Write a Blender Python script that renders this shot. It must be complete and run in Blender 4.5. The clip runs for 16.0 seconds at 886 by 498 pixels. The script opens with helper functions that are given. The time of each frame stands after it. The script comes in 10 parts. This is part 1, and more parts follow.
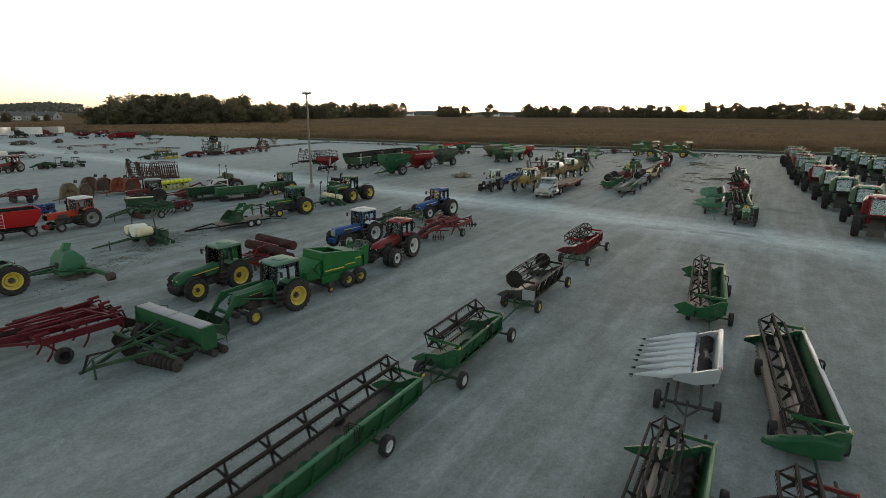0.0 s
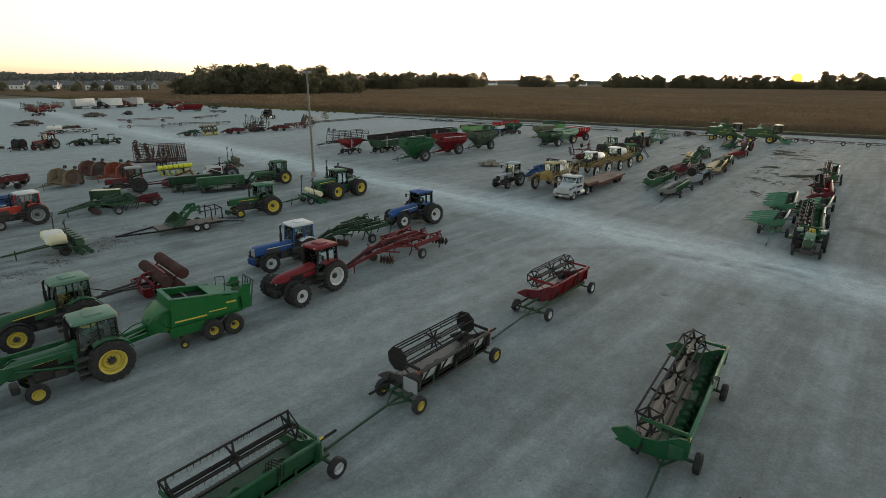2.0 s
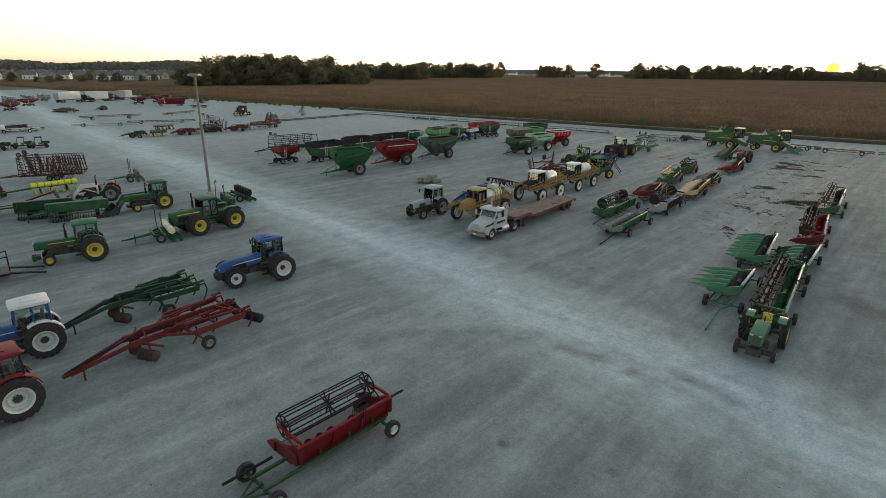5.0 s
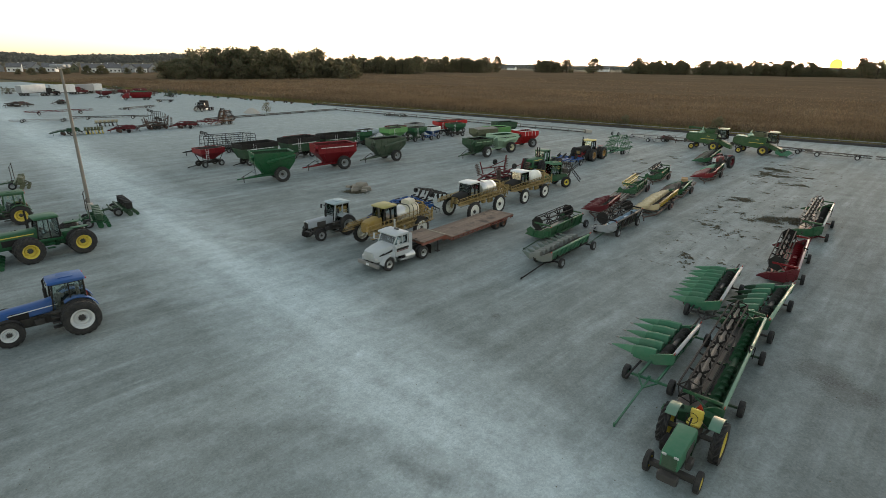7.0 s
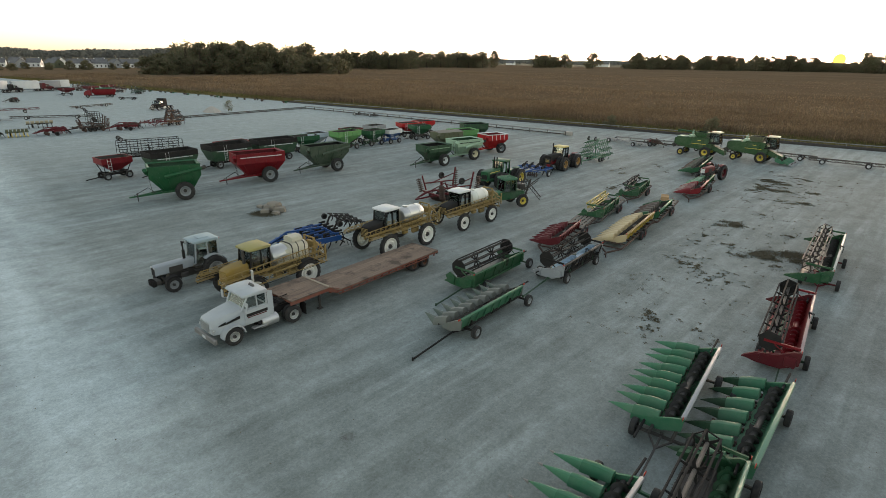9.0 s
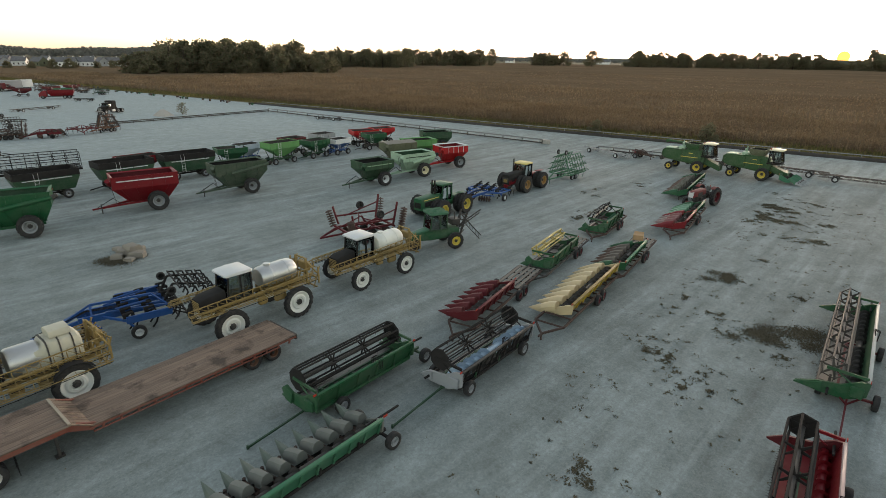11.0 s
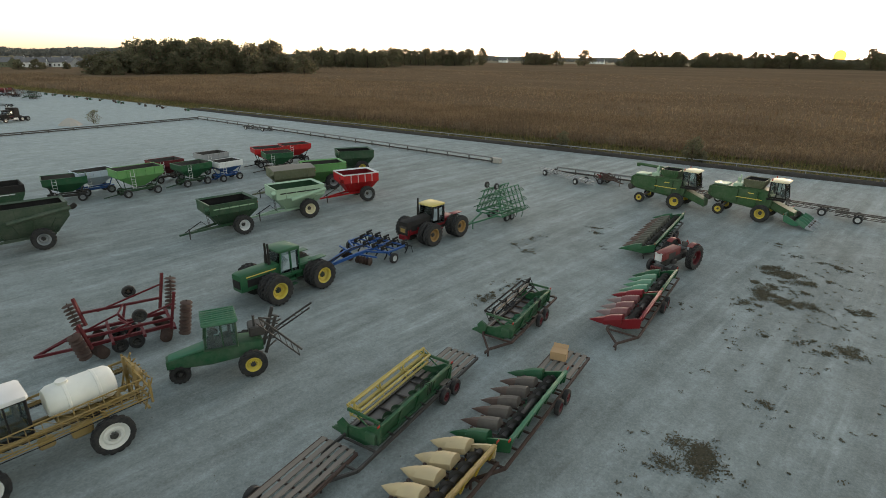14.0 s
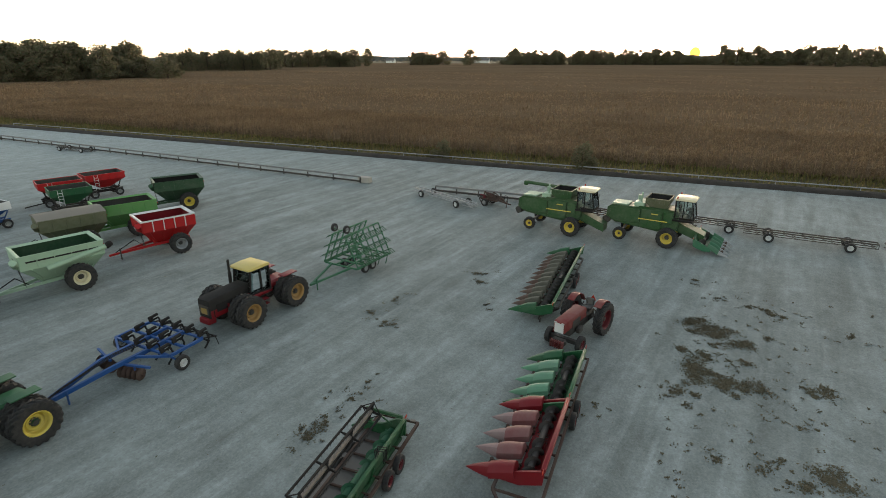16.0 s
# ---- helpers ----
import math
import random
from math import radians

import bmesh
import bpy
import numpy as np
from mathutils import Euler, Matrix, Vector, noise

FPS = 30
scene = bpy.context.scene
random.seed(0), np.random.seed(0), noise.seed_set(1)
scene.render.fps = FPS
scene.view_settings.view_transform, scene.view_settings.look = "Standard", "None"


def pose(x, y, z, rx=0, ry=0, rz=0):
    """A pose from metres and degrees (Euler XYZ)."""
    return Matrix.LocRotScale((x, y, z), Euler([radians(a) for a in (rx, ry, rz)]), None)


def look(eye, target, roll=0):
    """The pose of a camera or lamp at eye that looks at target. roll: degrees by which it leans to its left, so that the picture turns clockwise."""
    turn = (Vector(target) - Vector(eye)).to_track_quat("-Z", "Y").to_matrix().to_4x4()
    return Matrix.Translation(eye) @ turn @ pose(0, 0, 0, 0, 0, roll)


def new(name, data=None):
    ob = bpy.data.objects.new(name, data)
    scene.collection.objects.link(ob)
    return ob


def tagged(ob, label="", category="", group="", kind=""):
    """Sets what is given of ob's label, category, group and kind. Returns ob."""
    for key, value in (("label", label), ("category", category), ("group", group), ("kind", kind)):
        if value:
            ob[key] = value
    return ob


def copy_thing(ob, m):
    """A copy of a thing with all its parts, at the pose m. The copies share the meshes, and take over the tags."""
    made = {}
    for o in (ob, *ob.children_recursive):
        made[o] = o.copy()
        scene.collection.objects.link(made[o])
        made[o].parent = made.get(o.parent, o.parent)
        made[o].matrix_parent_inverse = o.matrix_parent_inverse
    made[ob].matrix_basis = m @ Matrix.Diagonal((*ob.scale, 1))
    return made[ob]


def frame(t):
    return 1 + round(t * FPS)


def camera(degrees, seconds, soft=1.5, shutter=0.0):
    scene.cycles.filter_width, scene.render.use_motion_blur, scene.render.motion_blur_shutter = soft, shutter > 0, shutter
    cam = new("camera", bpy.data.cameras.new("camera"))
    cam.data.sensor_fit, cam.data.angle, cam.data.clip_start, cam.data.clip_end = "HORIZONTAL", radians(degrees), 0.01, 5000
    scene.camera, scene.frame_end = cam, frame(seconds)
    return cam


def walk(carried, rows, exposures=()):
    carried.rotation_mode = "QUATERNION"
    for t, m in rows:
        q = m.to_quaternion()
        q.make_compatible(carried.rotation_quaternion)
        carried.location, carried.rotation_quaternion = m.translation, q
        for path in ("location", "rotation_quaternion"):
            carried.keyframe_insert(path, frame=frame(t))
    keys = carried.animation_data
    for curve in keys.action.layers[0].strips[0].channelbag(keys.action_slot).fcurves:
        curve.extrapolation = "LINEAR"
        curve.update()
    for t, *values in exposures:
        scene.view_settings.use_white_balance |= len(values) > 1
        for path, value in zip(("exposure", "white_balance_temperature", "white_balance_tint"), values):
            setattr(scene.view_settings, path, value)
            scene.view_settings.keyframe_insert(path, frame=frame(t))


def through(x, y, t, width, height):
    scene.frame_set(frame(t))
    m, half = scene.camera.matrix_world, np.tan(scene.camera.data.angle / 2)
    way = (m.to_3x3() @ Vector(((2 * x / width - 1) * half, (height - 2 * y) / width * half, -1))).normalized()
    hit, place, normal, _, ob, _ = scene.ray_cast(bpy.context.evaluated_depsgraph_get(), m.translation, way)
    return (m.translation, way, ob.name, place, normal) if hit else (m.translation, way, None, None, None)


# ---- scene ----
cam = camera(78.6, 16.0, soft=0.5, shutter=0.12)
PATH = [
    (0, (3.07, -10.859, 10.925), (2.044, -9.215, 10.431), 0.2),
    (0.5, (4.11, -5.446, 11.429), (2.98, -3.886, 10.893), 0.3),
    (1, (4.566, -2.764, 11.732), (3.392, -1.244, 11.175), 0.3),
    (1.5, (4.947, -0.02, 12.103), (3.731, 1.459, 11.524), 0.3),
    (2, (5.197, 2.788, 12.537), (3.95, 4.232, 11.938), 0.3),
    (2.5, (5.417, 5.61, 12.948), (4.145, 7.025, 12.331), 0.3),
    (3, (5.569, 8.441, 13.412), (4.284, 9.837, 12.781), 0.4),
    (3.5, (5.717, 11.222, 13.848), (4.423, 12.609, 13.213), 0.5),
    (4, (5.81, 14.154, 14.108), (4.515, 15.539, 13.474), 0.5),
    (4.5, (5.921, 17.043, 14.26), (4.625, 18.427, 13.625), 0.4),
    (5, (5.9, 20.18, 14.2), (4.6, 21.561, 13.565), 0.4),
    (7.5, (4.829, 35.655, 13.975), (3.532, 37.03, 13.318), 0.7),
    (8, (4.193, 38.781, 13.978), (2.898, 40.154, 13.318), 0.7),
    (10.5, (-0.13, 55.909, 14.185), (-1.431, 57.27, 13.51), 0.6),
    (11, (-0.972, 59.385, 14.231), (-2.273, 60.746, 13.556), 0.6),
    (11.5, (-1.785, 62.781, 14.233), (-3.088, 64.14, 13.558), 0.5),
    (12, (-2.583, 66.15, 14.225), (-3.887, 67.507, 13.549), 0.5),
    (12.5, (-3.457, 69.482, 14.226), (-4.762, 70.838, 13.55), 0.5),
    (13, (-4.383, 72.763, 14.196), (-5.689, 74.119, 13.521), 0.6),
    (13.5, (-5.291, 75.915, 14.249), (-6.594, 77.272, 13.573), 0.5),
    (14, (-6.328, 78.995, 14.303), (-7.622, 80.362, 13.627), 0.5),
    (14.5, (-7.5, 82.052, 14.308), (-8.753, 83.457, 13.633), 0.4),
    (15, (-8.744, 85.048, 14.331), (-9.952, 86.493, 13.657), 0.3),
    (15.5, (-10.071, 87.994, 14.314), (-11.203, 89.498, 13.64), 0.1),
    (16, (-11.354, 90.869, 14.245), (-12.368, 92.455, 13.571), -0.2),
]
EXPOSURES = [(0.0, 2.04, 6700, 9), (2.5, 2.1, 6650, 9), (5.0, 2.2, 6650, 9), (8.0, 2.55, 6700, 9), (10.5, 2.56, 6750, 10), (16.0, 2.53, 6750, 10)]
walk(cam, [(t, look(eye, target, roll)) for t, eye, target, roll in PATH], EXPOSURES)

# ---- light: dusk, the sun on the horizon behind the trees ----
SUN_AZ, SUN_EL = 98.9, 0.5
world = bpy.data.worlds.new("dusk")
scene.world = world
world.use_nodes = True
wt = world.node_tree
sky = wt.nodes.new("ShaderNodeTexSky")
sky.sky_type, sky.sun_disc = "NISHITA", False
sky.sun_elevation, sky.sun_rotation = radians(3.0), radians(90 - SUN_AZ)
sky.altitude, sky.air_density, sky.dust_density, sky.ozone_density = 200, 1.0, 1.0, 1.0
haze = wt.nodes.new("ShaderNodeHueSaturation")
haze.inputs["Saturation"].default_value = 0.55
wt.links.new(sky.outputs[0], haze.inputs["Color"])
wt.links.new(haze.outputs[0], wt.nodes["Background"].inputs[0])
wt.nodes["Background"].inputs[1].default_value = 0.15
sun = new("sun", bpy.data.lights.new("sun", "SUN"))
sun.data.energy, sun.data.angle, sun.data.color = 0.15, radians(3), (1.0, 0.5, 0.2)
sun.matrix_world = look((0, 0, 50), (-math.cos(radians(SUN_AZ)) * 500, -math.sin(radians(SUN_AZ)) * 500, 50 - 500 * math.tan(radians(SUN_EL))))


# ---- materials ----
def mat(name):
    m = bpy.data.materials.new(name)
    m.use_nodes = True
    return m, m.node_tree, m.node_tree.nodes["Principled BSDF"]


def node(t, kind, **props):
    n = t.nodes.new(kind)
    for k, v in props.items():
        n.inputs[k].default_value = v
    return n


def noise_tex(t, scale, detail=4.0, rough=0.55, stretch=None, turn=0.0, random_shift=False):
    co = t.nodes.new("ShaderNodeTexCoord")
    mp = t.nodes.new("ShaderNodeMapping")
    t.links.new(co.outputs["Object"], mp.inputs[0])
    if stretch:
        mp.inputs["Scale"].default_value = stretch
        mp.inputs["Rotation"].default_value = (0, 0, radians(turn))
    if random_shift:
        oi = t.nodes.new("ShaderNodeObjectInfo")
        mul = t.nodes.new("ShaderNodeMath")
        mul.operation = "MULTIPLY"
        mul.inputs[1].default_value = 37.0
        t.links.new(oi.outputs["Random"], mul.inputs[0])
        t.links.new(mul.outputs[0], mp.inputs["Location"])
    n = node(t, "ShaderNodeTexNoise", Scale=scale, Detail=detail, Roughness=rough)
    t.links.new(mp.outputs[0], n.inputs["Vector"])
    return n.outputs["Fac"]


def ramp(t, fac, a, b, ca=(0, 0, 0, 1), cb=(1, 1, 1, 1)):
    r = t.nodes.new("ShaderNodeValToRGB")
    r.color_ramp.elements[0].position, r.color_ramp.elements[1].position = a, b
    r.color_ramp.elements[0].color, r.color_ramp.elements[1].color = ca, cb
    t.links.new(fac, r.inputs[0])
    return r.outputs[0]


def blend(t, fac, a, b, kind="MIX"):
    m = t.nodes.new("ShaderNodeMix")
    m.data_type, m.blend_type = "RGBA", kind
    for sock, v in ((m.inputs[0], fac), (m.inputs[6], a), (m.inputs[7], b)):
        if isinstance(v, (int, float)):
            sock.default_value = v
        elif isinstance(v, tuple):
            sock.default_value = (*v[:3], 1)
        else:
            t.links.new(v, sock)
    return m.outputs[2]


def math2(t, op, a, b, clamp=False):
    m = t.nodes.new("ShaderNodeMath")
    m.operation, m.use_clamp = op, clamp
    for i, v in enumerate((a, b)):
        if isinstance(v, (int, float)):
            m.inputs[i].default_value = v
        else:
            t.links.new(v, m.inputs[i])
    return m.outputs[0]


def bump(t, bsdf, height, strength=0.3, dist=0.01):
    b = node(t, "ShaderNodeBump", Strength=strength, Distance=dist)
    t.links.new(height, b.inputs["Height"])
    t.links.new(b.outputs[0], bsdf.inputs["Normal"])


DUST = (0.30, 0.27, 0.235)
made_paint = {}


def paint(r, g, b, dusty=0.22, gloss=0.38, metal=0.0, name="machine_paint"):
    """Weathered machine paint: sun-faded patches, road dust, chips of bare dark steel."""
    key = (r, g, b, dusty, gloss, metal)
    if key in made_paint:
        return made_paint[key]
    m, t, p = mat(name)
    big = noise_tex(t, 0.9, 3, random_shift=True)
    fine = noise_tex(t, 5, 6, 0.6, random_shift=True)
    faded = blend(t, ramp(t, big, 0.35, 0.75), (r, g, b), (r * 0.88 + 0.004, g * 0.88 + 0.004, b * 0.88 + 0.004))
    d = math2(t, "MULTIPLY", ramp(t, fine, 0.35, 0.8), dusty * 0.35)
    d = math2(t, "ADD", math2(t, "MULTIPLY", ramp(t, big, 0.4, 0.7), dusty * 0.35), d, True)
    c = blend(t, d, faded, DUST)
    chip = ramp(t, noise_tex(t, 26, 4, random_shift=True), 0.70, 0.74)
    c = blend(t, math2(t, "MULTIPLY", chip, 0.5), c, (0.05, 0.035, 0.028))
    t.links.new(c, p.inputs["Base Color"])
    rr = math2(t, "ADD", math2(t, "MULTIPLY", fine, 0.25), gloss)
    t.links.new(rr, p.inputs["Roughness"])
    p.inputs["Metallic"].default_value = metal
    p.inputs["Specular IOR Level"].default_value = 0.25
    bump(t, p, fine, 0.08, 0.004)
    made_paint[key] = m
    return m


GREEN = paint(0.005, 0.068, 0.024, 0.14)
BRIGHT_GREEN = paint(0.004, 0.105, 0.022, 0.08, 0.3)
GREEN_OLD = paint(0.028, 0.125, 0.066, 0.25, 0.5)
GREEN_BLACK = paint(0.006, 0.036, 0.016, 0.1)
GREEN_HEAD = paint(0.007, 0.066, 0.023, 0.3, 0.5)
# green of the cab roofs, lightened to hold the sky's reflection
SKYLIT_GREEN = paint(0.075, 0.165, 0.115, 0.3)
GREEN_DARK = paint(0.012, 0.05, 0.022, 0.25)
OLIVE = paint(0.075, 0.085, 0.045, 0.35, 0.5)
MINT = paint(0.28, 0.40, 0.29, 0.25)
LIME = paint(0.085, 0.24, 0.07, 0.25)
YELLOW = paint(0.56, 0.43, 0.06, 0.3)
TAN = paint(0.23, 0.155, 0.045, 0.38, 0.5)
CREAM = paint(0.62, 0.56, 0.38, 0.25)
RED = paint(0.14, 0.0025, 0.007, 0.04)
RED_BRIGHT = paint(0.33, 0.006, 0.008, 0.04)
RED_DARK = paint(0.085, 0.005, 0.009, 0.08, 0.5)
ORANGE = paint(0.34, 0.024, 0.009, 0.08)
BLUE = paint(0.009, 0.06, 0.21, 0.12)
WHITE = paint(0.54, 0.55, 0.55, 0.14, 0.35)
GREY = paint(0.24, 0.25, 0.26, 0.2)
SILVER = paint(0.42, 0.45, 0.48, 0.15, 0.3, 0.5)
BLACK = paint(0.011, 0.010, 0.010, 0.06, 0.75)
STEEL = paint(0.045, 0.042, 0.04, 0.2, 0.5, 0.3)
WORN = paint(0.22, 0.21, 0.2, 0.2, 0.4, 0.5)
BRIGHT = paint(0.5, 0.5, 0.49, 0.15, 0.28, 0.8)
RUST = paint(0.115, 0.05, 0.028, 0.3, 0.7)
WOOD = paint(0.15, 0.13, 0.11, 0.4, 0.85, name="weathered_planks")
BLUE_STEEL = paint(0.3, 0.4, 0.5, 0.15, 0.3, 0.3)
CARD = paint(0.36, 0.23, 0.12, 0.1, 0.8, name="cardboard")
CONCRETE = paint(0.33, 0.31, 0.28, 0.4, 0.85, name="concrete")
RAIL_GREY = paint(0.16, 0.165, 0.165, 0.2, 0.5, 0.2)
PIPE = paint(0.30, 0.31, 0.32, 0.2, 0.5, 0.4)
RUST_DARK = paint(0.05, 0.028, 0.022, 0.2, 0.7)
WORN_TUBE = paint(0.14, 0.12, 0.105, 0.3, 0.5, 0.3)
SEAT = paint(0.075, 0.075, 0.075, 0.3, 0.7)
POLY = paint(0.62, 0.62, 0.57, 0.18, 0.42, name="poly_tank")


def rubber():
    m, t, p = mat("tyre_rubber")
    n = noise_tex(t, 6, 5, 0.6, random_shift=True)
    t.links.new(blend(t, ramp(t, n, 0.35, 0.75), (0.008, 0.008, 0.009), (0.034, 0.031, 0.028)), p.inputs["Base Color"])
    p.inputs["Roughness"].default_value = 0.85
    bump(t, p, noise_tex(t, 40, 3), 0.3, 0.01)
    return m


RUBBER = rubber()


def cab_glass():
    m, t, p = mat("cab_glass")
    t.nodes.remove(p)
    tr = node(t, "ShaderNodeBsdfTransparent", Color=(0.90, 0.945, 0.93, 1))
    gl = node(t, "ShaderNodeBsdfGlossy", Roughness=0.05, Color=(0.9, 0.96, 0.97, 1))
    fr = node(t, "ShaderNodeFresnel", IOR=1.75)
    mx = t.nodes.new("ShaderNodeMixShader")
    t.links.new(fr.outputs[0], mx.inputs[0])
    t.links.new(tr.outputs[0], mx.inputs[1])
    t.links.new(gl.outputs[0], mx.inputs[2])
    t.links.new(mx.outputs[0], t.nodes["Material Output"].inputs[0])
    return m


GLASS = cab_glass()


def gravel():
    """Crushed limestone: pale packed drive lanes, wheel tracks along the rows, darker damp and oily patches."""
    m, t, p = mat("crushed_limestone")
    huge = noise_tex(t, 0.035, 3)
    mid = noise_tex(t, 0.35, 5, 0.6)
    lanes = noise_tex(t, 0.5, 5, 0.6, (1.0, 0.09, 1.0), 3)
    cross = noise_tex(t, 0.5, 5, 0.6, (0.07, 1.0, 1.0), -3)
    stone = noise_tex(t, 9, 5, 0.7)
    grit = noise_tex(t, 55, 3, 0.7)
    co = t.nodes.new("ShaderNodeTexCoord")
    sep = t.nodes.new("ShaderNodeSeparateXYZ")
    t.links.new(co.outputs["Object"], sep.inputs[0])
    x, y = sep.outputs[0], sep.outputs[1]
    # the cross road between the two blocks of machines, bending a little where it leaves the lot
    bend = math2(t, "ADD", x, 24.0)
    mid_y = math2(t, "SUBTRACT", 48.4, math2(t, "ADD", math2(t, "MULTIPLY", math2(t, "MAXIMUM", bend, 0.0), 0.15), math2(t, "MULTIPLY", math2(t, "MINIMUM", bend, 0.0), 0.07)))
    off = math2(t, "ABSOLUTE", math2(t, "SUBTRACT", math2(t, "SUBTRACT", y, mid_y), math2(t, "MULTIPLY", math2(t, "SUBTRACT", noise_tex(t, 0.08, 4), 0.5), 5.0)), 0)
    road = ramp(t, math2(t, "MULTIPLY", off, 0.1), 0.08, 0.62, (1, 1, 1, 1), (0, 0, 0, 1))
    # the lane that runs off it between the rows of the near block
    off2 = math2(t, "ABSOLUTE", math2(t, "SUBTRACT", math2(t, "ADD", x, 14.4), math2(t, "MULTIPLY", math2(t, "SUBTRACT", noise_tex(t, 0.1, 4), 0.5), 5.0)), 0)
    lane = ramp(t, math2(t, "MULTIPLY", off2, 0.1), 0.05, 0.5, (1, 1, 1, 1), (0, 0, 0, 1))
    lane = math2(t, "MULTIPLY", lane, ramp(t, math2(t, "MULTIPLY", math2(t, "SUBTRACT", 48.0, y), 0.1), 0.0, 0.6))
    # the gravel's colour is blended paler towards the lot's far end
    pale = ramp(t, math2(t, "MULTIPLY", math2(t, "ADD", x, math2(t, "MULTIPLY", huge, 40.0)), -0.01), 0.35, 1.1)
    base = blend(t, ramp(t, mid, 0.3, 0.7), (0.139, 0.146, 0.138), (0.211, 0.220, 0.209))
    base = blend(t, math2(t, "MULTIPLY", ramp(t, lanes, 0.42, 0.64), 0.6), base, (0.255, 0.264, 0.256))
    track = noise_tex(t, 1.3, 5, 0.62, (1.0, 0.07, 1.0), -7)
    base = blend(t, math2(t, "MULTIPLY", ramp(t, track, 0.5, 0.64), math2(t, "MULTIPLY", ramp(t, noise_tex(t, 0.09, 3), 0.40, 0.60), 0.5)), base, (0.32, 0.33, 0.32))
    base = blend(t, math2(t, "MULTIPLY", ramp(t, track, 0.30, 0.44, (1, 1, 1, 1), (0, 0, 0, 1)), 0.42), base, (0.115, 0.113, 0.103))
    rut = noise_tex(t, 0.7, 5, 0.6, (1.0, 0.05, 1.0), -12)
    base = blend(t, 1.0, base, ramp(t, rut, 0.34, 0.66, (0.84, 0.84, 0.83, 1), (1.12, 1.12, 1.12, 1)), "MULTIPLY")
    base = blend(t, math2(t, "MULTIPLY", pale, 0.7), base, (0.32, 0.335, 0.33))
    rd = math2(t, "MULTIPLY", road, math2(t, "ADD", math2(t, "MULTIPLY", ramp(t, cross, 0.3, 0.62), 0.4), 0.55), True)
    base = blend(t, math2(t, "MULTIPLY", lane, 0.55), base, (0.29, 0.295, 0.28))
    base = blend(t, rd, base, (0.48, 0.50, 0.495))
    # wheel arcs where machines swing off the road
    for ax, ay, ar in ((-3.5, 33.5, 10.2), (-3.5, 33.5, 11.8), (-4.0, 31.0, 12.9), (-40.0, 60.0, 9.0), (-52.0, 58.0, 7.0)):
        rx, ry = math2(t, "SUBTRACT", x, ax), math2(t, "SUBTRACT", y, ay)
        rad = math2(t, "SQRT", math2(t, "ADD", math2(t, "MULTIPLY", rx, rx), math2(t, "MULTIPLY", ry, ry)), 0)
        arc = ramp(t, math2(t, "ABSOLUTE", math2(t, "SUBTRACT", rad, ar), 0), 0.1, 0.9, (1, 1, 1, 1), (0, 0, 0, 1))
        base = blend(t, math2(t, "MULTIPLY", arc, math2(t, "MULTIPLY", ramp(t, mid, 0.4, 0.7), 0.55)), base, (0.12, 0.12, 0.11))
    # old oil spots
    for ax, ay, ar in ((-4.65, 35.0, 0.3), (-0.73, 36.5, 0.3), (-12.1, 55.6, 0.4), (2.9, 61.9, 1.5), (4.2, 60.6, 1.5), (-43.2, 69.5, 2.6), (-37.0, 20.0, 1.5), (-33.0, 12.0, 1.4)):
        rx, ry = math2(t, "SUBTRACT", x, ax), math2(t, "SUBTRACT", y, ay)
        rad = math2(t, "SQRT", math2(t, "ADD", math2(t, "MULTIPLY", rx, rx), math2(t, "MULTIPLY", ry, ry)), 0)
        rad = math2(t, "ADD", math2(t, "DIVIDE", rad, ar), math2(t, "MULTIPLY", math2(t, "SUBTRACT", stone, 0.5), 1.2))
        base = blend(t, math2(t, "MULTIPLY", ramp(t, rad, 0.5, 1.2, (1, 1, 1, 1), (0, 0, 0, 1)), 0.55 if ar < 1.6 else 0.3), base, (0.07, 0.066, 0.058))
    blotch = noise_tex(t, 0.9, 6, 0.62, (1.0, 0.6, 1.0), 25)
    base = blend(t, 1.0, base, ramp(t, blotch, 0.28, 0.72, (0.78, 0.78, 0.77, 1), (1.2, 1.2, 1.2, 1)), "MULTIPLY")
    oil = ramp(t, noise_tex(t, 0.7, 5, 0.7), 0.64, 0.74)
    base = blend(t, math2(t, "MULTIPLY", oil, 0.45), base, (0.09, 0.088, 0.078))
    base = blend(t, math2(t, "MULTIPLY", ramp(t, stone, 0.38, 0.68), 0.25), base, (0.30, 0.305, 0.29))
    pebble = t.nodes.new("ShaderNodeTexVoronoi")
    pebble.inputs["Scale"].default_value = 14
    t.links.new(co.outputs["Object"], pebble.inputs["Vector"])
    base = blend(t, 0.5, base, ramp(t, pebble.outputs["Color"], 0.1, 0.9, (0.78, 0.78, 0.78, 1), (1.22, 1.22, 1.22, 1)), "MULTIPLY")
    fleck = noise_tex(t, 2.6, 6, 0.75)
    base = blend(t, 1.0, base, ramp(t, fleck, 0.3, 0.7, (0.85, 0.85, 0.835, 1), (1.12, 1.12, 1.12, 1)), "MULTIPLY")
    speck = ramp(t, grit, 0.3, 0.75, (0.82, 0.82, 0.81, 1), (1.16, 1.16, 1.16, 1))
    base = blend(t, 1.0, base, speck, "MULTIPLY")
    base = blend(t, 1.0, base, (0.88, 0.982, 1.03), "MULTIPLY")
    t.links.new(base, p.inputs["Base Color"])
    p.inputs["Roughness"].default_value = 0.92
    p.inputs["Specular IOR Level"].default_value = 0.25
    h = math2(t, "ADD", math2(t, "MULTIPLY", stone, 0.6), math2(t, "ADD", math2(t, "MULTIPLY", grit, 0.3), math2(t, "MULTIPLY", lanes, 1.2)))
    bump(t, p, h, 0.5, 0.04)
    return m


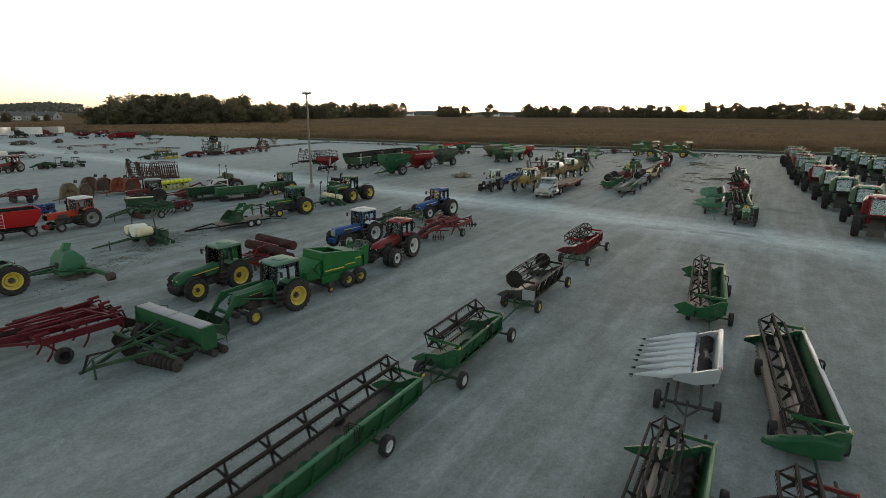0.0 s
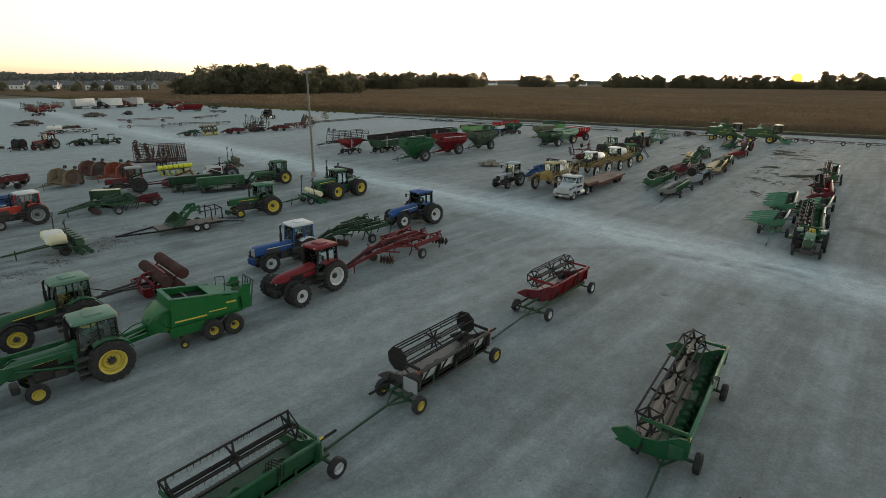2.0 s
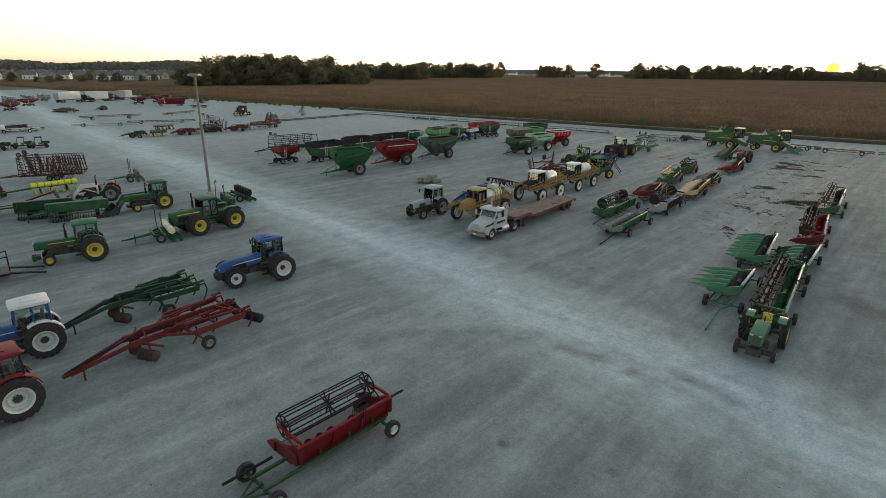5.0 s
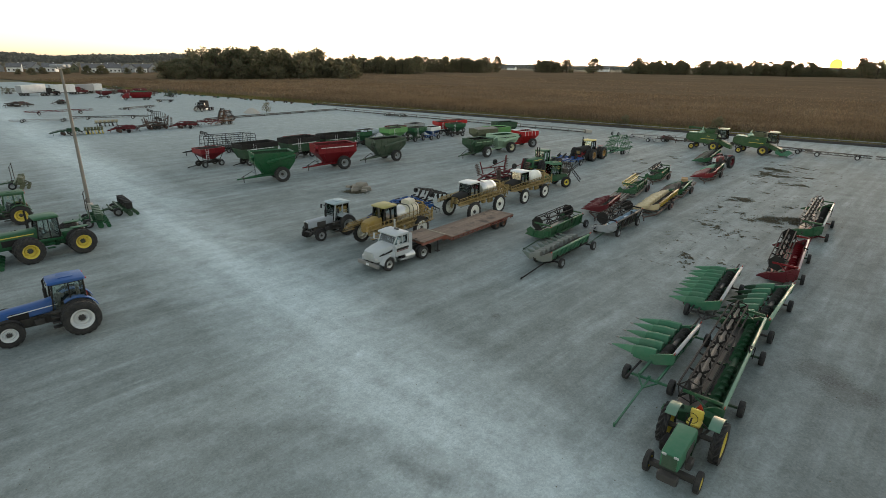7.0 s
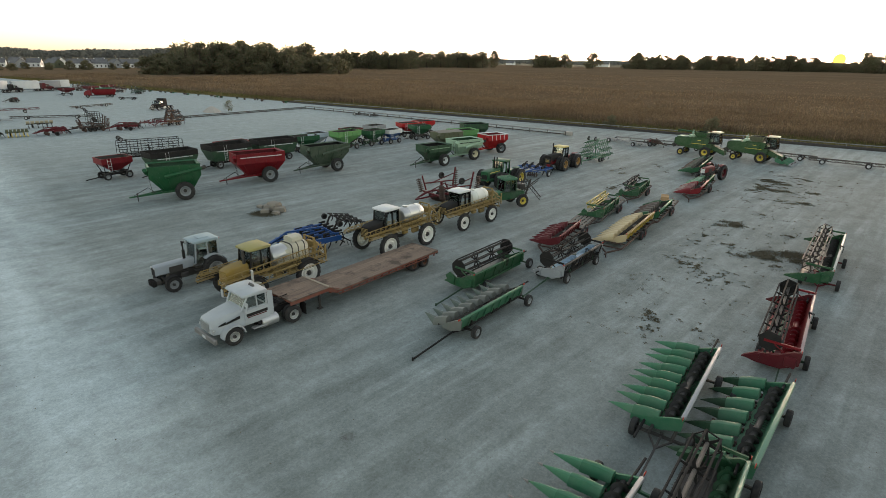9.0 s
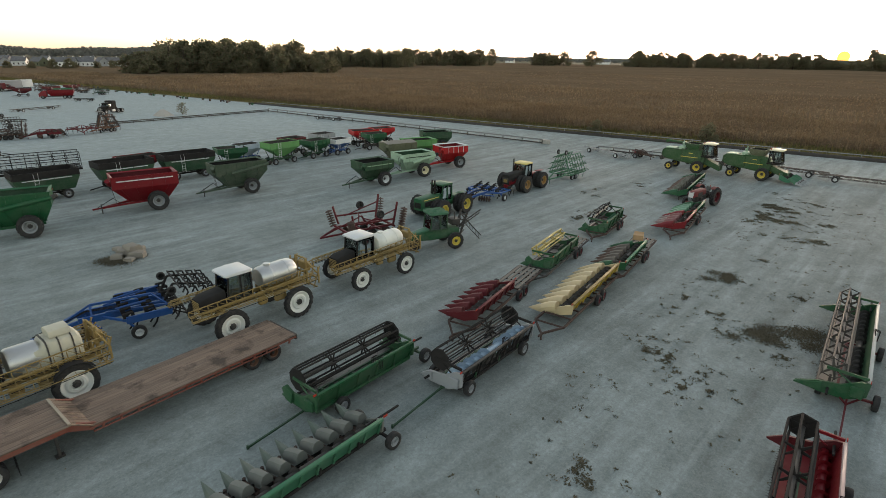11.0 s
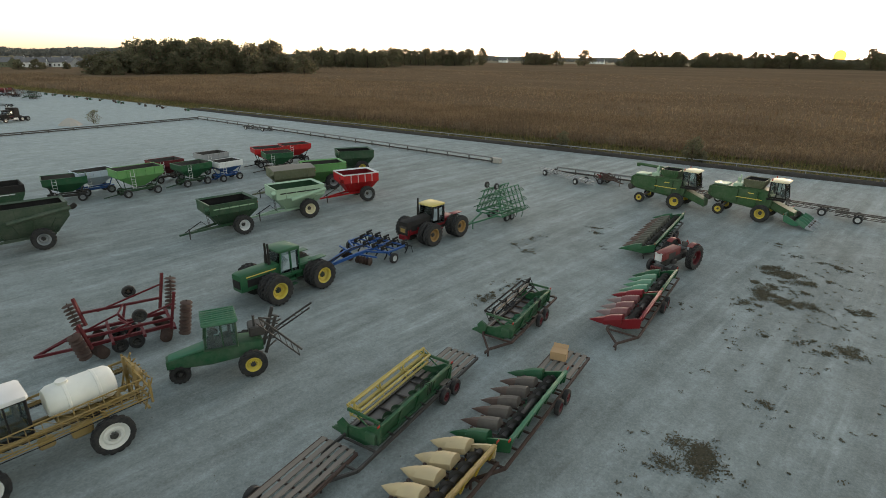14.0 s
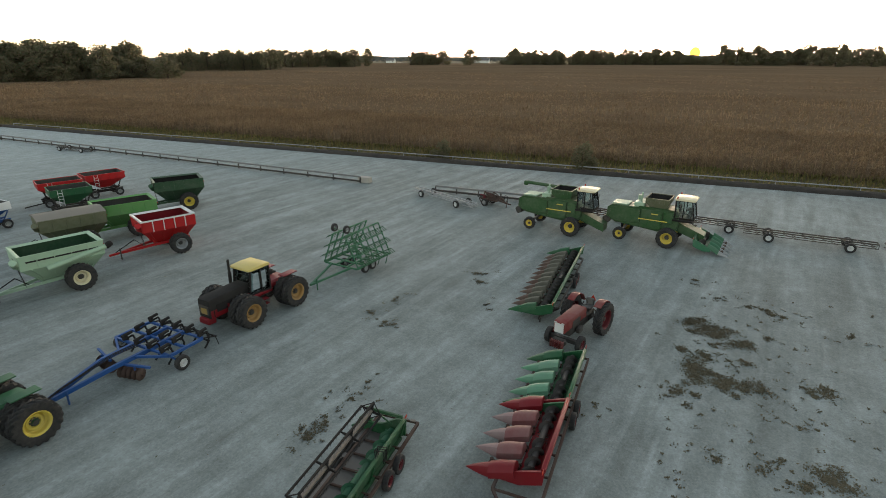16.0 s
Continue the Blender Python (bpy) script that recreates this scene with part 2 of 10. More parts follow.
def plain_noise(name, ca, cb, scale, rough=0.9, scale2=None, strength=0.4, dist=0.1, shift=False, stretch=None, spec=0.2):
    m, t, p = mat(name)
    a = noise_tex(t, scale, 5, 0.6, stretch=stretch, random_shift=shift)
    b = noise_tex(t, scale2 or scale * 9, 4, 0.65, random_shift=shift)
    c = blend(t, ramp(t, a, 0.3, 0.7), ca, cb)
    c = blend(t, 1.0, c, ramp(t, b, 0.25, 0.8, (0.65, 0.65, 0.65, 1), (1.3, 1.3, 1.3, 1)), "MULTIPLY")
    t.links.new(c, p.inputs["Base Color"])
    p.inputs["Roughness"].default_value = rough
    p.inputs["Specular IOR Level"].default_value = spec
    bump(t, p, b, strength, dist)
    return m


def by_island(name, stops, rough=0.8, through=0.0):
    """A colour of its own for every leaf, stalk or clump."""
    m, t, p = mat(name)
    g = t.nodes.new("ShaderNodeNewGeometry")
    r = t.nodes.new("ShaderNodeValToRGB")
    r.color_ramp.elements[0].color = (*stops[0], 1)
    r.color_ramp.elements[1].color = (*stops[-1], 1)
    for i, c in enumerate(stops[1:-1]):
        r.color_ramp.elements.new((i + 1) / (len(stops) - 1)).color = (*c, 1)
    t.links.new(g.outputs["Random Per Island"], r.inputs[0])
    v = noise_tex(t, 0.06, 3)
    c = blend(t, 1.0, r.outputs[0], ramp(t, v, 0.3, 0.7, (0.75, 0.75, 0.75, 1), (1.2, 1.2, 1.2, 1)), "MULTIPLY")
    t.links.new(c, p.inputs["Base Color"])
    p.inputs["Roughness"].default_value = rough
    p.inputs["Specular IOR Level"].default_value = 0.15
    if through:
        tl = t.nodes.new("ShaderNodeBsdfTranslucent")
        t.links.new(c, tl.inputs[0])
        mx = node(t, "ShaderNodeMixShader", Fac=through)
        t.links.new(p.outputs[0], mx.inputs[1])
        t.links.new(tl.outputs[0], mx.inputs[2])
        t.links.new(mx.outputs[0], t.nodes["Material Output"].inputs[0])
    return m


def old_boards():
    """Weathered trailer planks: brown-grey grain, dark oil and mud stains that run over the boards."""
    m, t, p = mat("stained_boards")
    grain = noise_tex(t, 3, 5, 0.6, (0.25, 6.0, 1.0))
    c = blend(t, ramp(t, grain, 0.3, 0.7), (0.10, 0.066, 0.048), (0.20, 0.15, 0.115))
    c = blend(t, math2(t, "MULTIPLY", ramp(t, noise_tex(t, 0.9, 5, 0.65), 0.52, 0.64), 0.85), c, (0.035, 0.024, 0.018))
    oi = t.nodes.new("ShaderNodeObjectInfo")
    c = blend(t, 1.0, c, ramp(t, oi.outputs["Random"], 0.0, 1.0, (0.75, 0.75, 0.75, 1), (1.2, 1.18, 1.15, 1)), "MULTIPLY")
    t.links.new(c, p.inputs["Base Color"])
    p.inputs["Roughness"].default_value = 0.9
    bump(t, p, grain, 0.3, 0.01)
    return m


BOARDS = old_boards()
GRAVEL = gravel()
SOIL = plain_noise("field_soil", (0.075, 0.055, 0.03), (0.10, 0.085, 0.04), 0.02, scale2=0.6)
CANOPY = plain_noise("ripe_corn_canopy", (0.122, 0.086, 0.055), (0.164, 0.117, 0.075), 0.03, scale2=1.6, strength=0.8, dist=0.5, stretch=(0.35, 1, 1), spec=0.0)
BERM = plain_noise("dark_wet_soil", (0.018, 0.016, 0.015), (0.045, 0.038, 0.03), 0.4, scale2=3, dist=0.1)
CORN = by_island("ripe_corn_leaves", [(0.125, 0.083, 0.05), (0.168, 0.112, 0.066), (0.215, 0.146, 0.088), (0.15, 0.108, 0.06), (0.26, 0.182, 0.112)], 0.75, 0.35)
WEED = by_island("lot_weeds", [(0.075, 0.07, 0.045), (0.105, 0.094, 0.064), (0.13, 0.112, 0.078), (0.09, 0.086, 0.055)], 0.9, 0.3)
GRASS = by_island("rough_grass", [(0.10, 0.10, 0.035), (0.15, 0.13, 0.05), (0.20, 0.15, 0.065), (0.09, 0.10, 0.035)], 0.9, 0.4)
# autumn tones, lightened to stand in for the haze over distant trees
LEAVES = by_island("hazed_autumn_leaves", [(0.105, 0.115, 0.07), (0.13, 0.135, 0.08), (0.165, 0.145, 0.095), (0.185, 0.15, 0.10), (0.12, 0.13, 0.07)], 0.8, 0.55)
# grey of the skyline woods, with the distance haze mixed into it
HAZY_WOODS = plain_noise("far_woods", (0.13, 0.13, 0.12), (0.17, 0.165, 0.15), 0.02, spec=0.0)
BARK = plain_noise("bark", (0.05, 0.04, 0.03), (0.09, 0.075, 0.06), 3)
SIDING = plain_noise("house_siding", (0.55, 0.55, 0.53), (0.68, 0.68, 0.66), 0.3, 0.7, 4, 0.1, 0.01)
ROOF = plain_noise("asphalt_shingle", (0.10, 0.10, 0.105), (0.15, 0.145, 0.15), 0.5, 0.9, 6)


# ---- mesh tools ----
class Mesh:
    """Gathers vertices and faces of one part."""

    def __init__(self):
        self.v, self.f = [], []

    def add(self, vs, fs):
        n = len(self.v)
        self.v += [tuple(p) for p in vs]
        self.f += [tuple(i + n for i in f) for f in fs]
        return self

    def box(self, x, y, z, sx, sy, sz, c=0.0, ry=0.0, rz=0.0):
        """A block about its centre; c chamfers its long edges along x, and its ends a little."""
        hx, hy, hz = sx / 2, sy / 2, sz / 2
        c = min(c, hy * 0.9, hz * 0.9, hx * 0.9)
        if c > 0:
            def ring(px, k):
                a, b = hy - k, hz - k
                return [(px, -a + c, -b), (px, a - c, -b), (px, a, -b + c), (px, a, b - c), (px, a - c, b), (px, -a + c, b), (px, -a, b - c), (px, -a, -b + c)]
            rings = [ring(-hx, c * 0.7), ring(-hx + c, 0), ring(hx - c, 0), ring(hx, c * 0.7)]
            vs = [p for r in rings for p in r]
            fs = [tuple(range(7, -1, -1)), tuple(range(24, 32))]
            for k in range(3):
                for i in range(8):
                    j = (i + 1) % 8
                    fs.append((k * 8 + i, k * 8 + j, k * 8 + 8 + j, k * 8 + 8 + i))
        else:
            vs = [(a * hx, b * hy, d * hz) for a in (-1, 1) for b in (-1, 1) for d in (-1, 1)]
            fs = [(0, 1, 3, 2), (4, 6, 7, 5), (0, 4, 5, 1), (2, 3, 7, 6), (0, 2, 6, 4), (1, 5, 7, 3)]
        m = pose(x, y, z, 0, ry, rz)
        return self.add([m @ Vector(p) for p in vs], fs)

    def rod(self, p, q, r, n=6, r2=None):
        p, q = Vector(p), Vector(q)
        d = (q - p)
        if d.length < 1e-6:
            return self
        d.normalize()
        u = d.orthogonal().normalized()
        w = d.cross(u)
        r2 = r if r2 is None else r2
        vs = []
        for c, k in ((p, r), (q, r2)):
            vs += [c + (u * math.cos(6.2832 * i / n) + w * math.sin(6.2832 * i / n)) * k for i in range(n)]
        fs = [(i, (i + 1) % n, n + (i + 1) % n, n + i) for i in range(n)] + [tuple(range(n - 1, -1, -1)), tuple(range(n, 2 * n))]
        return self.add(vs, fs)

    def path(self, pts, r, n=6):
        for a, b in zip(pts, pts[1:]):
            self.rod(a, b, r, n)
        return self

    def beam(self, p, q, w, h):
        """A rectangular bar from p to q, w wide and h high."""
        p, q = Vector(p), Vector(q)
        d = (q - p).normalized()
        side = d.cross(Vector((0, 0, 1)))
        side = side.normalized() if side.length > 1e-3 else Vector((0, 1, 0))
        up = side.cross(d)
        vs = [c + side * (a * w / 2) + up * (b * h / 2) for c in (p, q) for a, b in ((-1, -1), (1, -1), (1, 1), (-1, 1))]
        return self.add(vs, [(3, 2, 1, 0), (4, 5, 6, 7), (0, 1, 5, 4), (1, 2, 6, 5), (2, 3, 7, 6), (3, 0, 4, 7)])

    def loft(self, rings, cap=True):
        n = len(rings[0])
        fs = []
        for k in range(len(rings) - 1):
            for i in range(n):
                j = (i + 1) % n
                fs.append((k * n + i, k * n + j, k * n + n + j, k * n + n + i))
        if cap:
            fs += [tuple(range(n - 1, -1, -1)), tuple(range((len(rings) - 1) * n, len(rings) * n))]
        return self.add([p for r in rings for p in r], fs)

    def prism(self, prof, a, b, axis="y"):
        """An outline extruded from a to b: points (x, z) along y, or (y, z) along x."""
        if axis == "y":
            return self.loft([[(x, a, z) for x, z in prof], [(x, b, z) for x, z in prof]])
        return self.loft([[(a, y, z) for y, z in prof], [(b, y, z) for y, z in prof]])

    def lathe(self, prof, x, y, z, n=24, axis="y"):
        """Profile (radius, offset along the axis) turned round an axis through (x, y, z)."""
        vs = []
        for i in range(n):
            a = 6.28318 * i / n
            for r, o in prof:
                p = (r * math.cos(a), o, r * math.sin(a))
                if axis == "x":
                    p = (o, r * math.cos(a), r * math.sin(a))
                elif axis == "z":
                    p = (r * math.cos(a), r * math.sin(a), o)
                vs.append((x + p[0], y + p[1], z + p[2]))
        k = len(prof)
        fs = []
        for i in range(n):
            j = (i + 1) % n
            fs += [(i * k + q, i * k + q + 1, j * k + q + 1, j * k + q) for q in range(k - 1)]
        return self.add(vs, fs)

    def sheet(self, pts, th):
        """A flat plate through three or more points, th thick."""
        pts = [Vector(p) for p in pts]
        nrm = (pts[1] - pts[0]).cross(pts[2] - pts[0]).normalized() * (th / 2)
        return self.loft([[p - nrm for p in pts], [p + nrm for p in pts]])

    def data(self, name, smooth=35):
        me = bpy.data.meshes.new(name)
        me.from_pydata(self.v, [], self.f)
        b = bmesh.new()
        b.from_mesh(me)
        bmesh.ops.recalc_face_normals(b, faces=b.faces)
        b.to_mesh(me)
        b.free()
        if smooth:
            me.polygons.foreach_set("use_smooth", [True] * len(me.polygons))
            me.set_sharp_from_angle(angle=radians(smooth))
        return me


def rr(x, w, z0, z1, c=0.12, top=None):
    """A cross-section at x, rounded: w wide at the foot, top wide at the head."""
    a, b = w / 2, (top or w) / 2
    return [(x, -a + c * 0.4, z0), (x, a - c * 0.4, z0), (x, a, z0 + c * 0.4), (x, b, z1 - c), (x, b - c * 0.35, z1 - c * 0.3), (x, b - c, z1),
            (x, -b + c, z1), (x, -b + c * 0.35, z1 - c * 0.3), (x, -b, z1 - c), (x, -a, z0 + c * 0.4)]


def part(name, m, material, parent, label="", at_=None):
    """Links gathered geometry as one mesh object under a thing or part."""
    me = m if isinstance(m, bpy.types.Mesh) else m.data(name)
    if not me.materials:
        me.materials.append(material)
    ob = new(name, me)
    ob.parent = parent
    if at_ is not None:
        ob.matrix_basis = at_
    if label:
        ob["label"] = label
    return ob


def thing(name, x, y, head, label, category, group="", z=0.0):
    """The Empty at the base of a thing: x is its forward or long way, y its left."""
    ob = new(name)
    ob.empty_display_size = 0.5
    ob.matrix_basis = pose(x, y, z, 0, 0, head)
    return tagged(ob, label, category, group)


def beside(x, y, head, off):
    """The middle line's point, for a hub that lies off metres to the left of it."""
    h = radians(head)
    return x + math.sin(h) * off, y - math.cos(h) * off


wheel_cache = {}


def tyre_mesh(r, w, lugs, seat=0.55):
    key = ("tyre", r, w, lugs, seat)
    bead = lambda p: seat + (p - 0.55) * (1 - seat) / 0.45
    if key not in wheel_cache:
        m = Mesh()
        if not lugs:
            m.lathe([(bead(p) * r, q * w) for p, q in ((0.55, -0.40), (0.66, -0.49), (0.84, -0.5), (0.96, -0.43), (1.0, -0.22), (1.0, 0.22), (0.96, 0.43), (0.84, 0.5), (0.66, 0.49), (0.55, 0.40))], 0, 0, 0, 28)
        else:
            # one skin whose tread rises into slanting bars, staggered from side to side
            n = max(14, int(r * 21))
            prof = [(0.55, -0.40, 0), (0.68, -0.49, 0), (0.83, -0.5, 0.015), (0.90, -0.48, 0.085), (0.925, -0.3, 0.075), (0.935, -0.02, 0.065), (0.935, 0.02, 0.065), (0.925, 0.3, 0.075), (0.90, 0.48, 0.085), (0.83, 0.5, 0.015), (0.68, 0.49, 0), (0.55, 0.40, 0)]
            vs, fs = [], []
            for i in range(4 * n):
                for rad, y, up in prof:
                    ang = 6.28318 / n * (i / 4 + (abs(y) * 1.9 + (0.5 if y > 0 else 0) if up else 0))
                    q = r * (bead(rad) + (up if i % 4 < 2 else 0))
                    vs.append((q * math.cos(ang), y * w, q * math.sin(ang)))
            c = len(prof)
            for i in range(4 * n):
                j = (i + 1) % (4 * n)
                fs += [(i * c + q, i * c + q + 1, j * c + q + 1, j * c + q) for q in range(c - 1)]
            m.add(vs, fs)
        wheel_cache[key] = m.data("tyre", 40)
        wheel_cache[key].materials.append(RUBBER)
    return wheel_cache[key]


def rim_mesh(r, w, material, deep, seat=0.55):
    key = ("rim", r, w, material.name, deep, seat)
    r = r * seat / 0.55
    if key not in wheel_cache:
        m = Mesh()
        d = -0.1 if deep else 0.2
        m.lathe([(0.57 * r, -0.38 * w), (0.53 * r, -0.30 * w), (0.53 * r, 0.30 * w), (0.565 * r, 0.42 * w), (0.54 * r, 0.43 * w), (0.48 * r, 0.30 * w), (0.465 * r, d * w + 0.01), (0.40 * r, d * w - 0.02),
                 (0.33 * r, d * w + 0.05), (0.24 * r, d * w + 0.03), (0.22 * r, d * w - 0.03), (0.0, d * w - 0.03)], 0, 0, 0, 24)
        for i in range(8):
            a = 6.28318 * i / 8
            m.rod((0.18 * r * math.cos(a), d * w - 0.01, 0.18 * r * math.sin(a)), (0.18 * r * math.cos(a), d * w + 0.03, 0.18 * r * math.sin(a)), 0.016 * (0.6 + r), 5)
        wheel_cache[key] = m.data("rim", 30)
        wheel_cache[key].materials.append(material)
    return wheel_cache[key]


def wheel(parent, x, y, r, w, rim, lugs=True, deep=False, turn=0.0, z=None, seat=0.55):
    """A tyre with its rim; the dish shows on the outer side, away from the middle line."""
    out = 0 if y >= 0 else 180
    t = part("wheel", tyre_mesh(r, w, lugs, seat), None, parent, at_=pose(x, y, r if z is None else z, 0, random.uniform(0, 360), out + turn))
    q = part("rim", rim_mesh(r, w, rim, deep, seat), None, t)
    key = ("hub", r, w, deep)
    if key not in wheel_cache:
        d = (-0.1 if deep else 0.2) * w
        wheel_cache[key] = Mesh().lathe([(0.2 * r, d - 0.04), (0.2 * r, d + 0.02), (0.13 * r, d + 0.05), (0.12 * r, d + 0.12), (0.0, d + 0.125)], 0, 0, 0, 14).data("hub")
        wheel_cache[key].materials.append(STEEL)
    if r > 0.45:
        part("hub", wheel_cache[key], None, t)
    return t


def cab(parent, x0, x1, hw, z0, z1, frame, roof, lean=0.08, interior=True):
    """A glazed cab: pillars, panes with thickness, a crowned roof, the seat and console inside."""
    c = {"rb": (x0, hw), "rt": (x0 - lean * 0.2, hw * 0.95), "fb": (x1 + lean, hw * 0.85), "ft": (x1 - lean, hw * 0.88)}
    p = Mesh()
    for s in (-1, 1):
        for a, b in (("rb", "rt"), ("fb", "ft")):
            p.beam((c[a][0], s * c[a][1], z0), (c[b][0], s * c[b][1], z1), 0.08, 0.08)
        mx = (x0 + x1) / 2 - 0.05
        p.beam((mx, s * hw, z0), (mx, s * hw * 0.96, z1), 0.06, 0.06)
        p.beam((c["rb"][0], s * c["rb"][1], z0 + 0.03), (c["fb"][0], s * c["fb"][1], z0 + 0.03), 0.06, 0.1)
        p.beam((c["rt"][0], s * c["rt"][1], z1 - 0.03), (c["ft"][0], s * c["ft"][1], z1 - 0.03), 0.06, 0.07)
    for k in ("rb", "fb"):
        p.beam((c[k][0], -c[k][1], z0 + 0.03), (c[k][0], c[k][1], z0 + 0.03), 0.06, 0.1)
    part("cab_frame", p, frame, parent)
    for s, nm in ((-1, "side_window"), (1, "side_window")):
        q = Mesh().sheet([(c["rb"][0], s * (c["rb"][1] - 0.02), z0 + 0.05), (c["fb"][0], s * (c["fb"][1] - 0.02), z0 + 0.05), (c["ft"][0], s * (c["ft"][1] - 0.02), z1 - 0.05), (c["rt"][0], s * (c["rt"][1] - 0.02), z1 - 0.05)], 0.008)
        part(nm, q, GLASS, parent)
    for k, nm, o in (("f", "windscreen", -0.01), ("r", "rear_window", 0.01)):
        b, t = c[k + "b"], c[k + "t"]
        q = Mesh().sheet([(b[0] + o, -b[1], z0 + 0.05), (b[0] + o, b[1], z0 + 0.05), (t[0] + o, t[1], z1 - 0.05), (t[0] + o, -t[1], z1 - 0.05)], 0.008)
        part(nm, q, GLASS, parent)
    xa, xb = x0 - 0.14, x1 + 0.12
    part("roof", Mesh().loft([rr(xa, hw * 1.9, z1, z1 + 0.10, 0.04), rr(xa + 0.08, hw * 2.08, z1 - 0.02, z1 + 0.14, 0.05), rr((xa + xb) / 2, hw * 2.12, z1 - 0.02, z1 + 0.16, 0.05), rr(xb - 0.1, hw * 2.05, z1 - 0.02, z1 + 0.13, 0.05), rr(xb, hw * 1.9, z1, z1 + 0.09, 0.03)]), roof, parent)
    if interior:
        s = Mesh().box(x0 + 0.45, 0, z0 + 0.35, 0.5, 0.5, 0.16, 0.06).box(x0 + 0.24, 0, z0 + 0.7, 0.14, 0.48, 0.6, 0.05).box(x1 - 0.25, 0, z0 + 0.35, 0.25, 0.5, 0.6, 0.05)
        s.box((x0 + x1) / 2, 0, z0 + 0.02, x1 - x0 - 0.1, hw * 1.7, 0.05)
        s.rod((x1 - 0.36, 0, z0 + 0.62), (x1 - 0.42, 0, z0 + 0.72), 0.2, 12)
        part("seat", s, SEAT, parent)


def decal(parent, x, y, z, length, height, col, tilt=0.0):
    """A plain stripe of paint on the side of a machine."""
    part("stripe", Mesh().box(x, y, z, length, 0.012, height, ry=tilt), col, parent)


# ---- tractors ----
def tractor(x, y, head, body, rim, roof=None, label="", rr_=0.9, rw=0.46, fr=0.6, fw=0.36, wb=2.75, dual_r=False, dual_f=False, cab_on=True, boxy=False,
            stripe=None, loader=False, exhaust=1, frame=None, side=None, nose=None, dark_nose=False, weights=None, group="tractors"):
    """A farm tractor; (x, y) is the ground under its near rear hub when side is given, else under the rear axle's middle."""
    tr = 0.95
    if side is not None:
        x, y = beside(x, y, head, side)
    t = thing("tractor", x, y, head, label, "tractor", group)
    frame = frame or body
    hz = rr_ + 0.85
    ch = Mesh()
    ch.box(wb * 0.5, 0, rr_ * 0.85, wb * 0.9, 0.42, 0.5, 0.08).box(wb * 0.78, 0, rr_ * 0.95, wb * 0.42, 0.5, 0.55, 0.08).box(0.0, 0, rr_, 0.7, 0.6, 0.6, 0.12)
    ch.rod((0, -tr - (0.62 if dual_r else 0), rr_), (0, tr + (0.62 if dual_r else 0), rr_), 0.11, 10)
    ch.beam((wb, -tr + 0.1, fr), (wb, tr - 0.1, fr), 0.2, 0.2)
    ch.box(wb + 0.62, 0, fr + 0.12, 0.3, 0.7, 0.32, 0.05)
    ch.beam((-0.3, 0, 0.55), (-0.85, 0, 0.5), 0.14, 0.1)
    for s in (-1, 1):
        ch.beam((-0.2, s * 0.35, 0.75), (-0.95, s * 0.42, 0.6), 0.07, 0.1)
        ch.rod((-0.1, s * 0.3, 1.25), (-0.75, s * 0.4, 0.68), 0.035)
    part("chassis", ch, STEEL if body is not BLACK else BLACK, t)
    n0 = wb + 0.75
    if boxy:
        hood = [rr(0.95, 0.72, rr_ + 0.28, hz, 0.1), rr(n0 - 0.12, 0.66, rr_ + 0.22, hz - 0.05, 0.08), rr(n0, 0.6, rr_ + 0.2, hz - 0.1, 0.06)]
    else:
        hood = [rr(0.95, 0.86, rr_ + 0.3, hz + 0.08, 0.16), rr(wb * 0.6, 0.84, rr_ + 0.25, hz, 0.18, 0.76), rr(wb + 0.3, 0.8, rr_ + 0.12, hz - 0.1, 0.18, 0.7), rr(n0 - 0.1, 0.7, rr_ + 0.08, hz - 0.22, 0.16, 0.6), rr(n0 + 0.04, 0.54, rr_ + 0.12, hz - 0.38, 0.12, 0.46)]
    part("hood", Mesh().loft(hood), body, t)
    if dark_nose:
        part("nose_cowl", Mesh().loft([rr(wb - 0.35, 0.83, rr_ + 0.14, hz - 0.32, 0.16, 0.8), rr(wb + 0.3, 0.82, rr_ + 0.1, hz - 0.34, 0.16, 0.78), rr(n0 - 0.08, 0.74, rr_ + 0.06, hz - 0.38, 0.14, 0.68), rr(n0 + 0.07, 0.58, rr_ + 0.1, hz - 0.46, 0.1, 0.5)]), BLACK, t)
    g = Mesh()
    nz0, nz1 = rr_ + 0.2, hz - (0.14 if boxy else 0.5)
    for i in range(7):
        zz = nz0 + 0.06 + (nz1 - nz0 - 0.12) * i / 6
        g.box(n0 + (0.01 if boxy else 0.045), 0, zz, 0.03, 0.46 if boxy else 0.38, 0.03)
    g.box(n0 - 0.01, 0, (nz0 + nz1) / 2, 0.05, 0.5 if boxy else 0.42, nz1 - nz0)
    part("grille", g, nose or BLACK, t)
    for s in (-1, 1):
        part("side_screen", Mesh().box(wb * 0.82, s * (0.36 if boxy else 0.415), rr_ + 0.42, 0.85, 0.02, 0.4), BLACK if not boxy else STEEL, t)
    for s in (-1, 1):
        part("headlight", Mesh().box(n0 + 0.02, s * 0.2, nz1 + 0.02, 0.05, 0.16, 0.09, 0.02), BRIGHT, t)
    if not loader:
        for i in range(6):
            part("front_weight", Mesh().box(wb + 0.9, -0.3 + i * 0.12, fr + 0.1, 0.26, 0.1, 0.4, 0.04), weights or (body if boxy else STEEL), t)
    part("fuel_tank", Mesh().box(0.95, -0.62, rr_ * 0.75, 0.7, 0.36, 0.5, 0.08), BLACK, t)
    part("battery_box", Mesh().box(1.75, 0.42, rr_ * 0.9, 0.45, 0.22, 0.32, 0.04), STEEL, t)
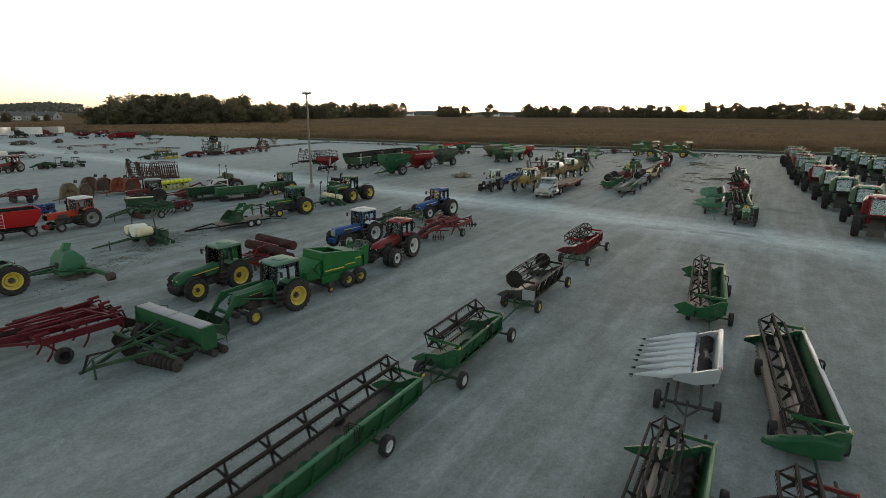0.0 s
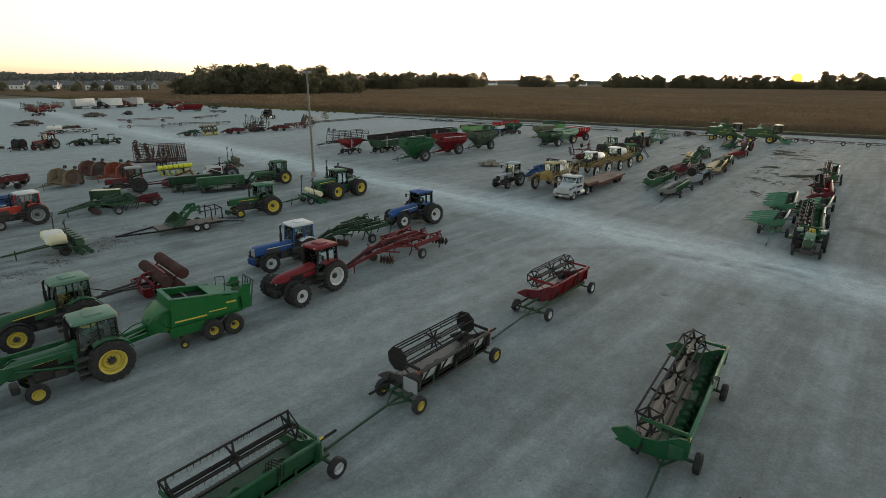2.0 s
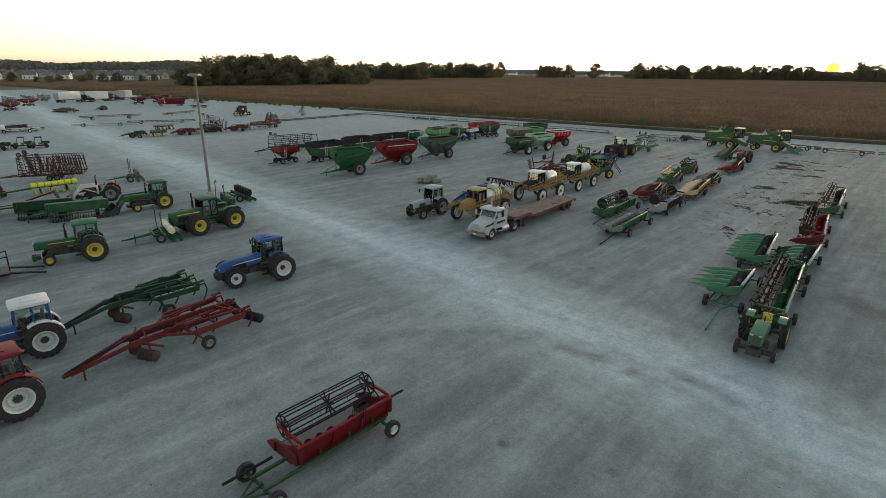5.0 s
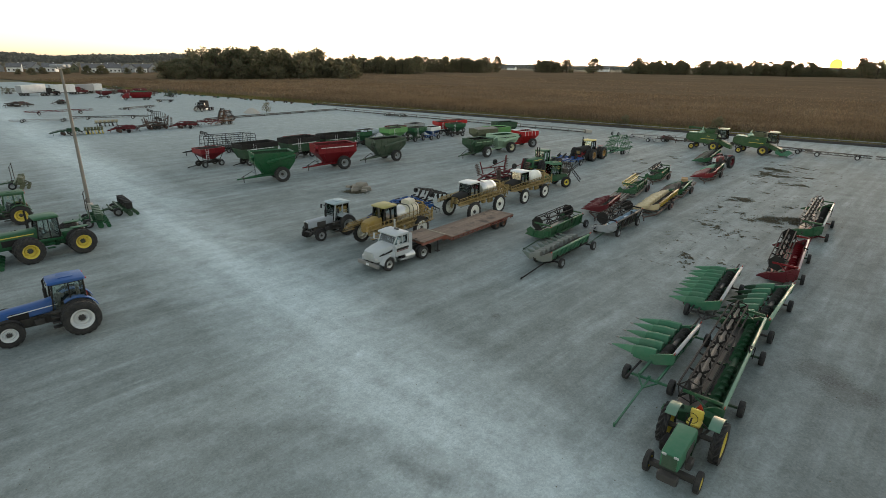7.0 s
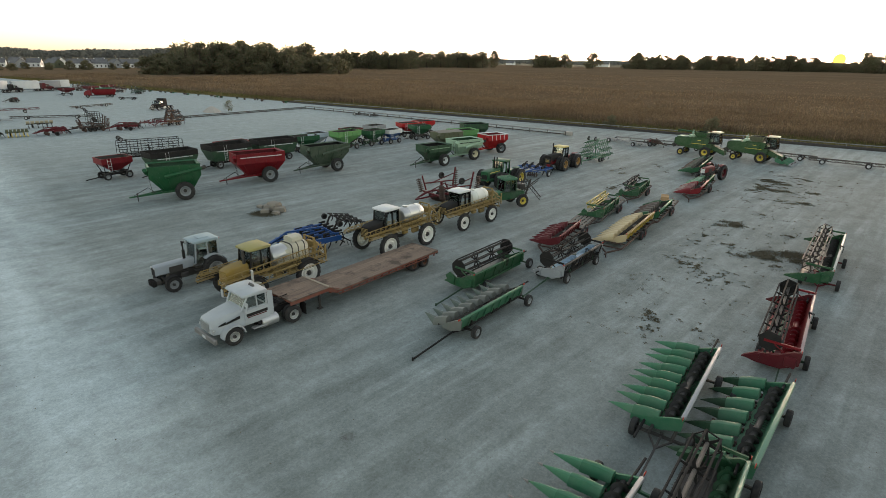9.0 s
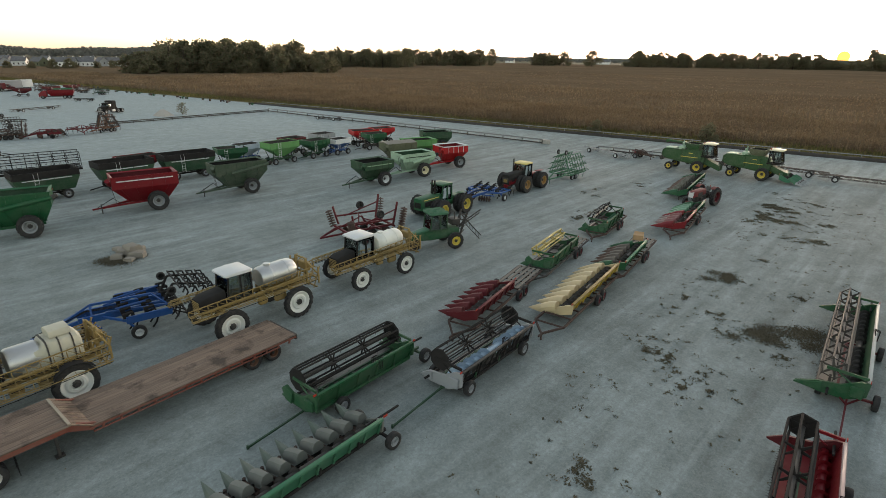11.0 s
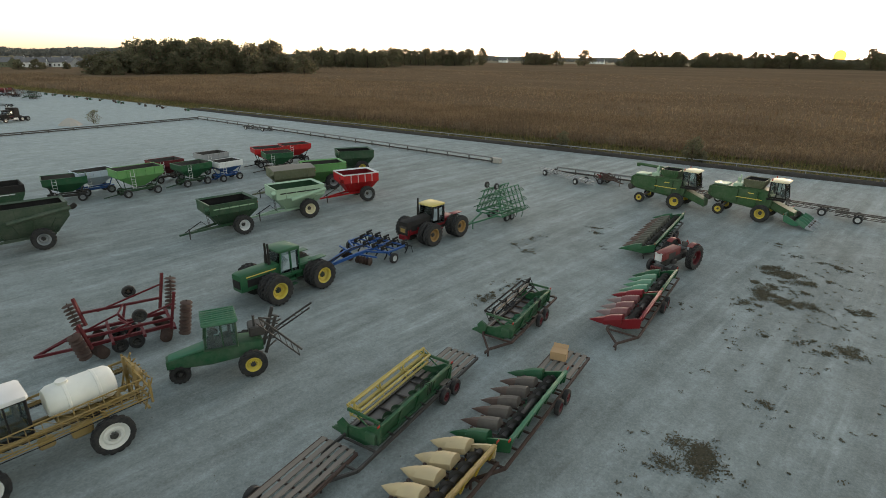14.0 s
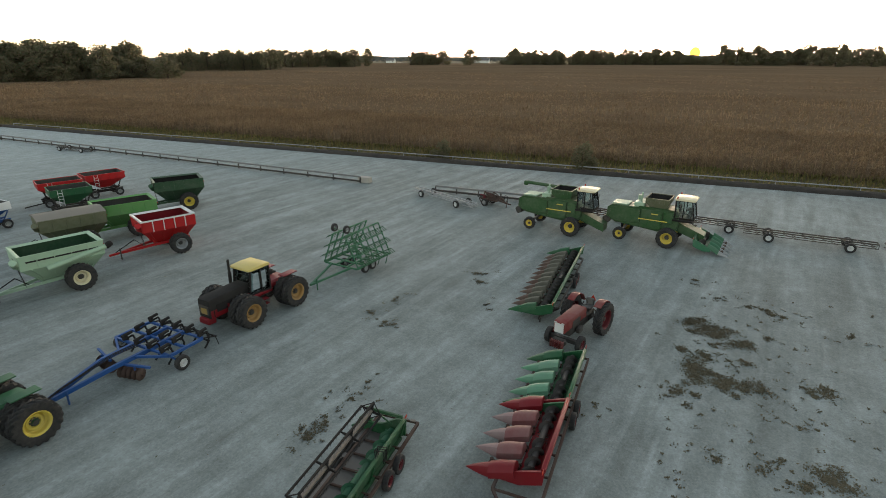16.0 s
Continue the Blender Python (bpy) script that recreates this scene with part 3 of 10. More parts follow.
    part("slow_vehicle_sign", Mesh().prism([(-0.18, rr_ + 0.62), (0.18, rr_ + 0.62), (0.0, rr_ + 0.92)], -0.62, -0.6, "x"), ORANGE, t)
    if stripe:
        for s in (-1, 1):
            decal(t, wb * 0.62, s * (0.375 if boxy else 0.43), hz - 0.24, wb * 0.7, 0.045, stripe, 0 if boxy else 3)
    # fenders
    for s in (-1, 1):
        fm = Mesh()
        ri, y0, y1 = rr_ + 0.1, s * (tr - 0.38), s * (tr + 0.02)
        arc = [radians(a) for a in range(55, 161, 15)]
        top = [(ri * math.cos(a), ri * math.sin(a) + rr_) for a in arc]
        ring = top + [(px * 0.96, rr_ + (pz - rr_) * 0.96) for px, pz in reversed(top)]
        fm.prism(ring, y0, y1)
        part("fender", fm, frame, t)
    if cab_on:
        z0, z1 = rr_ + 0.35, rr_ + 1.85
        cab(t, -0.45, 1.0, 0.72, z0, z1, BLACK if not boxy else body, roof or (SKYLIT_GREEN if body is GREEN else body))
        part("cab_base", Mesh().box(0.3, 0, rr_ + 0.22, 1.4, 1.35, 0.3, 0.05), STEEL, t)
        for i in range(4):
            part("step", Mesh().box(1.0, 0.92 - i * 0.03, 0.5 + i * 0.27, 0.5, 0.34, 0.05), STEEL, t)
        for s in (-1, 1):
            part("mirror", Mesh().rod((0.95, s * 0.7, rr_ + 1.5), (1.05, s * 1.1, rr_ + 1.6), 0.02).box(1.06, s * 1.15, rr_ + 1.45, 0.05, 0.2, 0.34, 0.02), BLACK, t)
            part("work_light", Mesh().box(1.1, s * 0.55, rr_ + 1.9, 0.08, 0.18, 0.1, 0.02), GREY, t)
            part("tail_light", Mesh().box(-0.62, s * 0.6, rr_ + 1.88, 0.06, 0.16, 0.08, 0.02), ORANGE, t)
        part("roof_hatch", Mesh().box(0.25, 0, rr_ + 2.02, 0.7, 0.7, 0.05, 0.02), roof or (SKYLIT_GREEN if body is GREEN else body), t)
    else:
        s = Mesh().box(-0.05, 0, rr_ + 0.42, 0.5, 0.5, 0.14, 0.05).box(-0.28, 0, rr_ + 0.66, 0.12, 0.48, 0.42, 0.05)
        part("seat", s, SEAT, t)
        sw = Mesh().rod((0.85, 0, rr_ + 0.75), (0.55, 0, rr_ + 0.95), 0.03)
        sw.lathe([(0.2, -0.015), (0.22, 0), (0.2, 0.015)], 0.55, 0, rr_ + 0.95, 16, "x")
        part("steering_wheel", sw, BLACK, t)
    if exhaust:
        e = Mesh()
        for k in range(exhaust):
            yy = (0.0 if boxy else -0.42) if exhaust == 1 else (-0.2 + 0.4 * k)
            xx = (wb * 0.55 if boxy else 1.2) if exhaust == 1 else wb * 0.62
            e.rod((xx, yy, hz - 0.1), (xx, yy, hz + 0.55), 0.09, 10).rod((xx, yy, hz + 0.5), (xx, yy, hz + 1.0), 0.05, 8).rod((xx, yy, hz + 0.98), (xx - 0.12, yy, hz + 1.1), 0.05, 8)
        part("exhaust", e, BLACK, t)
    for s in (-1, 1):
        wheel(t, 0, s * tr, rr_, rw, rim, deep=True, seat=0.6)
        if dual_r:
            wheel(t, 0, s * (tr + rw + 0.12), rr_, rw, rim, deep=True, seat=0.6)
        wheel(t, wb, s * (tr - 0.08), fr, fw, rim, lugs=fr > 0.48)
        if dual_f:
            wheel(t, wb, s * (tr + fw + 0.02), fr, fw, rim, lugs=True)
        if fr > 0.48:
            ring = [((fr + 0.07) * math.cos(a) + wb, (fr + 0.07) * math.sin(a) + fr) for a in [radians(k) for k in range(35, 156, 20)]]
            part("front_fender", Mesh().prism(ring + [(px, pz - 0.025) for px, pz in reversed(ring)], s * (tr - 0.26), s * (tr + 0.1)), BLACK, t)
    if loader:
        add_loader(t, wb, hz, body)
    return t


def add_loader(t, wb, hz, col):
    for s in (-1, 1):
        lm = Mesh()
        yy = s * 0.62
        lm.beam((1.2, yy, 0.8), (1.2, yy, hz), 0.12, 0.16)
        lm.beam((1.15, yy, hz - 0.05), (wb + 0.9, yy, hz - 0.1), 0.1, 0.2)
        lm.beam((wb + 0.8, yy, hz - 0.02), (wb + 1.7, yy, 0.4), 0.12, 0.24).beam((wb + 0.5, yy, hz - 0.1), (wb + 1.0, yy, hz - 0.45), 0.1, 0.14)
        lm.rod((1.3, yy, 1.0), (wb + 0.55, yy, hz - 0.25), 0.05, 8).rod((wb + 0.5, yy, hz - 0.3), (wb + 1.6, yy, 0.85), 0.04, 8)
        part("loader_arm", lm, col, t)
    part("cross_tube", Mesh().beam((wb + 1.3, -0.62, 0.95), (wb + 1.3, 0.62, 0.95), 0.14, 0.14), col, t)
    bx = wb + 1.75
    prof = [(bx + 0.1, 0.95), (bx - 0.1, 0.75), (bx - 0.12, 0.3), (bx + 0.15, 0.08), (bx + 1.0, 0.06)]
    inner = [(px + 0.03, pz + 0.04) for px, pz in reversed(prof)]
    b = Mesh().prism(prof + inner, -1.15, 1.15)
    for s in (-1, 1):
        b.prism(prof + [(bx + 0.75, 0.45)], s * 1.15, s * 1.12)
    for k in range(5):
        b.box(bx + 1.02, -1.0 + k * 0.5, 0.06, 0.16, 0.08, 0.04)
    part("loader_bucket", b, GREEN_DARK if col is GREEN else STEEL, t, "open dark loader bucket")


def tractor_4wd(x, y, head, body, rim, roof, label, side, stripe=None, boxy=False, twin=False, nose=None, hood_top=None):
    """An articulated four-wheel-drive tractor on duals; (x, y) is under the near rear outer hub."""
    x, y = beside(x, y, head, side)
    t = thing("articulated_tractor", x, y, head, label, "tractor", "tractors")
    r, w, wb = 0.92, 0.5, 3.3
    ch = Mesh()
    for ax in (0, wb):
        ch.rod((ax, -1.6, r), (ax, 1.6, r), 0.13, 10).box(ax, 0, r, 0.6, 0.7, 0.6, 0.12)
    ch.box(wb * 0.75, 0, r + 0.1, wb * 0.6, 0.8, 0.6, 0.08).box(0.3, 0, r + 0.05, 1.7, 0.7, 0.55, 0.08).rod((1.3, 0, r - 0.3), (1.3, 0, r + 0.4), 0.2, 12)
    ch.beam((-0.4, 0, 0.6), (-1.2, 0, 0.55), 0.2, 0.12)
    part("chassis", ch, STEEL if boxy else body, t)
    n0 = wb + 1.75
    part("hood", Mesh().loft([rr(wb - 0.85, 1.02, r + 0.1, r + 1.22, 0.12), rr(n0 - 0.2, 0.98, r + 0.05, r + 1.16, 0.1), rr(n0, 0.94, r + 0.05, r + 1.08, 0.08)]), hood_top or body, t)
    g = Mesh().box(n0 + 0.01, 0, r + 0.5, 0.05, 0.72, 0.5)
    for i in range(6):
        g.box(n0 + 0.04, 0, r + 0.32 + i * 0.075, 0.03, 0.74, 0.03)
    part("grille", g, nose or BLACK, t)
    for s in (-1, 1):
        part("side_screen", Mesh().box(wb + 0.75, s * 0.5, r + 0.55, 1.2, 0.02, 0.45), BLACK, t)
    if stripe:
        for s in (-1, 1):
            decal(t, wb + 0.4, s * 0.505, r + 0.95, 2.0, 0.06, stripe)
    cab(t, 1.15, 2.45, 0.78, r + 0.45, r + 1.95, body if twin else BLACK, roof)
    if hood_top:
        for s in (-1, 1):
            part("bonnet_side", Mesh().sheet([(wb - 0.8, s * 0.53, r + 0.1), (n0 - 0.02, s * 0.47, r + 0.05), (n0 - 0.02, s * 0.47, r + 0.5), (wb - 0.8, s * 0.53, r + 0.62)], 0.03), body, t)
        part("front_grille", Mesh().box(n0 + 0.03, 0, r + 0.45, 0.05, 0.5, 0.36, 0.02), TAN, t)
        part("front_weight", Mesh().box(n0 - 0.1, 0, r - 0.12, 0.5, 0.8, 0.35, 0.05), body, t)
    d = Mesh().box(1.8, 0, r + 0.36, 1.6, 1.6, 0.22, 0.05).box(1.9, 1.0, 0.75, 0.5, 0.3, 0.05).box(1.9, 1.0, 1.05, 0.5, 0.3, 0.05).box(0.2, 0, r + 0.45, 1.5, 1.0, 0.5, 0.1)
    part("platform", d, body, t)
    e = Mesh()
    for k in ((-0.16, 0.16) if twin else (-0.62,)):
        xx = wb - 0.4 if twin else 2.75
        e.rod((xx, k, r + 0.95), (xx, k, r + 1.75), 0.1, 10).rod((xx, k, r + 1.7), (xx, k, r + 2.5), 0.07, 8)
    part("exhaust", e, BLACK, t)
    for s in (-1, 1):
        for ax in (0, wb):
            wheel(t, ax, s * 0.92, r, w, rim, deep=True)
            wheel(t, ax, s * 1.55, r, w, rim, deep=True)
        part("fender", Mesh().box(-0.1, s * 0.95, 2 * r + 0.1, 1.1, 0.55, 0.05, 0.02), body, t)
    return t


# ---- ground, field, distance ----
def flat(name, pts, z, material, label, kind="structure", category="ground"):
    me = bpy.data.meshes.new(name)
    me.from_pydata([(px, py, z) for px, py in pts], [], [tuple(range(len(pts)))])
    me.materials.append(material)
    return tagged(new(name, me), label, category, kind=kind)


EDGE_P, EDGE_D = Vector((0.0, 163.0)), Vector((math.cos(radians(8.2)), math.sin(radians(8.2))))
EDGE_N = Vector((-EDGE_D.y, EDGE_D.x))


def field(u, v):
    """Plan coordinates u metres along the lot's far edge and v metres into the field."""
    p = EDGE_P + EDGE_D * u + EDGE_N * v
    return p.x, p.y


flat("ground", [(-3500, -1500), (3500, -1500), (3500, 4000), (-3500, 4000)], -0.03, SOIL, "open farmland that reaches the horizon")
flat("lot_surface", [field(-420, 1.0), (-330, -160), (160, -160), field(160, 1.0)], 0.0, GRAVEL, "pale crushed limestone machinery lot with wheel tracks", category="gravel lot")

rng = np.random.default_rng(7)


def cloud_mesh(name, verts, faces, material, label, category):
    me = bpy.data.meshes.new(name)
    me.from_pydata(verts.tolist(), [], faces.tolist())
    me.materials.append(material)
    return tagged(new(name, me), label, category, kind="stuff")


def edge_xy(u, v):
    return (EDGE_P.x + EDGE_D.x * u + EDGE_N.x * v, EDGE_P.y + EDGE_D.y * u + EDGE_N.y * v)


def blades(x, y, h, w, lean):
    """Bent two-piece blades standing at x, y: one island each."""
    n = len(x)
    a = rng.uniform(0, 6.283, n)
    dx, dy = np.cos(a), np.sin(a)
    z0 = np.zeros(n)
    P = np.empty((n, 5, 3))
    sx, sy = -dy * w / 2, dx * w / 2
    P[:, 0] = np.stack([x - sx, y - sy, z0], 1)
    P[:, 1] = np.stack([x + sx, y + sy, z0], 1)
    mx, my = x + dx * lean * h * 0.4, y + dy * lean * h * 0.4
    P[:, 2] = np.stack([mx + sx * 0.9, my + sy * 0.9, h * 0.6], 1)
    P[:, 3] = np.stack([mx - sx * 0.9, my - sy * 0.9, h * 0.6], 1)
    P[:, 4] = np.stack([x + dx * lean * h, y + dy * lean * h, h * rng.uniform(0.8, 1.0, n)], 1)
    i = np.arange(n)[:, None] * 5
    F = np.concatenate([i + np.array([[0, 1, 2]]), i + np.array([[0, 2, 3]]), i + np.array([[3, 2, 4]])])
    return P.reshape(-1, 3), F


def corn_plants(u0, u1, v0, v1, n, leaf_n, name, label, wide=1.0):
    """Ripe corn: each plant a stalk, drooping dry leaves and a tassel, in drilled rows along the lot's edge."""
    u = rng.uniform(u0, u1, n)
    row = np.round(rng.uniform(v0, v1, n) / 0.76) * 0.76
    v = row + rng.normal(0, 0.06, n)
    x, y = edge_xy(u, v)
    H = rng.normal(2.05, 0.16, n) + 0.25 * np.sin(u * 0.05) * np.sin(v * 0.08)
    V, F, k = [], [], 0
    a = rng.uniform(0, 6.283, n)
    w = 0.035 * wide
    tx, ty = x + rng.normal(0, 0.12, n), y + rng.normal(0, 0.12, n)
    S = np.empty((n, 4, 3))
    S[:, 0] = np.stack([x - np.cos(a) * w, y - np.sin(a) * w, np.zeros(n)], 1)
    S[:, 1] = np.stack([x + np.cos(a) * w, y + np.sin(a) * w, np.zeros(n)], 1)
    S[:, 2] = np.stack([tx + np.cos(a) * w, ty + np.sin(a) * w, H], 1)
    S[:, 3] = np.stack([tx - np.cos(a) * w, ty - np.sin(a) * w, H], 1)
    V.append(S.reshape(-1, 3))
    i = np.arange(n)[:, None] * 4
    F += [i + np.array([[0, 1, 2]]), i + np.array([[0, 2, 3]])]
    k = n * 4
    for q in range(leaf_n):
        f = rng.uniform(0.35, 0.98, n)
        b = rng.uniform(0, 6.283, n)
        bx, by, bz = x + (tx - x) * f, y + (ty - y) * f, H * f
        l = rng.uniform(0.35, 0.7, n) * wide
        dx, dy = np.cos(b), np.sin(b)
        ww = 0.05 * wide
        up = rng.uniform(0.05, 0.3, n)
        L = np.empty((n, 5, 3))
        L[:, 0] = np.stack([bx - dy * ww, by + dx * ww, bz], 1)
        L[:, 1] = np.stack([bx + dy * ww, by - dx * ww, bz], 1)
        L[:, 2] = np.stack([bx + dx * l * 0.55 + dy * ww, by + dy * l * 0.55 - dx * ww, bz + up], 1)
        L[:, 3] = np.stack([bx + dx * l * 0.55 - dy * ww, by + dy * l * 0.55 + dx * ww, bz + up], 1)
        L[:, 4] = np.stack([bx + dx * l, by + dy * l, bz - rng.uniform(0.1, 0.5, n)], 1)
        V.append(L.reshape(-1, 3))
        i = np.arange(n)[:, None] * 5 + k
        F += [i + np.array([[0, 1, 2]]), i + np.array([[0, 2, 3]]), i + np.array([[3, 2, 4]])]
        k += n * 5
    return cloud_mesh(name, np.concatenate(V), np.concatenate(F), CORN, label, "corn")


corn_plants(-190, 55, 7.5, 42, 26000, 4, "corn_crop", "dry brown standing corn at the edge of the lot")
corn_plants(-330, 130, 42, 130, 24000, 2, "corn_crop", "dry brown standing corn further into the field", wide=1.7)
corn_plants(-420, 200, 130, 330, 22000, 2, "corn_crop", "dry brown standing corn far into the field", wide=2.6)
corn_plants(-420, -190, 7.5, 60, 8000, 2, "corn_crop", "dry brown standing corn beyond the lot", wide=1.7)


def canopy():
    """The closed top of the crop, seen from above: a low uneven sheet."""
    us = np.linspace(-900, 900, 120)
    vs = np.concatenate([np.linspace(8.5, 120, 50), np.linspace(126, 780, 50)])
    U, W = np.meshgrid(us, vs)
    X, Y = edge_xy(U, W)
    Z = 1.45 + rng.normal(0, 0.1, U.shape) + 0.35 * (W > 130) + 1.2 * np.exp(-((U + 60) / 160) ** 2 - ((W - 560) / 120) ** 2)
    Z[0] = 0.3
    Z[(np.abs(W - 400 - U * 0.08) < 7)] = 0.5
    V = np.stack([X, Y, Z], -1).reshape(-1, 3)
    n, m = len(us), len(vs)
    j, i = np.meshgrid(np.arange(n - 1), np.arange(m - 1))
    b = (i * n + j).reshape(-1, 1)
    F = b + np.array([[0, 1, n + 1, n]])
    o = cloud_mesh("corn_canopy", V, F, CANOPY, "brown tops of ripe corn stretching to the far trees", "corn")
    o.data.polygons.foreach_set("use_smooth", [True] * len(o.data.polygons))


canopy()

# rough grass between the berm and the corn
n = 30000
u, v = rng.uniform(-420, 60, n), rng.uniform(1.7, 9.5, n)
x, y = edge_xy(u, v)
V, F = blades(x, y, rng.uniform(0.2, 0.6, n) * (0.6 + 0.14 * v), rng.uniform(0.06, 0.2, n), rng.uniform(0.1, 0.8, n))
cloud_mesh("edge_grass", V, F, GRASS, "rough yellow-green grass between berm and corn", "grass")

# weeds growing through the gravel in patches
# a patch: x, y, half width
FAR_PATCHES = [(-13.5, 121.6, 1.2), (-12.9, 121.0, 0.8), (-14.1, 120.2, 0.45), (-11.6, 120.2, 0.8), (-12.8, 119.3, 0.4), (-13.8, 118.0, 0.6), (-12.9, 117.9, 0.5), (-11.7, 118.3, 0.5), (-13.0, 116.3, 1.2), (-12.1, 115.9, 0.8),
               (-11.4, 115.7, 0.75), (-13.4, 114.2, 0.6), (-10.3, 116.1, 0.5), (-8.0, 117.4, 0.6), (-8.6, 117.2, 0.4), (-11.6, 125.4, 0.4), (-10.8, 125.2, 0.5), (-10.2, 124.8, 0.45), (-10.4, 121.8, 0.4), (-15.1, 128.0, 0.35),
               (-13.4, 125.6, 0.35), (-13.9, 113.4, 0.2), (-13.0, 113.1, 0.3), (-8.3, 111.4, 0.85), (-8.8, 110.5, 0.5), (-11.7, 110.2, 0.3), (-9.6, 111.2, 0.3), (-10.0, 110.5, 0.25), (-8.7, 114.2, 0.3), (-6.8, 124.0, 0.3)]
MID_PATCHES = [(-10.8, 97.6, 1.3), (-11.4, 92.5, 0.4), (-11.3, 90.4, 0.3), (-10.5, 85.9, 0.22), (-11.0, 85.1, 0.2), (-9.3, 84.3, 0.3), (-8.5, 89.4, 0.2), (-7.5, 84.2, 0.3), (-8.4, 83.4, 0.25), (-6.1, 97.3, 0.4), (-9.6, 91.2, 0.3), (-9.8, 103.2, 0.4), (-6.6, 90.2, 1.3),
               (-5.2, 91.4, 1.2), (-4.0, 92.0, 1.4), (-10.2, 84.5, 0.55), (-9.2, 84.6, 0.4), (-7.7, 82.3, 0.4), (-6.6, 82.8, 0.3), (-8.3, 74.5, 0.5), (-7.7, 74.0, 0.35), (-7.9, 72.4, 0.22), (-7.3, 72.5, 0.2), (-5.7, 74.4, 0.3), (-5.2, 88.6, 0.4), (-9.0, 91.2, 0.4)]
SIDE_PATCHES = [(-25.5, 103.0, 0.5), (-25.7, 103.9, 0.45), (-25.7, 105.7, 0.25), (-28.9, 112.2, 0.45), (-30.4, 112.7, 0.3), (-27.9, 121.5, 0.5), (-27.3, 120.1, 0.45), (-25.1, 117.3, 0.25), (-25.8, 107.0, 0.3), (-30.3, 115.0, 0.35), (-16.5, 111.0, 0.2), (-43.3, 69.6, 1.6)]
xs, ys = [], []
for cx, cy, r in FAR_PATCHES + MID_PATCHES + SIDE_PATCHES:
    # a mat that thins out towards its edge, with stray tufts about it
    m = int(700 * r * r + 70 * r)
    for c in range(3 + int(5 * r)):
        ox, oy = rng.normal(0, r * 0.48, 2)
        q = r * rng.uniform(0.14, 0.3)
        xs.append(rng.normal(cx + ox, q, m // 4))
        ys.append(rng.normal(cy + oy, q, m // 4))
    for c in range(4):
        ox, oy = rng.normal(0, r + 0.35, 2)
        q = rng.uniform(0.04, 0.13)
        xs.append(rng.normal(cx + ox, q, 14))
        ys.append(rng.normal(cy + oy, q, 14))
# single tufts over the weedy strip
for c in range(260):
    cx, cy = rng.uniform(-12.5, -3.5), rng.uniform(70, 128)
    cx -= (cy - 90) * 0.05
    q = rng.uniform(0.03, 0.12)
    xs.append(rng.normal(cx, q, 12))
    ys.append(rng.normal(cy, q, 12))
# dead leaves and litter drifted in a strip between the near rows
for c in range(300):
    k = rng.uniform(0, 1)
    cx, cy = -35.0 - 9.0 * k + rng.normal(0, 1.1), 4.0 + 16.0 * k + rng.normal(0, 1.2)
    q = rng.uniform(0.05, 0.22)
    xs.append(rng.normal(cx, q, 10))
    ys.append(rng.normal(cy, q * 1.3, 10))
xs, ys = np.concatenate(xs), np.concatenate(ys)
V, F = blades(xs, ys, rng.uniform(0.01, 0.05, len(xs)), rng.uniform(0.03, 0.08, len(xs)), rng.uniform(1.0, 3.0, len(xs)))
cloud_mesh("lot_weeds", V, F, WEED, "low dark weeds in tufts on the gravel", "weeds")

# loose dark clods and debris on the lot
n = 2200
xs, ys = rng.uniform(-60, 8, n), rng.uniform(0, 130, n)
V, F = blades(xs, ys, rng.uniform(0.01, 0.03, n), rng.uniform(0.02, 0.06, n), rng.uniform(1, 4, n))
cloud_mesh("lot_debris", V, F, WEED, "small clods and dead weeds scattered on the lot", "debris")


def berm():
    m = Mesh()
    rings = []
    for i in range(64):
        u = -158 + 220 * i / 63
        k = 0.85 + 0.3 * random.random()
        rings.append([(*field(u, -0.9 - 0.2 * random.random()), -0.02), (*field(u, -0.5), 0.2 * k), (*field(u, 0.1), 0.34 * k), (*field(u, 0.8), 0.28 * k), (*field(u, 1.5), -0.02)])
    m.loft(rings)
    ob = tagged(new("berm", m.data("berm", 60)), "low dark soil berm along the edge of the lot", "berm", kind="structure")
    ob.data.materials.append(BERM)
    p = thing("pipe_rail", *field(-48, 1.0), 8.2, "thin pale pipe rail lying along the berm", "rail")
    part("pipe", Mesh().rod((-108, 0.0, 0.62), (108, 0, 0.62), 0.07, 6), PIPE, p)
    for i in range(28):
        part("rail_post", Mesh().rod((-108 + i * 8, 0, 0), (-108 + i * 8, 0, 0.62), 0.05, 6), PIPE, p)


berm()


def feed_rail(x0, y0, x1, y1, n, label, h=0.75, col=None):
    """A long steel rail on short posts."""
    d = math.hypot(x1 - x0, y1 - y0)
    t = thing("steel_rail", x0, y0, math.degrees(math.atan2(y1 - y0, x1 - x0)), label, "rail", "lot rails")
    part("top_rail", Mesh().beam((0, 0, h), (d, 0, h), 0.14, 0.2), col or RAIL_GREY, t)
    # low rail thick and dark, its colour taking in the shadow beneath
    part("low_rail", Mesh().beam((0, 0.1, 0.2), (d, 0.1, 0.2), 0.12, 0.2), STEEL, t)
    for i in range(n + 1):
        part("post", Mesh().beam((d * i / n, 0, 0), (d * i / n, 0, h), 0.12, 0.12), STEEL, t)
    return t


feed_rail(-133, 131.7, -53.6, 138.8, 20, "long low steel rail on posts at the edge of the lot")
# a low dark curb, built here from the rail's parts
feed_rail(-128.5, 90, -132.8, 131.5, 10, "dark low curb at the far end of the lot, built as a rail", 0.5, STEEL)
cb = thing("concrete_block", -53.3, 139.3, 5, "pale concrete block at the end of the rail", "block")
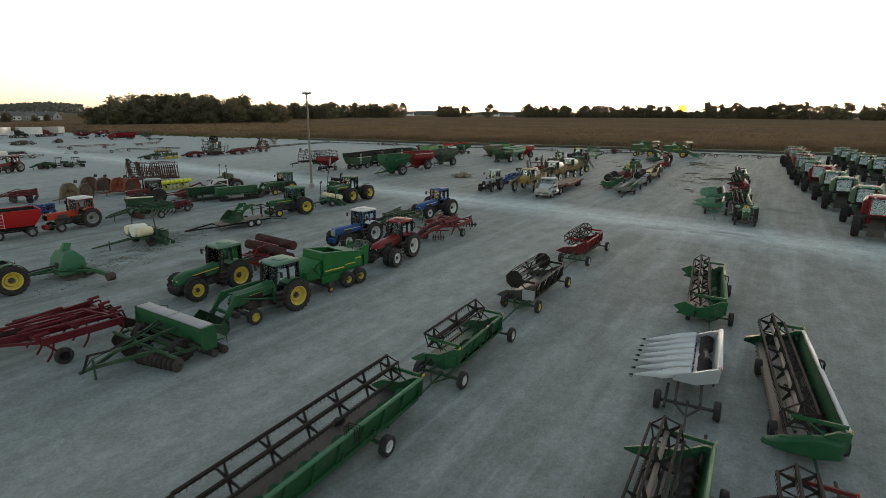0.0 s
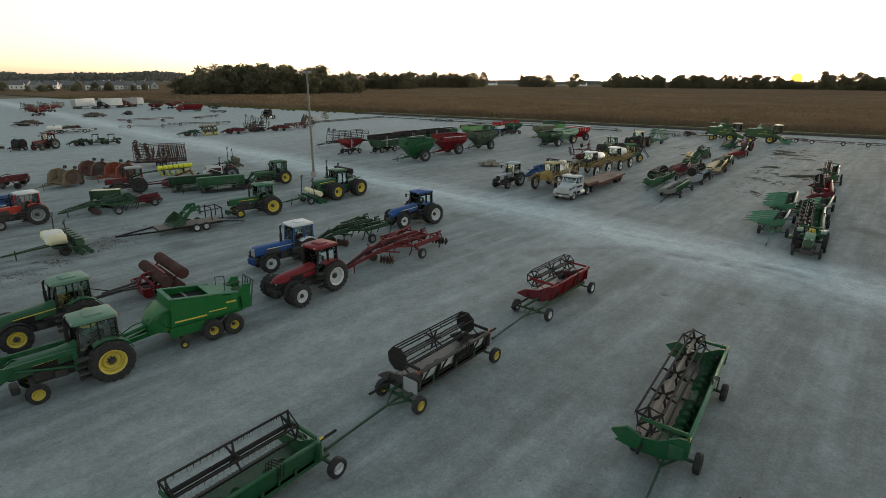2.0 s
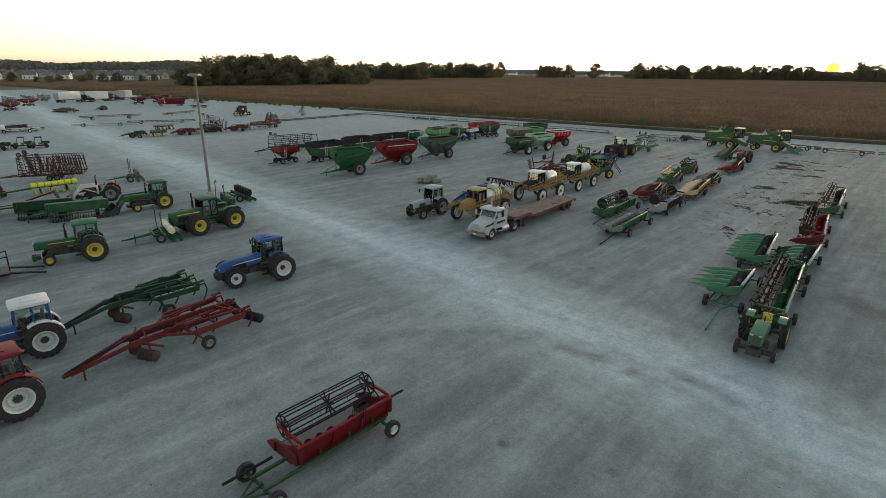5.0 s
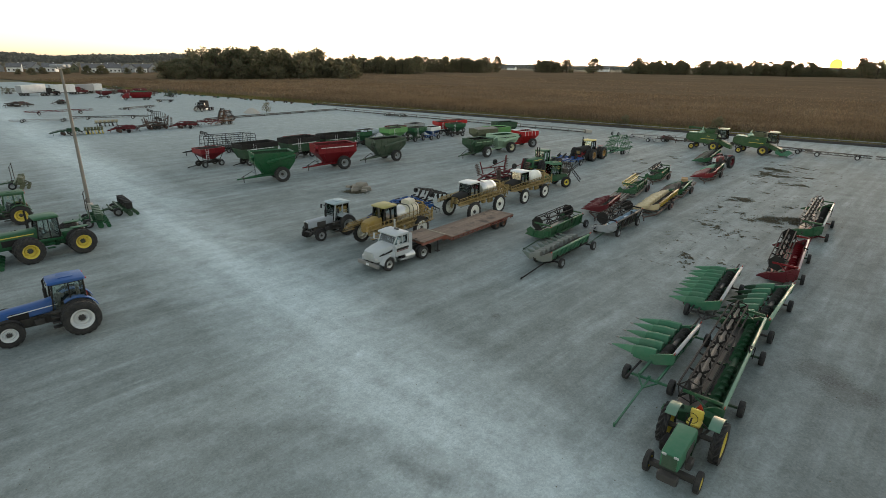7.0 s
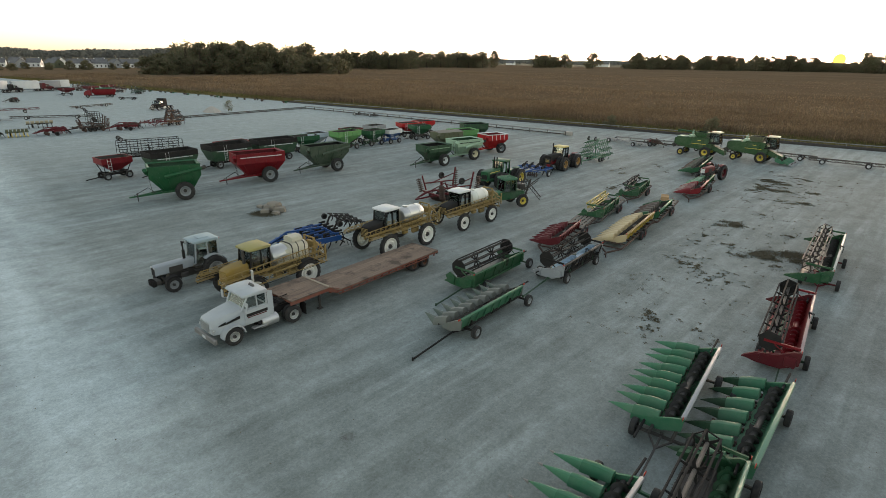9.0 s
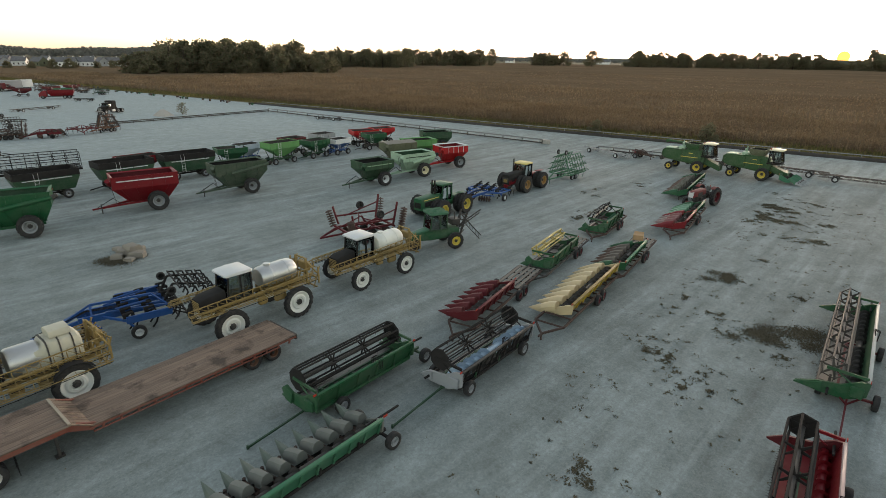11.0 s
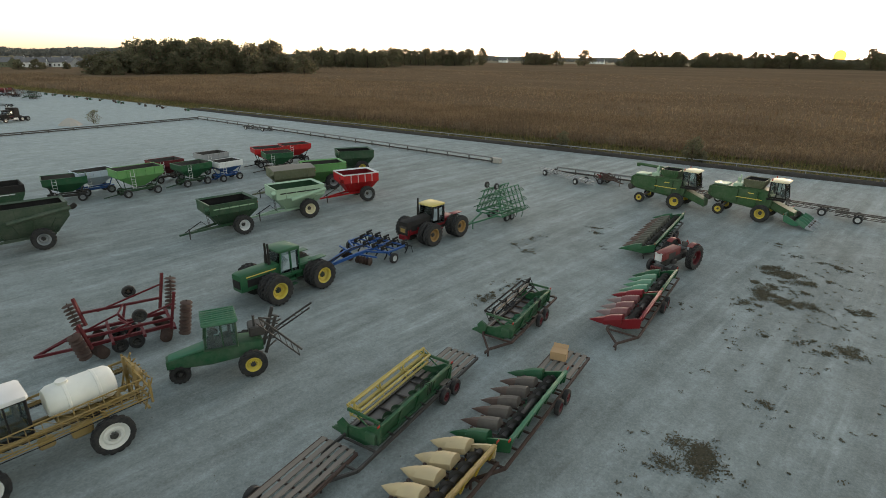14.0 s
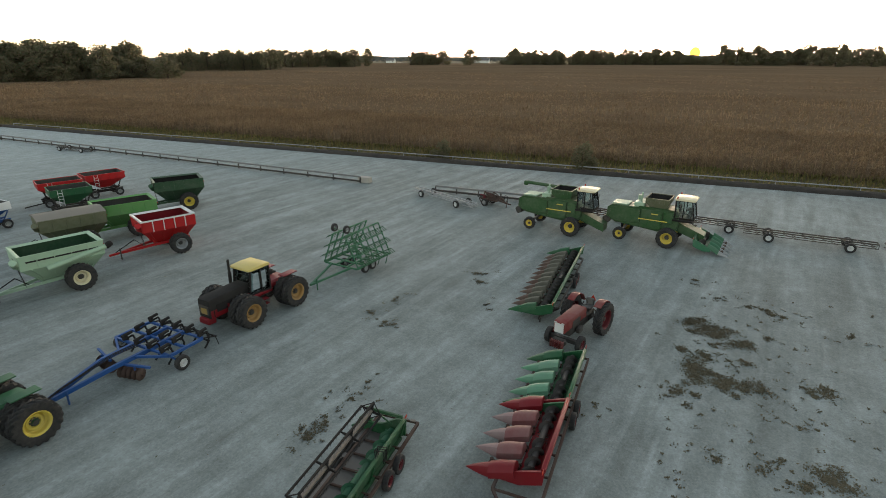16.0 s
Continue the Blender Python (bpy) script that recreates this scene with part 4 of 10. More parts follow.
part("block", Mesh().box(0, 0, 0.35, 1.6, 0.8, 0.7, 0.06), CONCRETE, cb)


# ---- trees ----
def tree_proto(h, spread, seed, lobes=11, n=420, thin=False, leaf=0.42):
    """A tapered trunk with limbs and a crown of small leaf clumps round uneven lobes, with gaps."""
    r = random.Random(seed)
    t = new("tree")
    t.empty_display_size = 1
    m = Mesh()
    m.rod((0, 0, -0.1), (0.1, 0.05, h * 0.35), h * 0.022, 8, h * 0.016).rod((0.1, 0.05, h * 0.35), (0, 0.1, h * 0.8), h * 0.016, 7, h * 0.005)
    cs = []
    for i in range(lobes):
        a, z = r.uniform(0, 6.283), h * (0.14 + 0.78 * (i + r.random()) / lobes)
        k = math.sin(min(1.0, (h * 1.02 - z) / (h * 0.75)) * 1.57) ** 0.8
        rad = spread * k * r.uniform(0.35, 0.8)
        c = (rad * math.cos(a), rad * math.sin(a), z)
        cs.append((c, spread * r.uniform(0.26, 0.42)))
        m.rod((0.05, 0.05, max(h * 0.1, z * 0.62)), c, h * 0.008, 5, h * 0.002)
    part("trunk", m, BARK, t)
    vs, fs = [], []
    for i in range(n):
        c, q = cs[r.randrange(len(cs))]
        d = Vector((r.gauss(0, 1), r.gauss(0, 1), r.gauss(0, 0.8))).normalized() * q * r.uniform(0.45, 1.12)
        p = Vector(c) + d
        s = leaf * r.uniform(0.5, 1.25) * (0.7 if thin else 1)
        e = Euler((r.uniform(0, 6), r.uniform(0, 6), r.uniform(0, 6))).to_matrix()
        k = len(vs)
        vs += [p + e @ Vector(o) * s for o in ((-1, -0.6, 0), (0.1, -1, 0.25), (1, -0.2, 0), (0.5, 0.9, -0.2), (-0.6, 0.8, 0.2))]
        fs += [(k, k + 1, k + 2), (k, k + 2, k + 3), (k, k + 3, k + 4)]
    part("crown", Mesh().add(vs, fs).data("crown", 0), LEAVES, t)
    return t


protos = [tree_proto(10, 3.9, 3 + i, 19 + i % 4, 1700 if i != 5 else 700, i == 5, 0.25) for i in range(6)]
used = [False] * len(protos)


def tree(x, y, h, w=1.0, label="broadleaf tree in dull autumn leaf", group="far woods", which=None):
    i = random.randrange(len(protos)) if which is None else which
    k = h / 10
    m = Matrix.Translation((x, y, -0.05)) @ Matrix.Rotation(random.uniform(0, 6.283), 4, "Z") @ Matrix.Diagonal((k * w, k * w, k, 1))
    if not used[i]:
        used[i] = True
        protos[i].matrix_basis = m
        return tagged(protos[i], label, "tree", group)
    c = protos[i].copy()
    scene.collection.objects.link(c)
    for o in protos[i].children:
        q = o.copy()
        q.parent = c
        scene.collection.objects.link(q)
    c.matrix_basis = m
    return tagged(c, label, "tree", group)


def polar(az, d):
    return -3.5 + d * math.cos(radians(az)), 69.5 + d * math.sin(radians(az))


def tree_belt(a0, a1, d0, d1, n, h0, h1, group, w=1.1):
    for i in range(n):
        az = a0 + (a1 - a0) * (i + random.uniform(-0.4, 0.4)) / max(1, n - 1)
        tree(*polar(az, random.uniform(d0, d1)), random.uniform(h0, h1), w * random.uniform(0.85, 1.25), group=group)


def far_woods():
    """The last woods on the skyline, joined: thousands of leaf clumps over low rises."""
    n = 40000
    az = np.radians(rng.uniform(84, 190, n))
    d = rng.uniform(1400, 1900, n)
    top = 9 + 3 * np.sin(az * 23) + 2 * np.sin(az * 61 + 1) + np.where(az > 2.75, 9, 0)
    z = rng.uniform(0, 1, n) ** 0.7 * np.maximum(5, top) + np.where(az > 2.75, 4.0, 0)
    x, y = -3.5 + d * np.cos(az), 69.5 + d * np.sin(az)
    s = rng.uniform(1.2, 2.8, n) * np.where(az > 2.7, 1.5, 1.0)
    a = rng.uniform(0, 6.283, n)
    P = np.empty((n, 4, 3))
    for k, (ox, oz) in enumerate(((-1, -0.8), (1, -0.6), (0.8, 0.7), (-0.6, 0.9))):
        P[:, k] = np.stack([x + ox * s * np.cos(a), y + ox * s * np.sin(a), np.maximum(-0.05, z + oz * s * 0.7)], 1)
    F = np.arange(n)[:, None] * 4 + np.array([[0, 1, 2, 3]])
    cloud_mesh("distant_woods", P.reshape(-1, 3), F, HAZY_WOODS, "hazy grey woods along the far skyline", "woods")


tree_belt(146.5, 164, 390, 430, 34, 9, 15, "wood beside the field", 1.5)
tree_belt(149, 161.5, 410, 470, 26, 17, 24, "wood beside the field", 1.2)
tree_belt(150, 159, 400, 440, 8, 21, 25.5, "wood beside the field", 1.1)
tree_belt(138, 147, 560, 640, 26, 15, 20.5, "tree line", 1.2)
tree_belt(130.6, 139, 680, 760, 26, 16, 21.5, "tree line", 1.0)
tree(*polar(129.4, 740), 23, 1.0, "tall lone tree on the skyline", "tree line", 0)
tree_belt(122.5, 125.4, 780, 820, 8, 16, 19.5, "tree line")
tree(*polar(122.2, 800), 20.5, 1.5, "wide tree on the skyline", "tree line", 1)
tree(*polar(119.5, 760), 22, 1.5, "dense lone tree on the skyline", "tree line", 2)
tree_belt(100.4, 115.6, 740, 800, 48, 15, 21.5, "tree line towards the sun", 1.15)
tree(*polar(115.2, 760), 23, 1.2, "tall dense tree at the end of a tree line", "tree line towards the sun", 2)
tree_belt(97.4, 100.2, 770, 800, 7, 11, 15, "tree line towards the sun", 1.1)
tree_belt(96, 116.3, 760, 830, 26, 8, 12, "tree line towards the sun", 1.7)
tree_belt(76, 97, 720, 820, 44, 17, 25, "tree line towards the sun", 1.3)
far_woods()
tree_belt(165, 180, 520, 560, 14, 5, 9, "trees by the houses", 1.5)

for u, hh in ((-54, 2.8), (-34.0, 3.6), (-55.5, 1.4), (-32.6, 1.8)):
    tree(*field(u, 1.9), hh, 1.25, "small dark bushy shrub at the edge of the berm", "shrubs", 4)
tree(-139.8, 112.6, 3.0, 1.6, "scrubby bush beside a gravel heap", "shrubs", 5)


def house(az, d, turn, L, W, h, col, label):
    """A distant two-storey house: walls with openings built in, gabled roof, chimney."""
    x, y = polar(az, d)
    t = thing("house", x, y, turn, label, "house", "houses beyond the field")
    part("wall", Mesh().box(0, 0, h / 2, L, W, h).prism([(-W / 2, h), (W / 2, h), (0, h + W * 0.42)], -L / 2, L / 2, "x"), col, t)
    r = Mesh()
    for s in (-1, 1):
        r.sheet([(-L / 2 - 0.4, s * (W / 2 + 0.4), h - 0.25), (L / 2 + 0.4, s * (W / 2 + 0.4), h - 0.25), (L / 2 + 0.4, 0, h + W * 0.42 + 0.1), (-L / 2 - 0.4, 0, h + W * 0.42 + 0.1)], 0.18)
    part("roof", r, ROOF, t)
    for s in (-1, 1):
        for k in range(3):
            part("window", Mesh().box(-L * 0.33 + k * L * 0.33, s * (W / 2 + 0.02), 3.2, 1.1, 0.08, 1.5), BLACK, t)
        part("window", Mesh().box(s * (L / 2 + 0.02), 0, 4.4, 0.08, 1.1, 1.4), BLACK, t)
    part("chimney", Mesh().box(L * 0.3, W * 0.15, h + W * 0.4, 0.8, 0.8, 1.8), col, t)
    return t


for az, d, turn, L, c in ((172.4, 620, 10, 12, GREY), (171.2, 640, 60, 11, SIDING), (170.0, 610, 20, 14, OLIVE), (168.6, 600, 75, 11, SIDING), (167.9, 600, 65, 10, SIDING), (167.3, 610, 80, 9, SIDING), (166.6, 600, 70, 10, SIDING),
                          (165.6, 590, 5, 12, GREY), (164.7, 590, 80, 11, SIDING), (163.9, 600, 15, 13, GREY), (173.6, 640, 70, 11, SIDING), (174.8, 650, 15, 12, GREY), (176.0, 640, 60, 10, SIDING), (177.3, 660, 20, 12, SIDING), (178.6, 650, 75, 11, GREY),
                          (180.0, 660, 30, 12, SIDING), (169.3, 760, 20, 14, SIDING), (172.0, 790, 40, 14, GREY), (175.2, 800, 10, 14, SIDING), (166.2, 780, 30, 14, GREY)):
    house(az, d, turn, L, 8.5, 5.6, c, "pale two-storey house beyond the field" if c is SIDING else "grey two-storey house beyond the field")
for az, d in ((118.2, 1150), (118.8, 1170), (127.4, 1200), (112.5, 1000), (106.0, 950)):
    house(az, d, 10, 18, 9, 4.5, SIDING, "low white farm shed on the skyline")


def light_pole(x, y, h):
    t = thing("light_pole", x, y, -35, "tall grey steel light pole with a square floodlight head", "light pole")
    part("pole", Mesh().lathe([(0.0, 0.0), (0.17, 0.0), (0.15, h * 0.3), (0.1, h - 0.1), (0.0, h - 0.1)], 0, 0, 0, 12, "z"), paint(0.15, 0.14, 0.125, 0.2), t)
    part("base", Mesh().lathe([(0, 0), (0.38, 0), (0.38, 0.55), (0.3, 0.62), (0, 0.62)], 0, 0, 0, 14, "z"), CONCRETE, t)
    part("crossarm", Mesh().beam((-0.75, 0, h - 0.2), (0.75, 0, h - 0.2), 0.1, 0.1), GREY, t)
    for sx in (-0.5, 0.5):
        for sy in (-0.32, 0.32):
            part("floodlight", Mesh().box(sx, sy, h, 0.62, 0.5, 0.26, 0.06).box(sx, sy * 0.4, h - 0.15, 0.08, 0.2, 0.14), GREY, t)
    return t


light_pole(-55.2, 46.1, 13.3)


# ---- harvest heads and their carts ----
def head_cart(t, L, tongue=-1, rim=GREY, col=GREEN_DARK, poles=True, off=0.0, cy=0.0, wb=5.25):
    """A four-wheel head transport: two long tubes, saddles, axles, a steered tongue at one end."""
    z = 0.52
    xs = (off - wb / 2, off + wb / 2)
    for yy in (cy - 0.42, cy + 0.42):
        part("main_tube", Mesh().beam((xs[0] - 0.15, yy, z), (xs[1] + 0.15, yy, z), 0.1, 0.12), col, t)
    for k in (-0.3, 0.02, 0.3):
        px = max(xs[0], min(xs[1], k * L))
        c = Mesh().beam((px, cy - 0.5, z), (px, cy + 0.55, z), 0.1, 0.1).beam((px, -0.45, z), (px, -0.5, z + 0.3), 0.08, 0.08)
        part("saddle", c, col, t)
    for ax in xs:
        part("axle", Mesh().beam((ax, cy - 0.98, 0.36), (ax, cy + 1.03, 0.36), 0.09, 0.1).beam((ax, cy, 0.36), (ax, cy, z), 0.12, 0.12), col, t)
    tx = xs[0] if tongue < 0 else xs[1]
    tn = Mesh().beam((tx, cy, 0.38), (tx + tongue * 3.9, cy, 0.08), 0.07, 0.07).beam((tx, cy - 0.5, 0.38), (tx + tongue * 0.8, cy, 0.32), 0.06, 0.06).beam((tx, cy + 0.5, 0.38), (tx + tongue * 0.8, cy, 0.32), 0.06, 0.06)
    tn.rod((tx + tongue * 3.85, cy, 0.02), (tx + tongue * 3.85, cy, 0.18), 0.05, 8)
    part("tongue", tn, col, t)
    if poles:
        part("frame_tube", Mesh().rod((xs[0] - 1.0, cy + 0.75, z + 0.1), (xs[0] + 0.9, cy + 0.75, z + 0.1), 0.055, 8), BLACK, t)
        part("frame_tube", Mesh().rod((L / 2 - 0.6, -0.3, z + 0.6), (L / 2 + 1.0, -0.3, z + 0.6), 0.05, 8), BLACK, t)
    for ax in xs:
        for yy in (cy - 1.0, cy + 1.05):
            wheel(t, ax, yy, 0.36, 0.24, rim, lugs=False)


def head_trailer(t, L, rim=GREY, col=RUST_DARK, deck=2.5, ax0=0.3):
    """A low tandem-axle head trailer: deck frame with planks, an A-shaped tongue, four wheels; x runs from tongue to tail."""
    z = 0.55
    for yy in (-0.72, 0.95):
        part("side_rail", Mesh().beam((-L / 2, yy, z), (L / 2, yy, z), 0.09, 0.14), col, t)
    for i in range(9):
        part("cross_member", Mesh().beam((-L / 2 + L * i / 8, -0.7, z), (-L / 2 + L * i / 8, 0.93, z), 0.06, 0.08), col, t)
    for ax in (ax0, ax0 + 0.86):
        part("axle", Mesh().beam((ax, -0.85, 0.36), (ax, 1.1, 0.36), 0.08, 0.08), col, t)
    n = Mesh().beam((-L / 2, -0.72, z), (-L / 2 - 1.0, 0.1, 0.38), 0.08, 0.12).beam((-L / 2, 0.95, z), (-L / 2 - 1.0, 0.1, 0.38), 0.08, 0.12)
    n.beam((-L / 2 - 0.9, 0.1, 0.38), (-L / 2 - 1.35, 0.1, 0.36), 0.09, 0.1).rod((-L / 2 - 1.0, 0.1, 0.0), (-L / 2 - 1.0, 0.1, 0.42), 0.05, 8)
    part("tongue", n, col, t)
    if deck:
        for k in range(5):
            part("deck_plank", Mesh().box(L / 2 - deck / 2, -0.52 + k * 0.33, z + 0.1, deck, 0.2, 0.045), WOOD, t)
    for ax in (ax0, ax0 + 0.86):
        for yy in (-0.87, 1.12):
            wheel(t, ax, yy, 0.36, 0.22, rim, lugs=False)


def flight(x0, x1, y, z, r0, r1, turns, n=14):
    """An auger's flighting as a thin helical strip."""
    k = int(abs(turns) * n)
    vs, fs = [], []
    for i in range(k + 1):
        a = 6.28318 * turns * i / k
        px = x0 + (x1 - x0) * i / k
        for r in (r0, r1):
            vs.append((px, y + r * math.cos(a), z + r * math.sin(a)))
    for i in range(k):
        fs.append((2 * i, 2 * i + 1, 2 * i + 3, 2 * i + 2))
    return vs, fs


def auger(t, L, y, z, r0, r1, col, name="auger", n=14, turns=None):
    m = Mesh().rod((-L / 2, y, z), (L / 2, y, z), r0, 12)
    k = turns or L / 2 / 0.62
    for a, b, s in ((-L / 2, -0.35, 1), (L / 2, 0.35, -1)):
        vs, fs = flight(a, b, y, z, r0, r1, s * k, n)
        m.add(vs, fs)
        m.add([(px + 0.02, py, pz) for px, py, pz in vs], fs)
    for i in range(4):
        m.rod((-0.25 + i * 0.16, y - r1 * 0.9, z), (-0.25 + i * 0.16, y + r1 * 0.9, z), 0.012, 4)
    part(name, m, col, t)


def platform_body(t, L, col, reel, aug, endcol=None, bats=6, dz=-0.16, rail=None, snout=0.55, open_back=None, fin=0.0, endpanel=None, stations=None, reel_up=0.0, reel_r=0.52, floor=None, plates=False, thin=0.045, hull=0.0, tube=None, aug_r=0.27, aug_up=0.0):
    """A grain platform: trough with back sheet and top beam, end dividers, auger, knife, reel with bats and tines."""
    endcol = endcol or col
    b = Mesh()
    prof = [(-0.40, 0.80), (-0.34, 0.70), (-0.22, 0.74), (-0.40, 1.0), (-0.5, 1.48), (-0.6, 1.48)]
    if open_back:
        prof = [(-0.40, 0.80), (-0.34, 0.66), (-0.22, 0.70), (-0.30, 0.86), (-0.44, 0.86)]
        for i in range(4):
            a = -L / 2 + 0.1 + (L - 0.2) * i / 4
            part("back_panel", Mesh().sheet([(a + 0.12, -0.32, 0.92 + dz), (a + (L - 0.2) / 4 - 0.12, -0.32, 0.92 + dz), (a + (L - 0.2) / 4 - 0.12, -0.5, 1.4 + dz), (a + 0.12, -0.5, 1.4 + dz)], 0.03), open_back if i != 2 else col, t)
            b.beam((a, -0.42, 0.8 + dz), (a, -0.58, 1.48 + dz), 0.12, 0.1)
            b.beam((a, -0.46, 0.84 + dz), (a + 0.5, -0.58, 1.45 + dz), 0.05, 0.05)
    b.prism([(py, pz + dz) for py, pz in prof], -L / 2, L / 2, "x")
    n = max(3, int(L / 1.1))
    for i in range(n + 1):
        px = -L / 2 + 0.05 + (L - 0.1) * i / n
        b.beam((px, -0.43, 0.74 + dz), (px, -0.63, 1.46 + dz), 0.07, 0.06)
    b.beam((-L / 2, -0.42, 0.68 + dz), (L / 2, -0.42, 0.68 + dz), 0.12, 0.12)
    part("back_sheet", b, col, t)
    fl = Mesh()
    fl.prism([(py, pz + dz) for py, pz in ((-0.34, 0.70), (0.2, 0.60), (1.15, 0.66), (1.15, 0.70), (0.25, 0.64), (-0.24, 0.745))], -L / 2 + 0.02, L / 2 - 0.02, "x")
    part("floor_plate", fl, floor or paint(0.11, 0.105, 0.1, 0.2, 0.4, 0.5), t)
    part("top_beam", Mesh().box(0, -0.58, 1.53 + dz, L, 0.14, 0.12, 0.03), rail or col, t)
    for s in (-1, 1):
        q = [(-0.62, 0.85), (-0.66, 1.52), (-0.3, 1.5), (0.35, 1.12), (1.2, 1.0), (1.2 + 0.85 * snout, 0.72), (1.2 + 0.9 * snout, 0.62), (1.15, 0.5), (0.1, 0.48)]
        d = Mesh().loft([[(s * L / 2, py, pz + dz) for py, pz in q], [(s * (L / 2 + 0.1), py * 0.985, pz + dz) for py, pz in q]])
        d.loft([[(s * (L / 2 - 0.02), 1.0, 0.62 + dz), (s * (L / 2 + 0.2), 1.0, 0.62 + dz), (s * (L / 2 + 0.18), 1.0, 1.0 + dz), (s * L / 2, 1.0, 1.02 + dz)],
                [(s * (L / 2 + 0.06), 1.3 + 0.8 * snout, 0.6 + dz), (s * (L / 2 + 0.1), 1.3 + 0.8 * snout, 0.6 + dz), (s * (L / 2 + 0.1), 1.3 + 0.8 * snout, 0.66 + dz), (s * (L / 2 + 0.06), 1.3 + 0.8 * snout, 0.66 + dz)]])
        if fin:
            d.loft([[(s * (L / 2 + 0.02), 0.9, 0.6 + dz), (s * (L / 2 + 0.24), 0.9, 0.6 + dz), (s * (L / 2 + 0.2), 0.85, 1.1 + dz), (s * (L / 2 + 0.06), 0.85, 1.1 + dz)],
                    [(s * (L / 2 + 0.04), 0.9 + fin * 0.55, 0.66 + dz), (s * (L / 2 + 0.24), 0.9 + fin * 0.55, 0.66 + dz), (s * (L / 2 + 0.2), 0.9 + fin * 0.5, 1.34 + dz), (s * (L / 2 + 0.1), 0.9 + fin * 0.5, 1.34 + dz)],
                    [(s * (L / 2 + 0.1), 0.9 + fin, 1.0 + dz), (s * (L / 2 + 0.16), 0.9 + fin, 1.0 + dz), (s * (L / 2 + 0.16), 0.9 + fin, 1.06 + dz), (s * (L / 2 + 0.1), 0.9 + fin, 1.06 + dz)]])
        if hull:
            # the end sheet swells outwards into a rounded crop divider
            hq = [(-0.5, 0.62), (-0.55, 1.2), (0.1, 1.26), (0.8, 1.08), (1.25 + snout, 0.82), (1.3 + snout, 0.64), (0.9, 0.5), (0.0, 0.5)]
            d.loft([[(s * (L / 2 + o), 0.35 + (py - 0.35) * k, 0.85 + (pz - 0.85) * k + dz) for py, pz in hq] for o, k in ((0.0, 1.0), (hull * 0.5, 0.99), (hull * 0.85, 0.92), (hull, 0.78))])
        part("divider", d, endcol, t)
        if endpanel and s < 0:
            part("end_panel", Mesh().box(-L / 2 - 0.27, -0.3, 0.98 + dz, 0.06, 0.75, 0.62, 0.05), endpanel, t)
        part("drive_shield", Mesh().box(s * (L / 2 + 0.16), -0.25, 1.0 + dz, 0.14, 0.5, 0.5, 0.05), endcol, t)
    auger(t, L - 0.1, -0.08, 0.96 + dz + aug_up, aug_r * 0.5, aug_r, aug)
    k = Mesh().box(0, 1.19, 0.68 + dz, L, 0.09, 0.03)
    for i in range(int(L / 0.15)):
        px = -L / 2 + 0.07 + i * 0.15
        k.add([(px - 0.03, 1.2, 0.68 + dz), (px + 0.03, 1.2, 0.68 + dz), (px, 1.34, 0.67 + dz), (px, 1.22, 0.70 + dz)], [(0, 1, 2), (0, 2, 3), (1, 3, 2), (0, 3, 1)])
    part("knife", k, STEEL, t)
    ry, rz, R = 0.72, 1.58 + reel_up + dz * 0.3, reel_r
    st = stations or max(3, int(L / 1.6) + 1)
    part("reel_tube", Mesh().rod((-L / 2 + 0.08, ry, rz), (L / 2 - 0.08, ry, rz), 0.05 if bats > 6 else 0.075, 10), tube or (STEEL if bats > 6 or plates else WORN_TUBE), t)
    sp = {}
    for i in range(st):
        end = i in (0, st - 1)
        if end not in sp:
            star = []
            for j in range(bats):
                a = 6.28318 * j / bats + 0.3
                for q, k in ((-0.07, 0.93), (0.0, 1.0), (0.07, 0.93), (3.14159 / bats, 0.24)):
                    star.append((R * k * math.cos(a + q), R * k * math.sin(a + q)))
            rl = Mesh().prism(star, -0.015, 0.015, "x")
            sp[end] = rl.data("reel_spider")
            sp[end].materials.append(reel)
        part("reel_spider", sp[end], None, t, at_=pose(-L / 2 + 0.12 + (L - 0.24) * i / (st - 1), ry, rz))
    for s in (-1, 1):
        loop = [(6.28318 * j / bats + 0.3) for j in range(bats)]
        ring = [[(s * (L / 2 - 0.1) + d, ry + R * k * math.cos(a), rz + R * k * math.sin(a)) for a in loop] for d, k in ((-0.015, 1.0), (0.015, 1.0), (0.015, 0.9), (-0.015, 0.9), (-0.015, 1.0))]
        part("reel_end_ring", Mesh().loft(ring, cap=False), reel, t)
    if plates:
        for s in (-1, 1):
            ring = [(s * (L / 2 - 0.06), ry + R * 1.04 * math.cos(6.28318 * j / bats + 0.3), rz + R * 1.04 * math.sin(6.28318 * j / bats + 0.3)) for j in range(bats)]
            part("reel_end_plate", Mesh().loft([ring, [(px + s * 0.03, py, pz) for px, py, pz in ring]]), BLACK, t)
    for j in range(bats):
        a = 6.28318 * j / bats + 0.3
        cy, cz = ry + R * math.cos(a), rz + R * math.sin(a)
        bt = Mesh().rod((-L / 2 + 0.1, cy, cz), (L / 2 - 0.1, cy, cz), thin, 6)
        n = int(L / (0.2 if bats < 7 else 0.9))
        for i in range(n):
            px = -L / 2 + 0.15 + (L - 0.3) * i / (n - 1)
            bt.add([(px - 0.009, cy, cz), (px + 0.009, cy, cz), (px, cy + 0.05, cz - 0.24), (px, cy + 0.04, cz - 0.02)], [(0, 1, 2), (1, 3, 2), (3, 0, 2)])
        part("reel_bat", bt, reel, t)
